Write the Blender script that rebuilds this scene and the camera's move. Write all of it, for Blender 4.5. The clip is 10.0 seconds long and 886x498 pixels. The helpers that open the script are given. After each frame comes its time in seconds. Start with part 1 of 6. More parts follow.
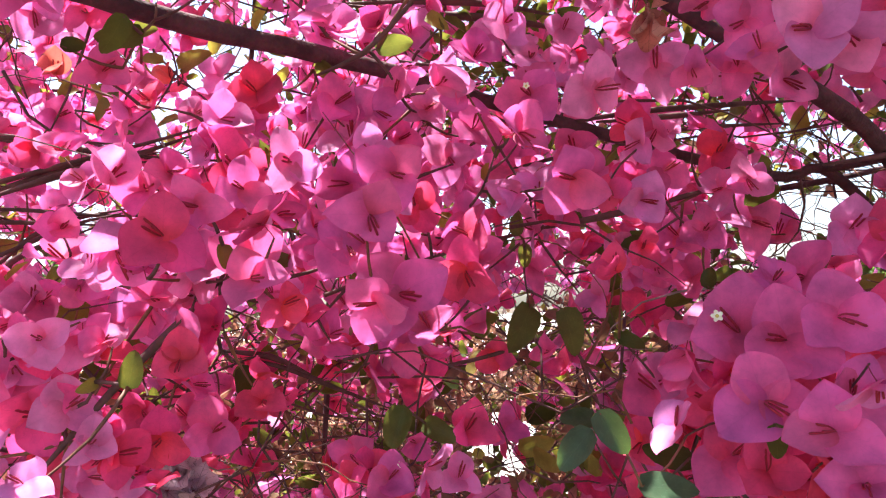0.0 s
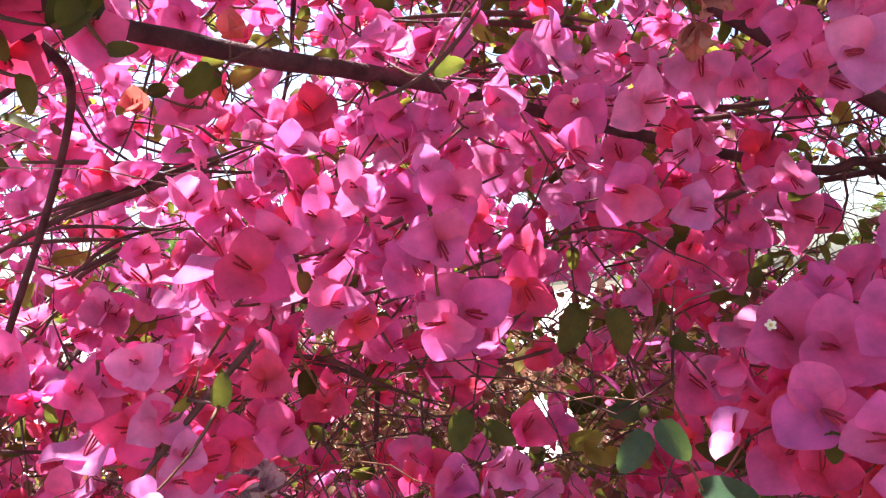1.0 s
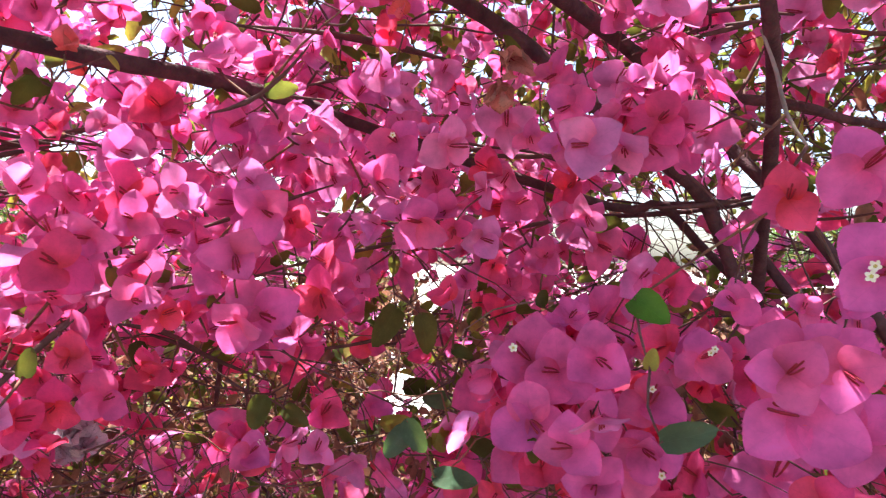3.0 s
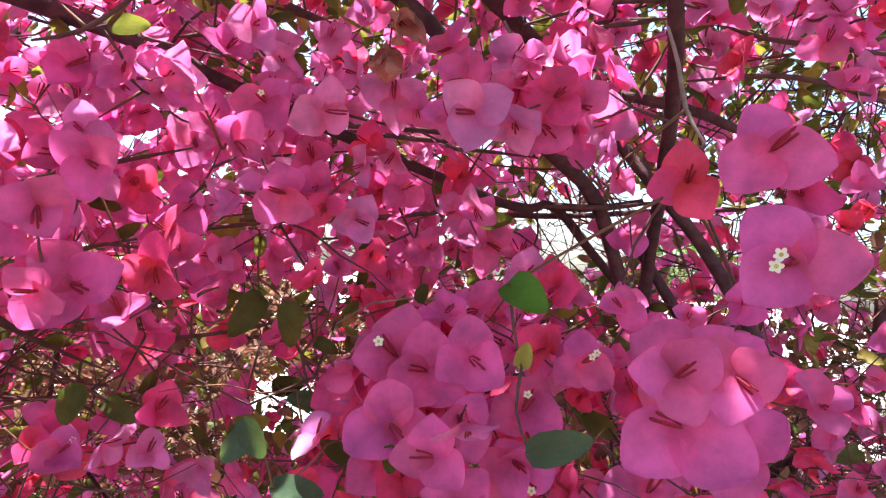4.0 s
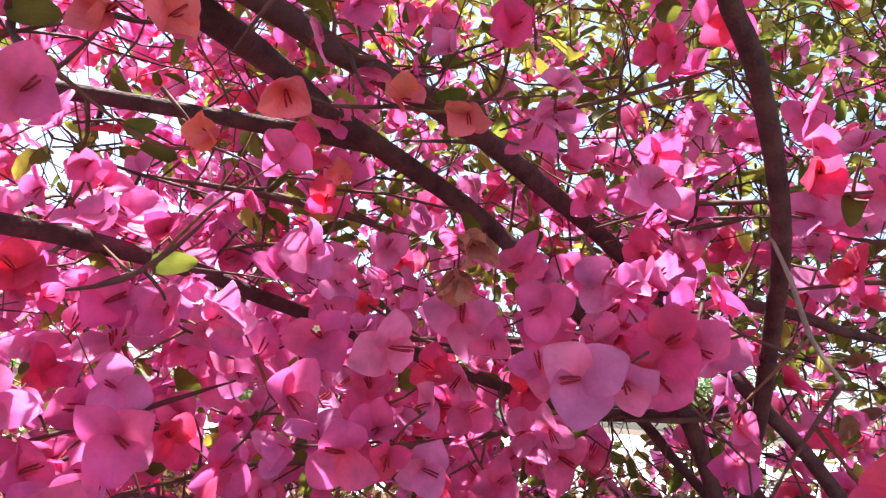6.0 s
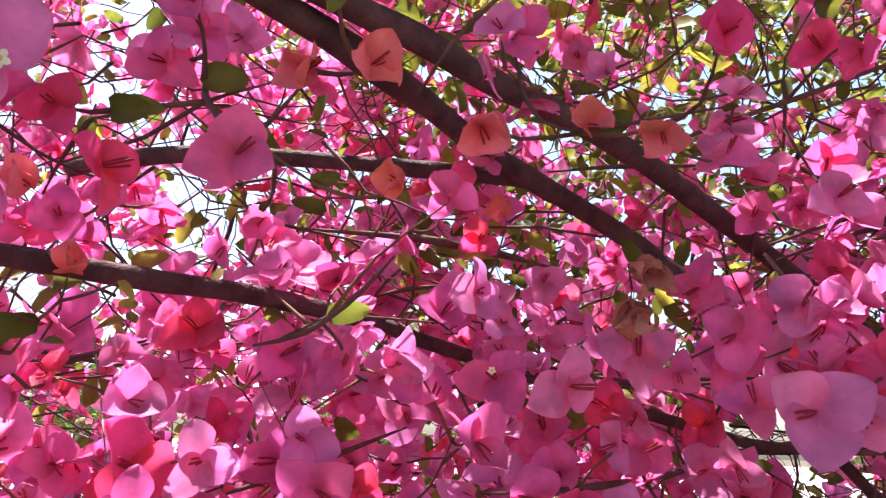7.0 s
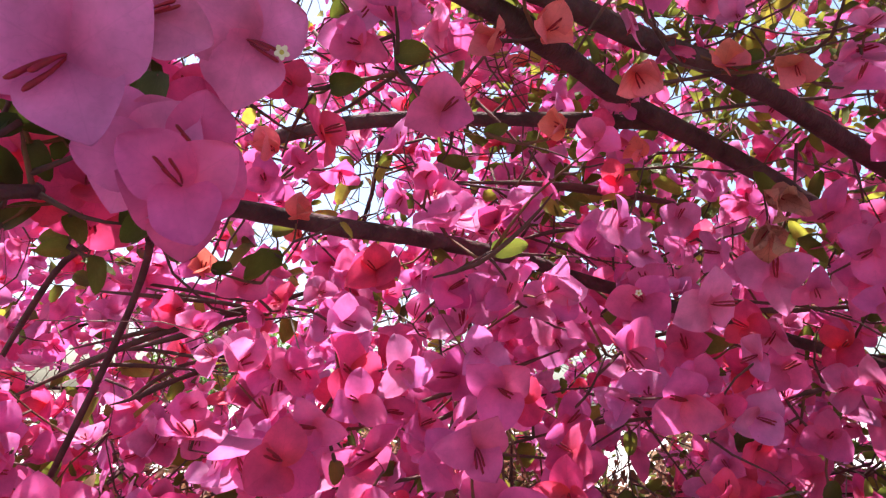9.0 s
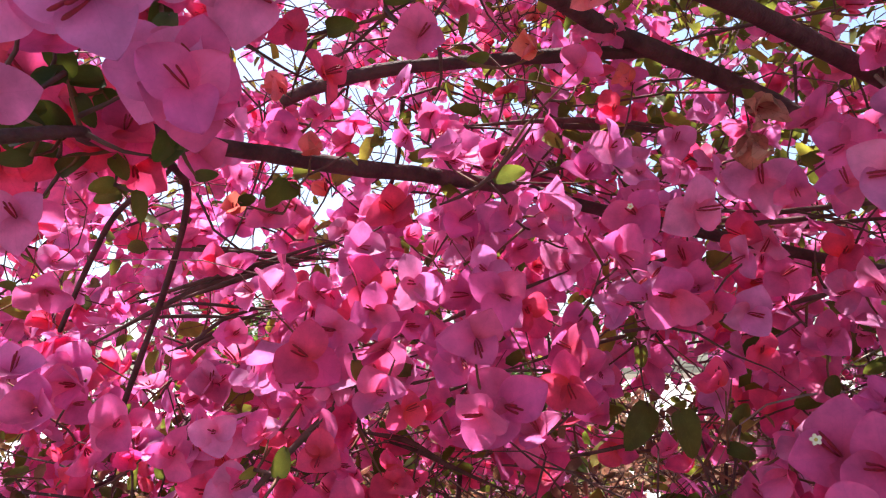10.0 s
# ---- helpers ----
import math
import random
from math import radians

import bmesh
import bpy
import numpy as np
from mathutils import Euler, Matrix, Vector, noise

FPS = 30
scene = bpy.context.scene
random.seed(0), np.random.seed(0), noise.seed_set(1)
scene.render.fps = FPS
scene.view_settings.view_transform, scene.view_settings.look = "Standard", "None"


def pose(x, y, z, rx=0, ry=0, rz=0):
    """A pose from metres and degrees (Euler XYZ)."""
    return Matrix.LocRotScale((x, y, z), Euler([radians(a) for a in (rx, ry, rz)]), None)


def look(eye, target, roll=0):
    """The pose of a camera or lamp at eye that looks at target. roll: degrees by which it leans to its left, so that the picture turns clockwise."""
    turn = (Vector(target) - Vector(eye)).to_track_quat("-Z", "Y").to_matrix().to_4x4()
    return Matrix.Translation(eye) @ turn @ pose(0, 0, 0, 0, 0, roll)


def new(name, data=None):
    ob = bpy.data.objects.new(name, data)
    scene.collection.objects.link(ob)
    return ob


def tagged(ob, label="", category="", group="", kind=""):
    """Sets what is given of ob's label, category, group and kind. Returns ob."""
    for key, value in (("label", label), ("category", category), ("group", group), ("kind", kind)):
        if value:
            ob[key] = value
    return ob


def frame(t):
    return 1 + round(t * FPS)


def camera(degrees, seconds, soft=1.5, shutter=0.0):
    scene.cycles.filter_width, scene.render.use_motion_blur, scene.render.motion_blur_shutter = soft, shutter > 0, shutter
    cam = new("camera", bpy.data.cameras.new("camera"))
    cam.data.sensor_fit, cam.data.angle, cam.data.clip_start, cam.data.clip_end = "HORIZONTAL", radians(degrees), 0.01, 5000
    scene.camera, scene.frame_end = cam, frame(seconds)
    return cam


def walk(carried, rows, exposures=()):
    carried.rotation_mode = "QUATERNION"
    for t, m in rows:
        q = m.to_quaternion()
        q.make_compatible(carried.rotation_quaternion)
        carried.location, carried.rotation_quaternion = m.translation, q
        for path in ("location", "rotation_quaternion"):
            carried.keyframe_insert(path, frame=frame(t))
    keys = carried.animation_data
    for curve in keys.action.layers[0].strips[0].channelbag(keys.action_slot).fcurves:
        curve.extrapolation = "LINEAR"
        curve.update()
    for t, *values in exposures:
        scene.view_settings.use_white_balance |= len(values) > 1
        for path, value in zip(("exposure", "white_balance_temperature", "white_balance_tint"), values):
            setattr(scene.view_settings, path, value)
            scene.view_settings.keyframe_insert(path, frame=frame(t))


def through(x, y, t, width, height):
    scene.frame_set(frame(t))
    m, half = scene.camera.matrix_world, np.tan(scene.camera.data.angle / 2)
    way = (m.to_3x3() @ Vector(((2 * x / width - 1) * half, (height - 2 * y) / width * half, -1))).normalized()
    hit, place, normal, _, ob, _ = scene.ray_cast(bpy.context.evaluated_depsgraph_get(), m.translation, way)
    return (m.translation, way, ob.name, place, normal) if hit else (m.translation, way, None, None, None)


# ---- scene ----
cam = camera(65.48, 10.0, soft=1.2, shutter=0.15)
PATH = [          # seconds, place, turn
    (0.0, -0.0000, -0.0000, 1.5000, 95.00, 3.00, -0.00),
    (0.5, -0.0039, -0.0104, 1.5097, 93.69, 3.95, 0.37),
    (1.0, -0.0186, -0.0217, 1.5215, 93.49, 4.39, 2.29),
    (1.5, -0.0220, -0.0377, 1.5390, 93.43, 1.97, 2.01),
    (2.0, -0.0008, -0.0665, 1.5459, 92.90, 0.77, 1.25),
    (2.5, 0.0232, -0.0927, 1.5507, 91.67, -0.00, -2.35),
    (3.0, 0.0488, -0.0927, 1.5493, 90.64, -1.72, -5.84),
    (3.2, 0.0582, -0.0860, 1.5455, 90.04, -2.70, -7.57),
    (4.3, 0.0789, -0.0323, 1.5351, 93.15, -5.87, -15.96),
    (4.5, 0.0791, -0.0312, 1.5496, 94.60, -5.74, -16.54),
    (5.0, 0.0801, -0.0177, 1.5771, 97.57, -5.52, -16.45),
    (5.2, 0.0780, -0.0060, 1.5886, 98.34, -5.96, -16.23),
    (6.3, 0.0484, 0.0242, 1.6000, 104.54, -3.28, -8.76),
    (6.5, 0.0434, 0.0276, 1.6002, 104.85, -2.61, -6.80),
    (7.0, 0.0219, 0.0359, 1.6008, 105.61, -2.51, -1.87),
    (7.5, 0.0053, 0.0307, 1.6031, 106.52, -1.96, 1.44),
    (8.0, -0.0016, 0.0163, 1.5985, 105.94, -2.20, 2.93),
    (8.5, -0.0059, -0.0000, 1.5882, 104.49, -2.47, 4.64),
    (9.0, -0.0026, -0.0211, 1.5706, 102.19, -1.90, 7.75),
    (9.5, 0.0070, -0.0404, 1.5545, 99.48, 0.78, 11.78),
    (10.0, 0.0315, -0.0525, 1.5276, 100.36, 1.16, 12.38),
]
walk(cam, [(t, pose(*row)) for t, *row in PATH], [(0.0, 2.32, 6350, 10), (3.2, 2.33, 6350, 10), (4.5, 2.37, 6350, 10), (6.5, 2.20, 6350, 10), (8.0, 1.97, 6350, 10), (10.0, 1.88, 6350, 10)])

# ---- world, sun ----
world = bpy.data.worlds.new("world")
scene.world = world
world.use_nodes = True
wn = world.node_tree.nodes
sky = wn.new("ShaderNodeTexSky")
sky.sky_type, sky.sun_disc = "NISHITA", False
SUN_ELEVATION, SUN_AZIMUTH = 72.0, -52.0          # degrees; azimuth from +y towards +x
sky.sun_elevation, sky.sun_rotation = radians(SUN_ELEVATION), radians(SUN_AZIMUTH)
sky.air_density, sky.dust_density = 1.0, 2.6
world.node_tree.links.new(sky.outputs["Color"], wn["Background"].inputs["Color"])
wn["Background"].inputs["Strength"].default_value = 0.090
sun = new("sun", bpy.data.lights.new("sun", "SUN"))
sun.data.energy, sun.data.angle, sun.data.color = 5.0, radians(0.6), (1.0, 0.95, 0.88)
ce = math.cos(radians(SUN_ELEVATION))
sun_way = Vector((math.sin(radians(SUN_AZIMUTH)) * ce, math.cos(radians(SUN_AZIMUTH)) * ce, math.sin(radians(SUN_ELEVATION))))
sun.matrix_world = look(sun_way * 20, (0, 0, 0))


# ---- materials ----
def material(name):
    m = bpy.data.materials.new(name)
    m.use_nodes = True
    nt = m.node_tree
    for n in list(nt.nodes):
        nt.nodes.remove(n)
    out = nt.nodes.new("ShaderNodeOutputMaterial")

    def node(kind, **values):
        n = nt.nodes.new(kind)
        for key, value in values.items():
            n.inputs[key.replace("_", " ")].default_value = value
        return n

    def link(a, b):
        nt.links.new(a, b)
    return m, out, node, link


def maths(node, link, op, a, b):
    n = node("ShaderNodeMath")
    n.operation = op
    for socket, value in zip(n.inputs, (a, b)):
        if isinstance(value, (int, float)):
            socket.default_value = value
        else:
            link(value, socket)
    return n.outputs[0]


def mixed(node, link, fac, a, b, blend="MIX"):
    n = node("ShaderNodeMix")
    n.data_type, n.blend_type = "RGBA", blend
    for socket, value in zip((n.inputs[0], n.inputs[6], n.inputs[7]), (fac, a, b)):
        if isinstance(value, (int, float)):
            socket.default_value = value
        elif isinstance(value, tuple):
            socket.default_value = (*value, 1)
        else:
            link(value, socket)
    return n.outputs[2]


def petal_material(name, face, through, throat, share, vein_dark, island=False, rough=0.55, spread=0.12):
    """A thin bract or leaf: its lit face, the light that comes through, veins along the blade, and a tint of its own for each."""
    m, out, node, link = material(name)
    uv = node("ShaderNodeUVMap")
    sep = node("ShaderNodeSeparateXYZ")
    link(uv.outputs[0], sep.inputs[0])
    u, v = sep.outputs[0], sep.outputs[1]
    side = maths(node, link, "ABSOLUTE", maths(node, link, "SUBTRACT", u, 0.5), 0)
    rib = maths(node, link, "LESS_THAN", side, 0.008)
    warp = node("ShaderNodeTexNoise", Scale=7.0, Detail=2.0)
    link(uv.outputs[0], warp.inputs["Vector"])
    slant = maths(node, link, "SUBTRACT", v, maths(node, link, "MULTIPLY", side, 0.9))
    wave = maths(node, link, "SINE", maths(node, link, "MULTIPLY", maths(node, link, "ADD", slant, maths(node, link, "MULTIPLY", warp.outputs["Fac"], 0.35)), 30.0), 0)
    vein = maths(node, link, "GREATER_THAN", wave, 0.965)
    veins = maths(node, link, "MAXIMUM", rib, vein)
    noise_a = node("ShaderNodeTexNoise", Scale=55.0, Detail=3.0)
    noise_b = node("ShaderNodeTexNoise", Scale=700.0, Detail=2.0)
    geo = node("ShaderNodeNewGeometry")
    for n in (noise_a, noise_b):
        link(geo.outputs["Position"], n.inputs["Vector"])
    if island:
        rnd = geo.outputs["Random Per Island"]
    else:
        rnd = node("ShaderNodeObjectInfo").outputs["Random"]
    hsv = node("ShaderNodeHueSaturation")
    link(maths(node, link, "ADD", maths(node, link, "MULTIPLY", rnd, 0.035), 0.4825), hsv.inputs["Hue"])
    tone = maths(node, link, "ADD", maths(node, link, "MULTIPLY", maths(node, link, "FRACT", maths(node, link, "MULTIPLY", rnd, 7.31), 0), 2 * spread), 1 - spread)
    tone = maths(node, link, "MULTIPLY", tone, maths(node, link, "ADD", maths(node, link, "MULTIPLY", noise_a.outputs["Fac"], 1.3), 0.36))
    tone = maths(node, link, "MULTIPLY", tone, maths(node, link, "ADD", maths(node, link, "MULTIPLY", noise_b.outputs["Fac"], 0.16), 0.92))
    tone = maths(node, link, "MULTIPLY", tone, maths(node, link, "SUBTRACT", 1.0, maths(node, link, "MULTIPLY", veins, vein_dark)))
    link(tone, hsv.inputs["Value"])
    deep = maths(node, link, "POWER", maths(node, link, "SUBTRACT", 1.0, v), 2.8)
    base = mixed(node, link, maths(node, link, "MULTIPLY", deep, 0.7), face, throat)
    link(base, hsv.inputs["Color"])
    hsv2 = node("ShaderNodeHueSaturation")
    link(maths(node, link, "ADD", maths(node, link, "MULTIPLY", rnd, 0.035), 0.4825), hsv2.inputs["Hue"])
    link(tone, hsv2.inputs["Value"])
    link(mixed(node, link, maths(node, link, "MULTIPLY", deep, 0.7), through, throat), hsv2.inputs["Color"])
    bump = node("ShaderNodeBump", Strength=0.30, Distance=0.0010)
    link(maths(node, link, "ADD", maths(node, link, "MULTIPLY", veins, -0.5), maths(node, link, "MULTIPLY", noise_a.outputs["Fac"], 3.0)), bump.inputs["Height"])
    skin = node("ShaderNodeBsdfPrincipled", Roughness=rough)
    skin.inputs["Specular IOR Level"].default_value = 0.18
    link(hsv.outputs[0], skin.inputs["Base Color"])
    link(bump.outputs[0], skin.inputs["Normal"])
    glow = node("ShaderNodeBsdfTranslucent")
    link(hsv2.outputs[0], glow.inputs["Color"])
    link(bump.outputs[0], glow.inputs["Normal"])
    mix = node("ShaderNodeMixShader", Fac=share)
    link(skin.outputs[0], mix.inputs[1])
    link(glow.outputs[0], mix.inputs[2])
    link(mix.outputs[0], out.inputs["Surface"])
    return m


def solid_material(name, colour, second, scale, rough, bump_scale=300.0, bump_strength=0.3, distance=0.001, stretch=(1, 1, 1)):
    m, out, node, link = material(name)
    coord = node("ShaderNodeNewGeometry").outputs["Position"]
    mapping = node("ShaderNodeMapping", Scale=stretch)
    link(coord, mapping.inputs["Vector"])
    noise_a = node("ShaderNodeTexNoise", Scale=scale, Detail=5.0)
    noise_b = node("ShaderNodeTexNoise", Scale=bump_scale, Detail=4.0)
    link(mapping.outputs[0], noise_a.inputs["Vector"])
    link(mapping.outputs[0], noise_b.inputs["Vector"])
    ramp = node("ShaderNodeMapRange")
    ramp.inputs["From Min"].default_value, ramp.inputs["From Max"].default_value = 0.35, 0.68
    link(noise_a.outputs["Fac"], ramp.inputs["Value"])
    base = mixed(node, link, ramp.outputs[0], colour, second)
    base = mixed(node, link, 0.35, base, noise_b.outputs["Color"], "OVERLAY")
    skin = node("ShaderNodeBsdfPrincipled", Roughness=rough)
    skin.inputs["Specular IOR Level"].default_value = 0.2
    link(base, skin.inputs["Base Color"])
    bump = node("ShaderNodeBump", Strength=bump_strength, Distance=distance)
    link(noise_b.outputs["Fac"], bump.inputs["Height"])
    link(bump.outputs[0], skin.inputs["Normal"])
    link(skin.outputs[0], out.inputs["Surface"])
    return m


PINK = dict(face=(0.76, 0.17, 0.45), through=(0.85, 0.15, 0.45), throat=(0.76, 0.085, 0.22))
# Lilac bracts; upturned sunlit blossoms take this paler tone as added brightness.
VIOLET = dict(face=(0.76, 0.27, 0.58), through=(0.83, 0.24, 0.58), throat=(0.74, 0.10, 0.28))
# Rose-red bracts; the tone also holds the shade of low and deep blossoms.
ROSE = dict(face=(0.78, 0.10, 0.28), through=(0.87, 0.08, 0.26), throat=(0.70, 0.045, 0.07))
ORANGE = dict(face=(0.80, 0.24, 0.27), through=(0.88, 0.17, 0.17), throat=(0.66, 0.08, 0.07))
BRACT = {
    "pink": petal_material("pink_bract", **PINK, share=0.48, vein_dark=0.05),
    "violet": petal_material("lilac_pink_bract", **VIOLET, share=0.46, vein_dark=0.05),
    "rose": petal_material("rose_red_bract", **ROSE, share=0.48, vein_dark=0.07),
    "orange": petal_material("orange_red_bract", **ORANGE, share=0.42, vein_dark=0.10),
}
BRACT_STUFF = {
    "pink": petal_material("pink_bracts_behind", **PINK, share=0.48, vein_dark=0.05, island=True),
    "violet": petal_material("lilac_bracts_behind", **VIOLET, share=0.46, vein_dark=0.05, island=True),
    "rose": petal_material("rose_bracts_behind", **ROSE, share=0.48, vein_dark=0.07, island=True),
}
LEAF_TONES = {
    "green": dict(face=(0.085, 0.115, 0.03), through=(0.25, 0.26, 0.04), throat=(0.07, 0.09, 0.02)),
    "teal": dict(face=(0.075, 0.14, 0.085), through=(0.16, 0.26, 0.05), throat=(0.06, 0.10, 0.05)),
    "yellow": dict(face=(0.26, 0.24, 0.06), through=(0.46, 0.42, 0.06), throat=(0.22, 0.18, 0.04)),
    # green leaf with the sunlight on it put into the colour
    "bright": dict(face=(0.08, 0.22, 0.03), through=(0.22, 0.42, 0.03), throat=(0.06, 0.14, 0.02)),
    # green leaf without backlight: its shade is put into the colour
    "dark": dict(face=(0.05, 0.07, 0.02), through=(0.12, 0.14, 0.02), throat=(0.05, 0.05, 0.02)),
}
LEAF = {k: petal_material(k + "_leaf", **v, share=0.42, vein_dark=-0.14, rough=0.42, spread=0.22) for k, v in LEAF_TONES.items()}
LEAF_STUFF = {k: petal_material(k + "_leaves_behind", **LEAF_TONES[k], share=0.42, vein_dark=-0.14, island=True, rough=0.42, spread=0.25) for k in ("green", "yellow")}
TREE_LEAF = petal_material("tree_leaf", face=(0.06, 0.11, 0.03), through=(0.18, 0.27, 0.04), throat=(0.05, 0.09, 0.03), share=0.4, vein_dark=-0.1, island=True, spread=0.25)
BRACT["papery"] = petal_material("papery_grey_bract", face=(0.58, 0.43, 0.50), through=(0.58, 0.40, 0.48), throat=(0.40, 0.25, 0.29), share=0.3, vein_dark=0.45, rough=0.7)
BRACT["withered"] = petal_material("withered_bract", face=(0.50, 0.26, 0.20), through=(0.55, 0.25, 0.17), throat=(0.34, 0.13, 0.10), share=0.4, vein_dark=0.3, rough=0.8)
TUBE = solid_material("flower_tube", (0.36, 0.02, 0.055), (0.26, 0.03, 0.04), 400.0, 0.55)
FLORET = solid_material("cream_floret", (0.82, 0.78, 0.55), (0.86, 0.84, 0.70), 500.0, 0.5)
EYE_TONE = solid_material("floret_eye", (0.62, 0.55, 0.12), (0.5, 0.4, 0.1), 500.0, 0.6)
BARK = solid_material("bark", (0.125, 0.060, 0.066), (0.062, 0.030, 0.036), 60.0, 0.8, 420.0, 0.9, 0.0016)
TWIG = solid_material("twig_bark", (0.15, 0.072, 0.070), (0.08, 0.045, 0.042), 90.0, 0.75, 600.0, 0.5, 0.0008)
GREEN_TWIG = solid_material("young_stem", (0.20, 0.095, 0.05), (0.14, 0.06, 0.05), 70.0, 0.7, 600.0, 0.4, 0.0006)
DRY_TWIG = solid_material("dry_grey_stem", (0.36, 0.30, 0.27), (0.24, 0.19, 0.17), 80.0, 0.85, 500.0, 0.6, 0.0008)
CONCRETE = solid_material("pale_concrete", (0.46, 0.45, 0.43), (0.34, 0.33, 0.31), 0.7, 0.85, 40.0, 0.3, 0.003)
PAVING = solid_material("leaf_strewn_soil", (0.10, 0.075, 0.055), (0.06, 0.045, 0.03), 3.0, 0.9, 60.0, 0.4, 0.004)


# ---- mesh helpers ----
def mesh_object(name, verts, faces, mat, parent=None, uvs=None, label="", smooth=True):
    me = bpy.data.meshes.new(name)
    me.from_pydata([tuple(v) for v in verts], [], faces)
    if uvs is not None:
        layer = me.uv_layers.new(name="UVMap")
        flat = np.array([uvs[i] for f in faces for i in f], dtype=np.float32).ravel()
        layer.data.foreach_set("uv", flat)
    if smooth:
        me.polygons.foreach_set("use_smooth", [True] * len(me.polygons))
    me.materials.append(mat)
    ob = new(name, me)
    if parent is not None:
        ob.parent = parent
    if label:
        tagged(ob, label)
    return ob


def part(name, me, mat_parent, m, label=""):
    """An object of its own on a shared mesh, under its thing."""
    ob = new(name, me)
    ob.parent = mat_parent
    ob.matrix_basis = m
    if label:
        tagged(ob, label)
    return ob


def blade(length, width, cols, rows, cup, bend, wave, twist, heart, tip, seed, ruffle=0.0, ovate=None, crease=0.0):
    """A thin blade from the origin along +y, its face to +z: points, faces and uv. ovate: how fast it widens from the base and narrows to the tip."""
    rng = random.Random(seed)
    phase, lop = rng.uniform(0, 6.28), rng.uniform(-0.06, 0.06)
    verts, faces, uvs = [], [], []
    for j in range(rows + 1):
        s = j / rows
        v = 0.5 - 0.5 * math.cos(math.pi * s)
        w = min(1.0, max(0.0, v)) ** tip
        if ovate:
            a, b = ovate
            peak = a / (a + b)
            half = width * 0.5 * (max(v, 1e-6) ** a * max(1 - v, 0.0) ** b) / (peak ** a * (1 - peak) ** b)
        else:
            half = width * 0.5 * max(0.0, 1 - abs(2 * w - 1) ** 2.3) ** 0.56 * (1 - 0.14 * v)
        half = max(half, 0.0006)
        for i in range(cols + 1):
            u = 2 * i / cols - 1
            y = length * (v - heart * abs(u) ** 1.5 * (1 - v) ** 3)
            x = u * half * (1 + lop * u)
            if ovate:
                x *= 1 + 0.05 * math.sin(8.0 * v + phase * (1.7 if u > 0 else -1.3))
            z = cup * length * u * u * (half / width * 2) - bend * length * v * v
            z += wave * length * math.sin(phase + 5.0 * v + 2.2 * u) * abs(u) ** 1.5
            z += ruffle * length * math.sin(2.3 * phase + 12.0 * v + 3.0 * u) * (0.25 + abs(u) ** 3) * min(1.0, 3 * v)
            z += crease * length * abs(u) * (half / width * 2) * (1 - 0.4 * v)
            a = twist * (v - 0.3)
            verts.append((x * math.cos(a), y, z + x * math.sin(a)))
            uvs.append((0.5 + u * 0.5 * max(half / (width * 0.5), 0.02), v))
    n = cols + 1
    for j in range(rows):
        for i in range(cols):
            a = j * n + i
            faces.append((a, a + 1, a + 1 + n, a + n))
    return verts, faces, uvs


def blade_mesh(name, mat, **kw):
    verts, faces, uvs = blade(**kw)
    ob = mesh_object(name, verts, faces, mat, uvs=uvs)
    me = ob.data
    bpy.data.objects.remove(ob)
    return me


def smooth_line(points, step=0.012):
    """Catmull-Rom through points of any dimension."""
    p = [np.array(q, float) for q in points]
    p = [2 * p[0] - p[1]] + p + [2 * p[-1] - p[-2]]
    line = []
    for a, b, c, d in zip(p, p[1:], p[2:], p[3:]):
        n = max(2, int(np.linalg.norm((c - b)[:3]) / step))
        for k in range(n):
            t = k / n
            line.append(0.5 * (2 * b + (c - a) * t + (2 * a - 5 * b + 4 * c - d) * t * t + (3 * b - a - 3 * c + d) * t ** 3))
    line.append(p[-2])
    return line


def tube(line, sides=8, rough=0.0, seed=0):
    """A tapered tube along rows of x, y, z, radius."""
    rng = random.Random(seed)
    shift = rng.uniform(0, 50)
    verts, faces = [], []
    ref = Vector((0.31, 0.2, 0.93))
    for k, row in enumerate(line):
        a, b = line[max(0, k - 1)], line[min(len(line) - 1, k + 1)]
        way = Vector((b - a)[:3]).normalized()
        e1 = way.cross(ref).normalized()
        e2 = way.cross(e1)
        centre = Vector(row[:3])
        for i in range(sides):
            t = 2 * math.pi * i / sides
            out = e1 * math.cos(t) + e2 * math.sin(t)
            r = row[3]
            if rough:
                r *= 1 + rough * noise.noise((centre + out * r) * 60 + Vector((shift, 0, 0))) + rough * noise.noise(centre * 25 + Vector((shift, 0, 0)))
            verts.append(centre + out * r)
    for k in range(len(line) - 1):
        for i in range(sides):
            j = (i + 1) % sides
            faces.append((k * sides + i, k * sides + j, (k + 1) * sides + j, (k + 1) * sides + i))
    faces.append(tuple(range(sides))[::-1])
    faces.append(tuple((len(line) - 1) * sides + i for i in range(sides)))
    return verts, faces


# ---- ground, distance ----
def ground():
    n, span = 48, 400.0
    rng = random.Random(5)
    verts, faces = [], []
    for j in range(n + 1):
        for i in range(n + 1):
            x, y = ((2 * i / n - 1) ** 3) * span, ((2 * j / n - 1) ** 3) * span
            verts.append((x, y, 0.02 * noise.noise(Vector((x * 0.3, y * 0.3, 0)))))
    for j in range(n):
        for i in range(n):
            a = j * (n + 1) + i
            faces.append((a, a + 1, a + n + 2, a + n + 1))
    ob = mesh_object("ground", verts, faces, PAVING)
    tagged(ob, "dark dry soil strewn with fallen leaves under the shrub", "ground", kind="structure")


ground()


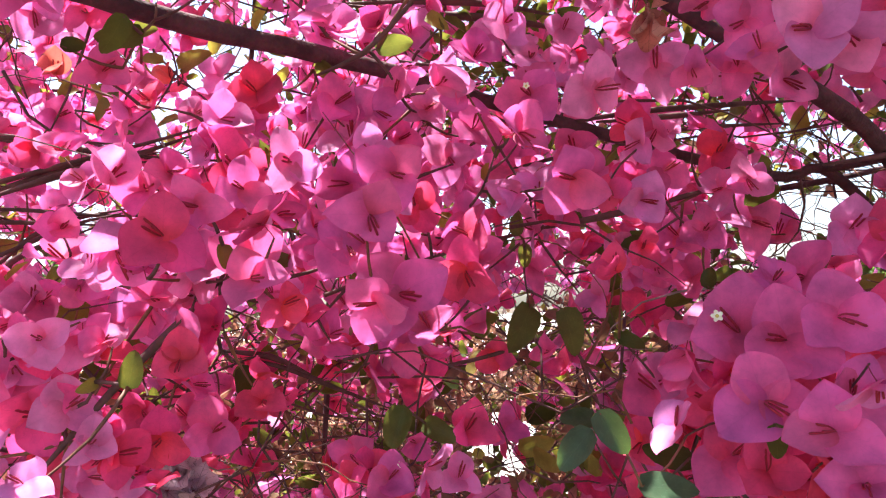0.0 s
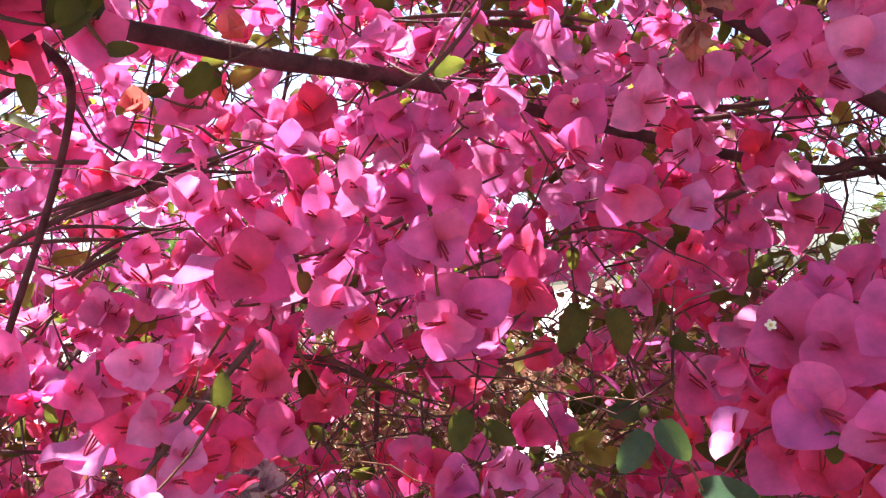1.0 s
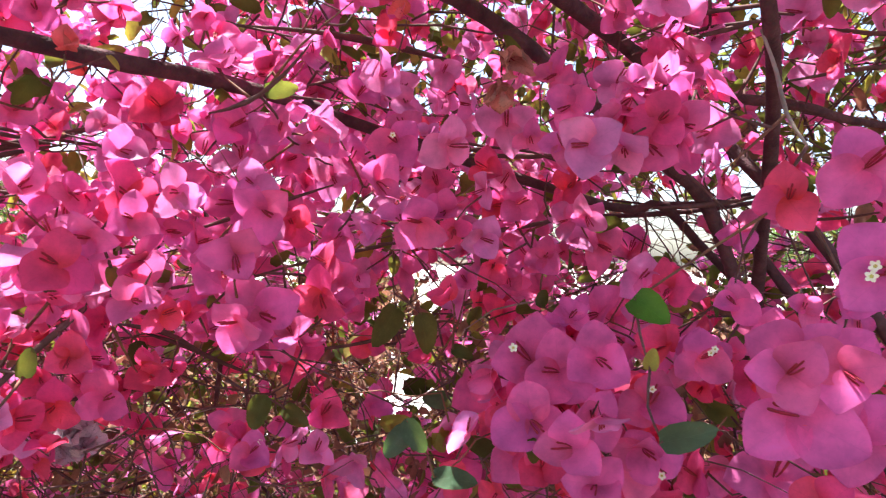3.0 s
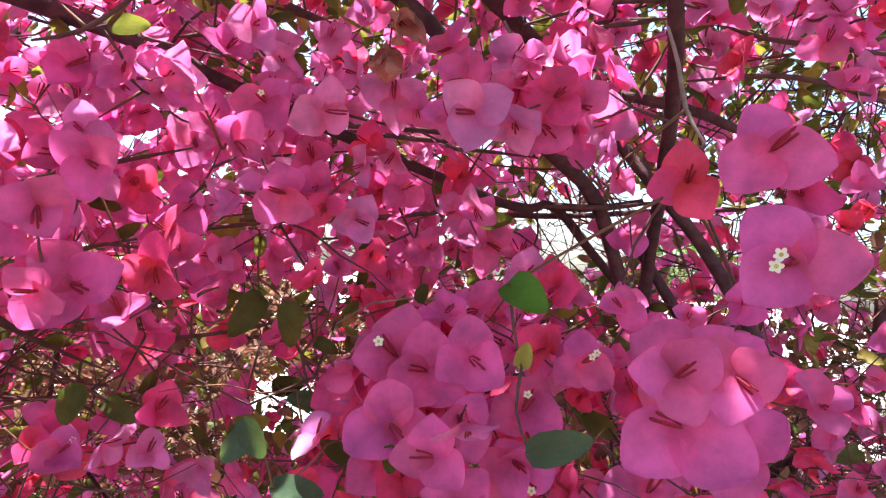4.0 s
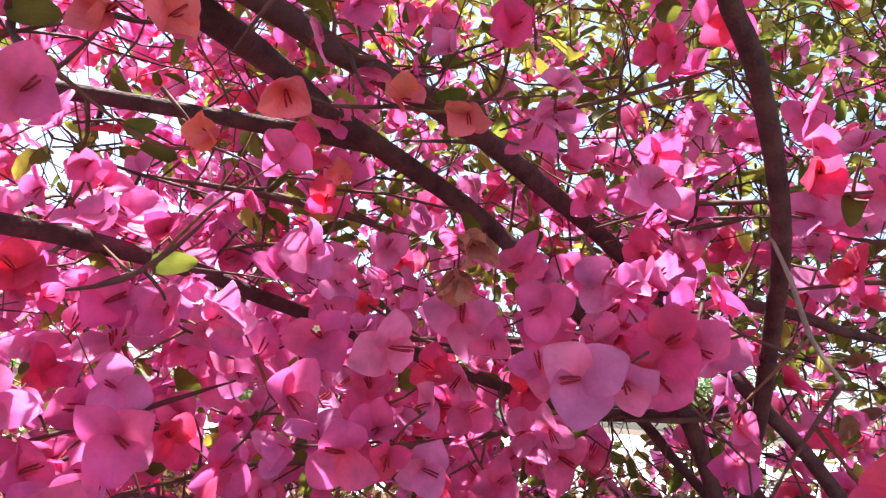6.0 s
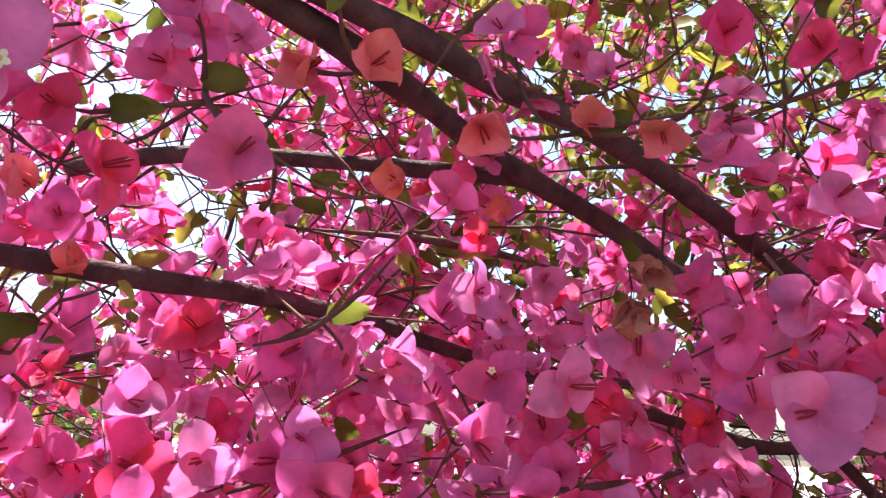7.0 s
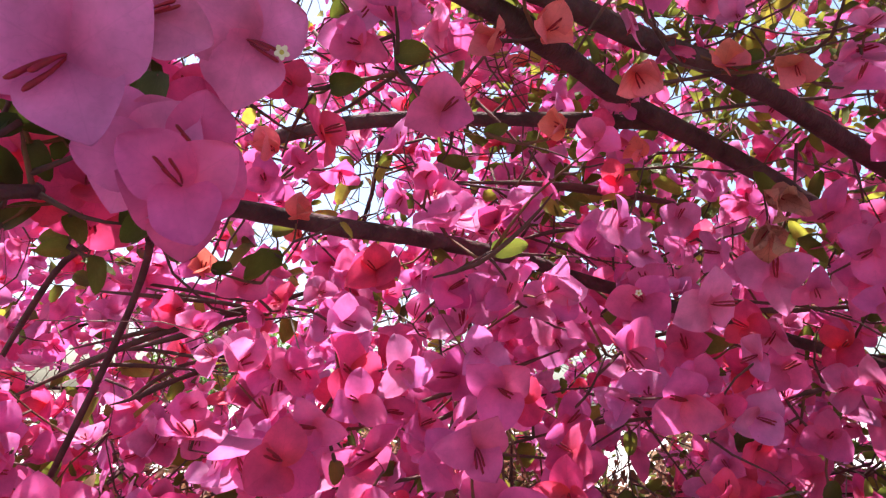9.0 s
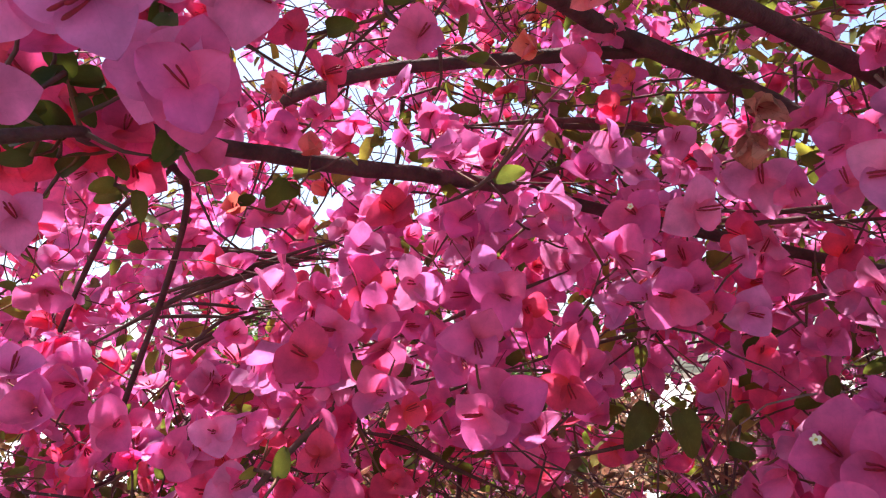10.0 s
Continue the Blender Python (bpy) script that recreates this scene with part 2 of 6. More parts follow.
def pavement():
    """The pale open yard beyond the shrub, a slab a hand above the soil."""
    x0, x1, y0, y1, h = -90.0, 90.0, 5.2, 120.0, 0.10
    verts = [(x, y, z) for z in (0.0, h) for x, y in ((x0, y0), (x1, y0), (x1, y1), (x0, y1))]
    faces = [(4, 5, 6, 7), (0, 1, 5, 4), (1, 2, 6, 5), (2, 3, 7, 6), (3, 0, 4, 7)]
    ob = mesh_object("pavement", verts, faces, CONCRETE, smooth=False)
    tagged(ob, "pale sunlit concrete yard beyond the shrub", "pavement", kind="structure")


pavement()


def leaf_cloud(centre, radii, count, size, seed, gaps=0.5):
    """Leaves strewn in an uneven crown: joined points, faces and uv."""
    rng = random.Random(seed)
    verts, faces, uvs = [], [], []
    small = blade(1.0, 0.62, 2, 3, 0.15, 0.12, 0.0, 0.0, 0.05, 0.8, 1)
    made = 0
    while made < count:
        d = Vector((rng.gauss(0, 1), rng.gauss(0, 1), rng.gauss(0, 1))).normalized()
        r = rng.uniform(0.35, 1.0) ** 0.5
        p = Vector((centre[0] + d.x * r * radii[0], centre[1] + d.y * r * radii[1], centre[2] + d.z * r * radii[2]))
        if noise.noise(p * 1.3 + Vector((seed, 0, 0))) < -0.25 + gaps * (r - 0.5):
            continue
        m = Matrix.Translation(p) @ Euler((rng.uniform(0, 6.28), rng.uniform(-1, 1), rng.uniform(0, 6.28))).to_matrix().to_4x4() @ Matrix.Scale(size * rng.uniform(0.6, 1.3), 4)
        base = len(verts)
        verts += [m @ Vector(v) for v in small[0]]
        faces += [tuple(base + i for i in f) for f in small[1]]
        uvs += small[2]
        made += 1
    return verts, faces, uvs


def tree(x, y, height, spread, seed):
    rng = random.Random(seed)
    root = new("tree")
    root.location = (x, y, 0)
    tagged(root, "broad green leafy tree standing on the far ground", "tree", "trees behind the shrub")
    trunk = [(0, 0, -0.05, 0.16), (0.05, 0.02, height * 0.25, 0.13), (-0.05, 0.04, height * 0.55, 0.09), (0, 0, height * 0.85, 0.03)]
    v, f = tube(smooth_line(trunk, 0.3), 9, 0.12, seed)
    mesh_object("trunk", v, f, BARK, root)
    for k in range(5):
        a = rng.uniform(0, 6.28)
        z0 = height * rng.uniform(0.3, 0.55)
        tipp = (math.cos(a) * spread * 0.7, math.sin(a) * spread * 0.7, z0 + height * 0.28)
        v, f = tube(smooth_line([(0, 0, z0, 0.06), (tipp[0] * 0.5, tipp[1] * 0.5, z0 + height * 0.1, 0.045), (*tipp, 0.012)], 0.3), 6, 0.1, seed + k)
        mesh_object("limb", v, f, BARK, root)
    v, f, uv = leaf_cloud((0, 0, height * 0.66), (spread, spread, height * 0.36), 2600, 0.16, seed)
    mesh_object("crown", v, f, TREE_LEAF, root, uv, "crown of small green leaves with gaps")


for k, (tx, ty, th, ts) in enumerate(((-7.5, 16.0, 3.4, 1.8), (-1.6, 19.5, 2.8, 1.7), (14.5, 22.0, 3.6, 2.2))):
    tree(tx, ty, th, ts, 40 + k)


# ---- the shrub's wood ----
shrub = new("bougainvillea_shrub")
shrub.location = (0, 0, 0)
tagged(shrub, "old woody bougainvillea shrub with crossing brown limbs", "shrub")
WOOD = []          # points along the wood, to which sprays are tied


def limb(name, mat, *rows, sides=10, rough=0.10):
    """rows of x, y, z, radius in millimetres."""
    line = smooth_line([(x, y, z, r / 1000) for x, y, z, r in rows])
    v, f = tube(line, sides, rough, len(WOOD))
    WOOD.extend(Vector(q[:3]) for q in line)
    return mesh_object(name, v, f, mat, shrub)


limb("trunk", BARK, (1.120, 1.450, -0.050, 46.0), (1.080, 1.360, 0.350, 38.0), (1.020, 1.250, 0.700, 32.0), (0.920, 1.120, 1.000, 26.0))
limb("limb", BARK, (-0.080, 0.263, 1.779, 5.6), (-0.030, 0.311, 1.776, 7.6), (0.018, 0.400, 1.788, 7.7), (0.054, 0.448, 1.783, 7.7), (0.089, 0.481, 1.779, 7.8), (0.188, 0.552, 1.754, 7.9), (0.296, 0.533, 1.661, 7.5), (0.372, 0.567, 1.620, 7.3), (0.417, 0.597, 1.564, 7.1), (0.453, 0.622, 1.507, 7.1), (0.513, 0.671, 1.429, 7.7), (0.605, 0.743, 1.334, 8.6), (0.620, 0.980, 1.120, 16.0), (0.920, 1.120, 1.000, 22.0))
limb("limb", BARK, (-0.057, 0.264, 1.779, 5.6), (0.010, 0.325, 1.785, 7.1), (0.055, 0.358, 1.780, 7.1), (0.110, 0.398, 1.779, 7.5), (0.190, 0.483, 1.782, 8.2), (0.358, 0.634, 1.755, 8.5), (0.425, 0.558, 1.642, 6.6), (0.482, 0.560, 1.593, 6.7), (0.536, 0.565, 1.536, 6.8), (0.597, 0.583, 1.474, 7.1), (0.705, 0.620, 1.378, 7.7), (0.780, 0.980, 1.150, 15.0), (0.920, 1.120, 1.000, 22.0))
limb("limb", BARK, (-0.221, 0.474, 1.766, 5.9), (-0.184, 0.459, 1.768, 5.7), (-0.123, 0.446, 1.770, 5.9), (-0.047, 0.462, 1.776, 5.7), (0.057, 0.480, 1.779, 5.9), (0.090, 0.488, 1.779, 5.2))
limb("limb", BARK, (-0.203, 0.263, 1.663, 4.8), (-0.199, 0.314, 1.671, 5.6), (-0.177, 0.355, 1.676, 5.9), (-0.155, 0.391, 1.679, 6.4), (-0.129, 0.423, 1.681, 6.5), (-0.099, 0.455, 1.684, 6.6), (-0.048, 0.498, 1.683, 6.2), (-0.002, 0.519, 1.676, 5.8), (0.042, 0.541, 1.665, 5.5), (0.306, 0.640, 1.610, 5.0), (0.362, 0.639, 1.613, 5.1), (0.421, 0.656, 1.569, 5.3), (0.485, 0.686, 1.525, 5.6), (0.560, 0.715, 1.463, 5.5), (0.675, 0.751, 1.370, 5.9), (0.720, 1.020, 1.120, 13.0), (0.920, 1.120, 1.000, 22.0))
limb("limb", BARK, (0.192, 0.231, 1.797, 4.7), (0.216, 0.259, 1.796, 5.2), (0.225, 0.268, 1.787, 5.4), (0.256, 0.296, 1.780, 5.6), (0.302, 0.344, 1.752, 5.8), (0.338, 0.388, 1.713, 5.7), (0.384, 0.461, 1.675, 6.2), (0.419, 0.525, 1.620, 6.4), (0.457, 0.599, 1.553, 6.7), (0.600, 0.860, 1.280, 11.0), (0.780, 1.020, 1.100, 13.0), (0.920, 1.120, 1.000, 22.0))
limb("branch", BARK, (0.363, 0.510, 1.704, 4.5), (0.427, 0.492, 1.695, 5.0), (0.473, 0.495, 1.686, 4.1), (0.532, 0.508, 1.684, 2.7))
limb("branch", BARK, (0.453, 0.616, 1.578, 5.4), (0.487, 0.610, 1.534, 5.4), (0.527, 0.602, 1.485, 4.8), (0.621, 0.655, 1.437, 4.6))
limb("branch", TWIG, (0.265, 0.504, 1.747, 1.0), (0.321, 0.472, 1.764, 2.1), (0.363, 0.430, 1.761, 2.0), (0.499, 0.433, 1.793, 0.7))
limb("branch", TWIG, (0.384, 0.410, 1.740, 0.9), (0.420, 0.400, 1.731, 1.9), (0.506, 0.391, 1.733, 2.0), (0.570, 0.387, 1.736, 0.6))
limb("branch", TWIG, (0.376, 0.431, 1.699, 0.9), (0.445, 0.410, 1.709, 2.2), (0.522, 0.404, 1.704, 2.0), (0.603, 0.412, 1.692, 0.7))
limb("branch", BARK, (0.362, 0.639, 1.613, 4.8), (0.401, 0.612, 1.614, 4.1), (0.438, 0.586, 1.623, 3.4))
limb("branch", BARK, (0.299, 0.722, 1.602, 3.1), (0.399, 0.678, 1.609, 3.3), (0.489, 0.636, 1.623, 2.7))
limb("branch", BARK, (0.501, 0.645, 1.541, 5.4), (0.550, 0.668, 1.499, 6.2), (0.612, 0.704, 1.452, 6.5))
limb("branch", BARK, (0.583, 0.624, 1.526, 5.4), (0.626, 0.648, 1.495, 5.6), (0.681, 0.684, 1.460, 5.9))
limb("branch", BARK, (0.824, 0.662, 1.551, 7.8), (0.828, 0.665, 1.501, 9.3), (0.832, 0.668, 1.459, 8.6))
limb("dry_stem", DRY_TWIG, (0.326, 0.383, 1.722, 1.0), (0.330, 0.369, 1.688, 1.5), (0.331, 0.357, 1.655, 1.5), (0.337, 0.342, 1.631, 0.9))
limb("branch", TWIG, (-0.365, 0.570, 1.661, 0.9), (-0.285, 0.571, 1.648, 2.1), (-0.248, 0.585, 1.643, 0.6))
limb("branch", TWIG, (-0.339, 0.517, 1.602, 1.2), (-0.296, 0.515, 1.613, 2.8), (-0.259, 0.529, 1.627, 2.4), (-0.227, 0.556, 1.640, 0.6))
limb("branch", TWIG, (-0.092, 0.475, 1.565, 0.9), (-0.052, 0.474, 1.580, 2.2), (0.013, 0.514, 1.609, 0.7))
limb("branch", TWIG, (0.082, 0.576, 1.563, 1.1), (0.135, 0.575, 1.570, 2.9), (0.203, 0.574, 1.583, 2.4), (0.273, 0.601, 1.600, 0.7))
limb("branch", TWIG, (-0.223, 0.372, 1.419, 1.0), (-0.179, 0.382, 1.469, 2.2), (-0.146, 0.393, 1.504, 2.1), (-0.130, 0.406, 1.523, 0.6))
limb("branch", TWIG, (-0.198, 0.614, 1.474, 1.1), (-0.154, 0.615, 1.466, 3.0), (-0.120, 0.616, 1.449, 0.8))
limb("branch", TWIG, (-0.070, 0.410, 1.646, 0.7), (-0.040, 0.394, 1.652, 1.5), (-0.012, 0.378, 1.671, 1.3), (0.005, 0.362, 1.687, 0.4))
limb("branch", TWIG, (0.092, 0.569, 1.648, 1.0), (0.173, 0.568, 1.657, 2.6), (0.267, 0.596, 1.667, 2.2), (0.350, 0.638, 1.679, 0.7))
limb("branch", TWIG, (0.006, 0.733, 1.439, 0.8), (0.066, 0.733, 1.442, 2.1), (0.121, 0.702, 1.455, 0.6))
limb("branch", BARK, (-0.620, 0.150, 1.620, 12.0), (-0.232, 0.196, 1.638, 3.6), (-0.229, 0.254, 1.657, 3.7), (-0.241, 0.324, 1.672, 3.4), (-0.249, 0.375, 1.668, 2.7), (-0.264, 0.399, 1.643, 2.4), (-0.300, 0.430, 1.593, 2.6), (-0.342, 0.461, 1.538, 2.5), (-0.381, 0.491, 1.490, 2.4))
limb("branch", BARK, (-0.243, 0.353, 1.673, 1.5), (-0.272, 0.371, 1.665, 2.1), (-0.304, 0.375, 1.648, 2.2), (-0.350, 0.402, 1.609, 2.1), (-0.392, 0.430, 1.569, 2.0))
limb("branch", TWIG, (-0.445, 0.526, 1.561, 1.2), (-0.355, 0.537, 1.606, 2.9), (-0.308, 0.543, 1.624, 2.6), (-0.268, 0.564, 1.641, 0.7))
limb("branch", TWIG, (-0.361, 0.498, 1.647, 0.9), (-0.303, 0.511, 1.644, 2.0), (-0.244, 0.524, 1.640, 0.6))
limb("branch", TWIG, (-0.433, 0.627, 1.509, 1.1), (-0.390, 0.627, 1.564, 3.0), (-0.318, 0.636, 1.593, 0.8))
limb("branch", TWIG, (0.175, 0.473, 1.801, 0.7), (0.214, 0.464, 1.818, 1.8), (0.273, 0.452, 1.839, 2.0), (0.346, 0.423, 1.864, 0.6))
limb("branch", TWIG, (0.111, 0.538, 1.808, 0.8), (0.174, 0.530, 1.813, 1.8), (0.313, 0.542, 1.827, 0.6))
limb("branch", TWIG, (-0.032, 0.622, 1.777, 1.6), (0.013, 0.619, 1.772, 3.7), (0.074, 0.615, 1.762, 3.7), (0.131, 0.626, 1.754, 1.1))
limb("branch", TWIG, (0.287, 0.536, 1.745, 0.8), (0.336, 0.497, 1.760, 1.9), (0.404, 0.459, 1.763, 0.6))
limb("branch", TWIG, (0.325, 0.570, 1.604, 1.1), (0.387, 0.562, 1.610, 2.7), (0.451, 0.566, 1.624, 0.9))
limb("branch", TWIG, (0.014, 0.281, 1.731, 0.4), (0.027, 0.268, 1.748, 0.9), (0.043, 0.257, 1.761, 0.9), (0.053, 0.254, 1.774, 0.3))
limb("branch", TWIG, (-0.143, 0.326, 1.713, 0.5), (-0.107, 0.323, 1.726, 1.0), (-0.077, 0.306, 1.736, 1.0), (-0.043, 0.304, 1.748, 0.3))
limb("branch", TWIG, (-0.405, 0.531, 1.601, 0.7), (-0.338, 0.533, 1.618, 2.0), (-0.273, 0.549, 1.638, 1.9), (-0.228, 0.564, 1.653, 1.4), (-0.171, 0.579, 1.673, 0.8))
limb("branch", TWIG, (-0.447, 0.591, 1.588, 0.7), (-0.388, 0.592, 1.606, 1.7), (-0.298, 0.602, 1.598, 1.7), (-0.239, 0.623, 1.598, 0.5))
limb("branch", TWIG, (-0.416, 0.607, 1.537, 0.9), (-0.357, 0.601, 1.582, 2.2), (-0.325, 0.614, 1.598, 1.8), (-0.271, 0.646, 1.613, 0.5))
limb("branch", TWIG, (-0.100, 0.514, 1.544, 0.9), (-0.058, 0.528, 1.564, 2.3), (-0.022, 0.557, 1.579, 0.6))
limb("branch", TWIG, (-0.007, 0.553, 1.542, 0.9), (0.040, 0.569, 1.554, 2.0), (0.093, 0.601, 1.566, 0.5))
limb("branch", TWIG, (-0.022, 0.598, 1.714, 0.9), (0.008, 0.598, 1.722, 2.2), (0.040, 0.600, 1.727, 0.6))
limb("branch", TWIG, (0.219, 0.664, 1.659, 0.9), (0.260, 0.666, 1.665, 2.4), (0.362, 0.703, 1.674, 0.9))
limb("branch", TWIG, (0.070, 0.629, 1.626, 0.7), (0.105, 0.630, 1.633, 2.0), (0.143, 0.646, 1.643, 0.5))
limb("branch", TWIG, (-0.431, 0.608, 1.677, 0.7), (-0.347, 0.612, 1.666, 1.9), (-0.245, 0.631, 1.652, 1.6), (-0.164, 0.663, 1.654, 0.4))
limb("branch", TWIG, (-0.383, 0.570, 1.614, 1.1), (-0.332, 0.571, 1.628, 2.7), (-0.266, 0.587, 1.645, 2.6), (-0.207, 0.602, 1.668, 0.7))
limb("branch", TWIG, (-0.411, 0.542, 1.586, 0.7), (-0.366, 0.558, 1.590, 2.0), (-0.271, 0.591, 1.586, 0.5))
limb("branch", TWIG, (-0.370, 0.545, 1.555, 0.6), (-0.341, 0.546, 1.564, 1.9), (-0.310, 0.575, 1.586, 1.7), (-0.276, 0.604, 1.600, 0.5))
limb("branch", TWIG, (-0.176, 0.616, 1.466, 0.9), (-0.136, 0.618, 1.453, 2.6), (-0.097, 0.635, 1.432, 2.1), (-0.052, 0.667, 1.407, 0.5))
limb("branch", TWIG, (-0.048, 0.651, 1.443, 0.6), (0.013, 0.653, 1.449, 1.9), (0.068, 0.654, 1.461, 1.9), (0.122, 0.669, 1.478, 0.5))
limb("branch", TWIG, (0.096, 0.566, 1.480, 0.5), (0.113, 0.569, 1.450, 1.4), (0.145, 0.587, 1.408, 0.4))
limb("branch", TWIG, (-0.079, 0.544, 1.753, 0.9), (-0.005, 0.541, 1.750, 2.6), (0.057, 0.539, 1.743, 2.6), (0.109, 0.552, 1.736, 0.7))
limb("branch", TWIG, (0.133, 0.553, 1.646, 1.0), (0.187, 0.551, 1.647, 2.7), (0.248, 0.563, 1.653, 0.8))
limb("branch", TWIG, (0.311, 0.471, 1.742, 1.0), (0.344, 0.469, 1.751, 2.4), (0.382, 0.467, 1.763, 0.7))
limb("branch", TWIG, (0.349, 0.471, 1.682, 0.6), (0.366, 0.469, 1.711, 1.7), (0.382, 0.468, 1.744, 0.5))


# ---- blossoms ----
OPEN_SIDE = Vector((0.03, -0.14, 1.53))       # the open air before the shrub, to which the blossoms turn
BRACT_SHAPES, FINE_SHAPES = {}, {}
for tone in BRACT:
    dry = tone in ("withered", "papery")
    BRACT_SHAPES[tone] = [blade_mesh("bract", BRACT[tone], length=1.0, width=(1.00, 1.10, 1.16, 1.04, 1.12, 0.96, 1.08, 1.02)[k], cols=6, rows=10, ruffle=0.10 if dry else 0.018,
                                     cup=(0.06, 0.14, -0.05, 0.10, 0.20, 0.03, 0.26, -0.02)[k], bend=(0.16, 0.04, 0.30, -0.06, 0.12, 0.36, 0.02, 0.22)[k],
                                     wave=0.22 if dry else (0.05, 0.08, 0.06, 0.10, 0.05, 0.07, 0.04, 0.09)[k], twist=(0.2, -0.3, 0.1, 0.4, -0.15, 0.0, 0.3, -0.4)[k],
                                     heart=0.12, tip=0.74, seed=k, ovate=((0.50, 0.74), (0.46, 0.64), (0.54, 0.86))[k % 3], crease=(0.05, 0.14, 0.10, -0.05)[k % 4]) for k in range(8)]
    FINE_SHAPES[tone] = [blade_mesh("bract", BRACT[tone], length=1.0, width=(1.04, 1.14, 1.10, 1.0)[k], cols=10, rows=18, ruffle=0.014,
                                    cup=(0.06, 0.12, -0.03, 0.16)[k], bend=(0.16, 0.05, 0.24, 0.10)[k], wave=(0.05, 0.07, 0.06, 0.04)[k],
                                    twist=(0.15, -0.25, 0.1, 0.3)[k], heart=0.14, tip=0.72, seed=20 + k,
                                    ovate=((0.48, 0.70), (0.44, 0.62), (0.52, 0.84), (0.46, 0.66))[k], crease=(0.04, 0.12, 0.08, -0.04)[k]) for k in range(4)]
LEAF_SHAPES = {tone: [blade_mesh("leaf", LEAF[tone], length=1.0, width=(0.66, 0.74, 0.60)[k], cols=4, rows=6, cup=(0.12, 0.2, 0.05)[k],
                                 bend=(0.12, 0.05, 0.22)[k], wave=0.025, twist=(0.15, -0.2, 0.3)[k], heart=0.08, tip=0.70, seed=50 + k) for k in range(3)] for tone in LEAF}


TUBE_TIPS = {}          # where the tubes of each centre end


def centre_mesh(seed):
    """The stalk behind and the three slim flower tubes in front of a blossom, one unit being the bract's length."""
    rng = random.Random(seed)
    verts, faces, tips = [], [], []

    def add(rows):
        v, f = tube(smooth_line(rows, 0.12), 5, 0.0, seed)
        base = len(verts)
        verts.extend(v)
        faces.extend(tuple(base + i for i in q) for q in f)
    add([(0, 0, 0.02, 0.016), (0.03, 0.02, -0.2, 0.013), (0.02, 0.05, -0.42, 0.013)])
    lean, bow = rng.uniform(0, 6.28), rng.uniform(0.20, 0.46)
    for k in range(3):
        a = 2 * math.pi * k / 3 + rng.uniform(-0.3, 0.3)
        px, py = 0.05 * math.cos(a), 0.05 * math.sin(a)
        tip_x = 2.0 * px + bow * math.cos(lean) + rng.uniform(-0.04, 0.04)
        tip_y = 2.0 * py + bow * math.sin(lean) + rng.uniform(-0.04, 0.04)
        rise = rng.uniform(0.32, 0.48)
        add([(0.4 * px, 0.4 * py, 0.0, 0.016), (0.75 * px + 0.35 * tip_x, 0.75 * py + 0.35 * tip_y, rise * 0.45, 0.022),
             (0.88 * tip_x, 0.88 * tip_y, rise * 0.9, 0.032), (tip_x, tip_y, rise * 1.05, 0.017)])
        tips.append((tip_x, tip_y, rise * 1.05 - 0.005))
    ob = mesh_object("blossom", verts, faces, TUBE)
    me = ob.data
    bpy.data.objects.remove(ob)
    TUBE_TIPS[me.name] = tips
    return me


CENTRES = [centre_mesh(k) for k in range(7)]


def floret_mesh():
    """The small open star of a flower tube: five folded lobes round a dented middle."""
    verts, faces = [(0, 0, 0.01)], []
    for k in range(10):
        a = math.pi * k / 5
        verts.append((0.035 * math.cos(a), 0.035 * math.sin(a), 0.02))
    for k in range(20):
        a = math.pi * k / 10
        r = (0.115, 0.10, 0.072, 0.10)[k % 4]
        verts.append((r * math.cos(a), r * math.sin(a), 0.012 if k % 4 == 2 else 0.035))
    for k in range(10):
        n = (k + 1) % 10
        faces.append((0, 1 + k, 1 + n))
        a, b, c = 11 + 2 * k, 11 + (2 * k + 1) % 20, 11 + (2 * k + 2) % 20
        faces += [(1 + k, a, b), (1 + k, b, 1 + n), (1 + n, b, c)]
    ob = mesh_object("floret", verts, faces, FLORET)
    me = ob.data
    me.materials.append(EYE_TONE)
    for p in me.polygons:
        if 0 in p.vertices:
            p.material_index = 1
    bpy.data.objects.remove(ob)
    return me


FLORET_MESH = floret_mesh()
SPRAYS = []
SUNNY = []          # blossoms that the sun reaches through the crown


SHADED = (Vector((0.20, 0.36, 1.45)), Vector((0.22, 0.22, 1.50)), Vector((-0.13, 0.17, 1.66)))          # thick clusters that the added overhead leaves keep in shade


def spray(label, x, y, z):
    """A flowering shoot, held where it leaves the wood nearest to the given place."""
    near = min(WOOD, key=lambda q: (q - Vector((x, y, z))).length + 0.3 * max(0.0, y - q.y))
    root = new("flowering_spray")
    root.location = near
    tagged(root, label, "flowers", "flowering sprays of the shrub")
    SPRAYS.append([root, near, []])
    return SPRAYS[-1]


def outward(p, rng, tilt):
    """The way in which a blossom at p turns: to the open side, hanging a little, with a tilt of its own."""
    n = (OPEN_SIDE - Vector(p)).normalized()
    n += Vector((rng.gauss(0, tilt), rng.gauss(0, tilt), rng.gauss(0.2, tilt)))
    return n.normalized()


def facing(n, roll):
    right = Vector((0, 0, 1)).cross(n).normalized()
    up = n.cross(right)
    a = radians(roll)
    ex = right * math.cos(a) + up * math.sin(a)
    ey = n.cross(ex)
    return Matrix((ex, ey, n)).transposed().to_4x4()


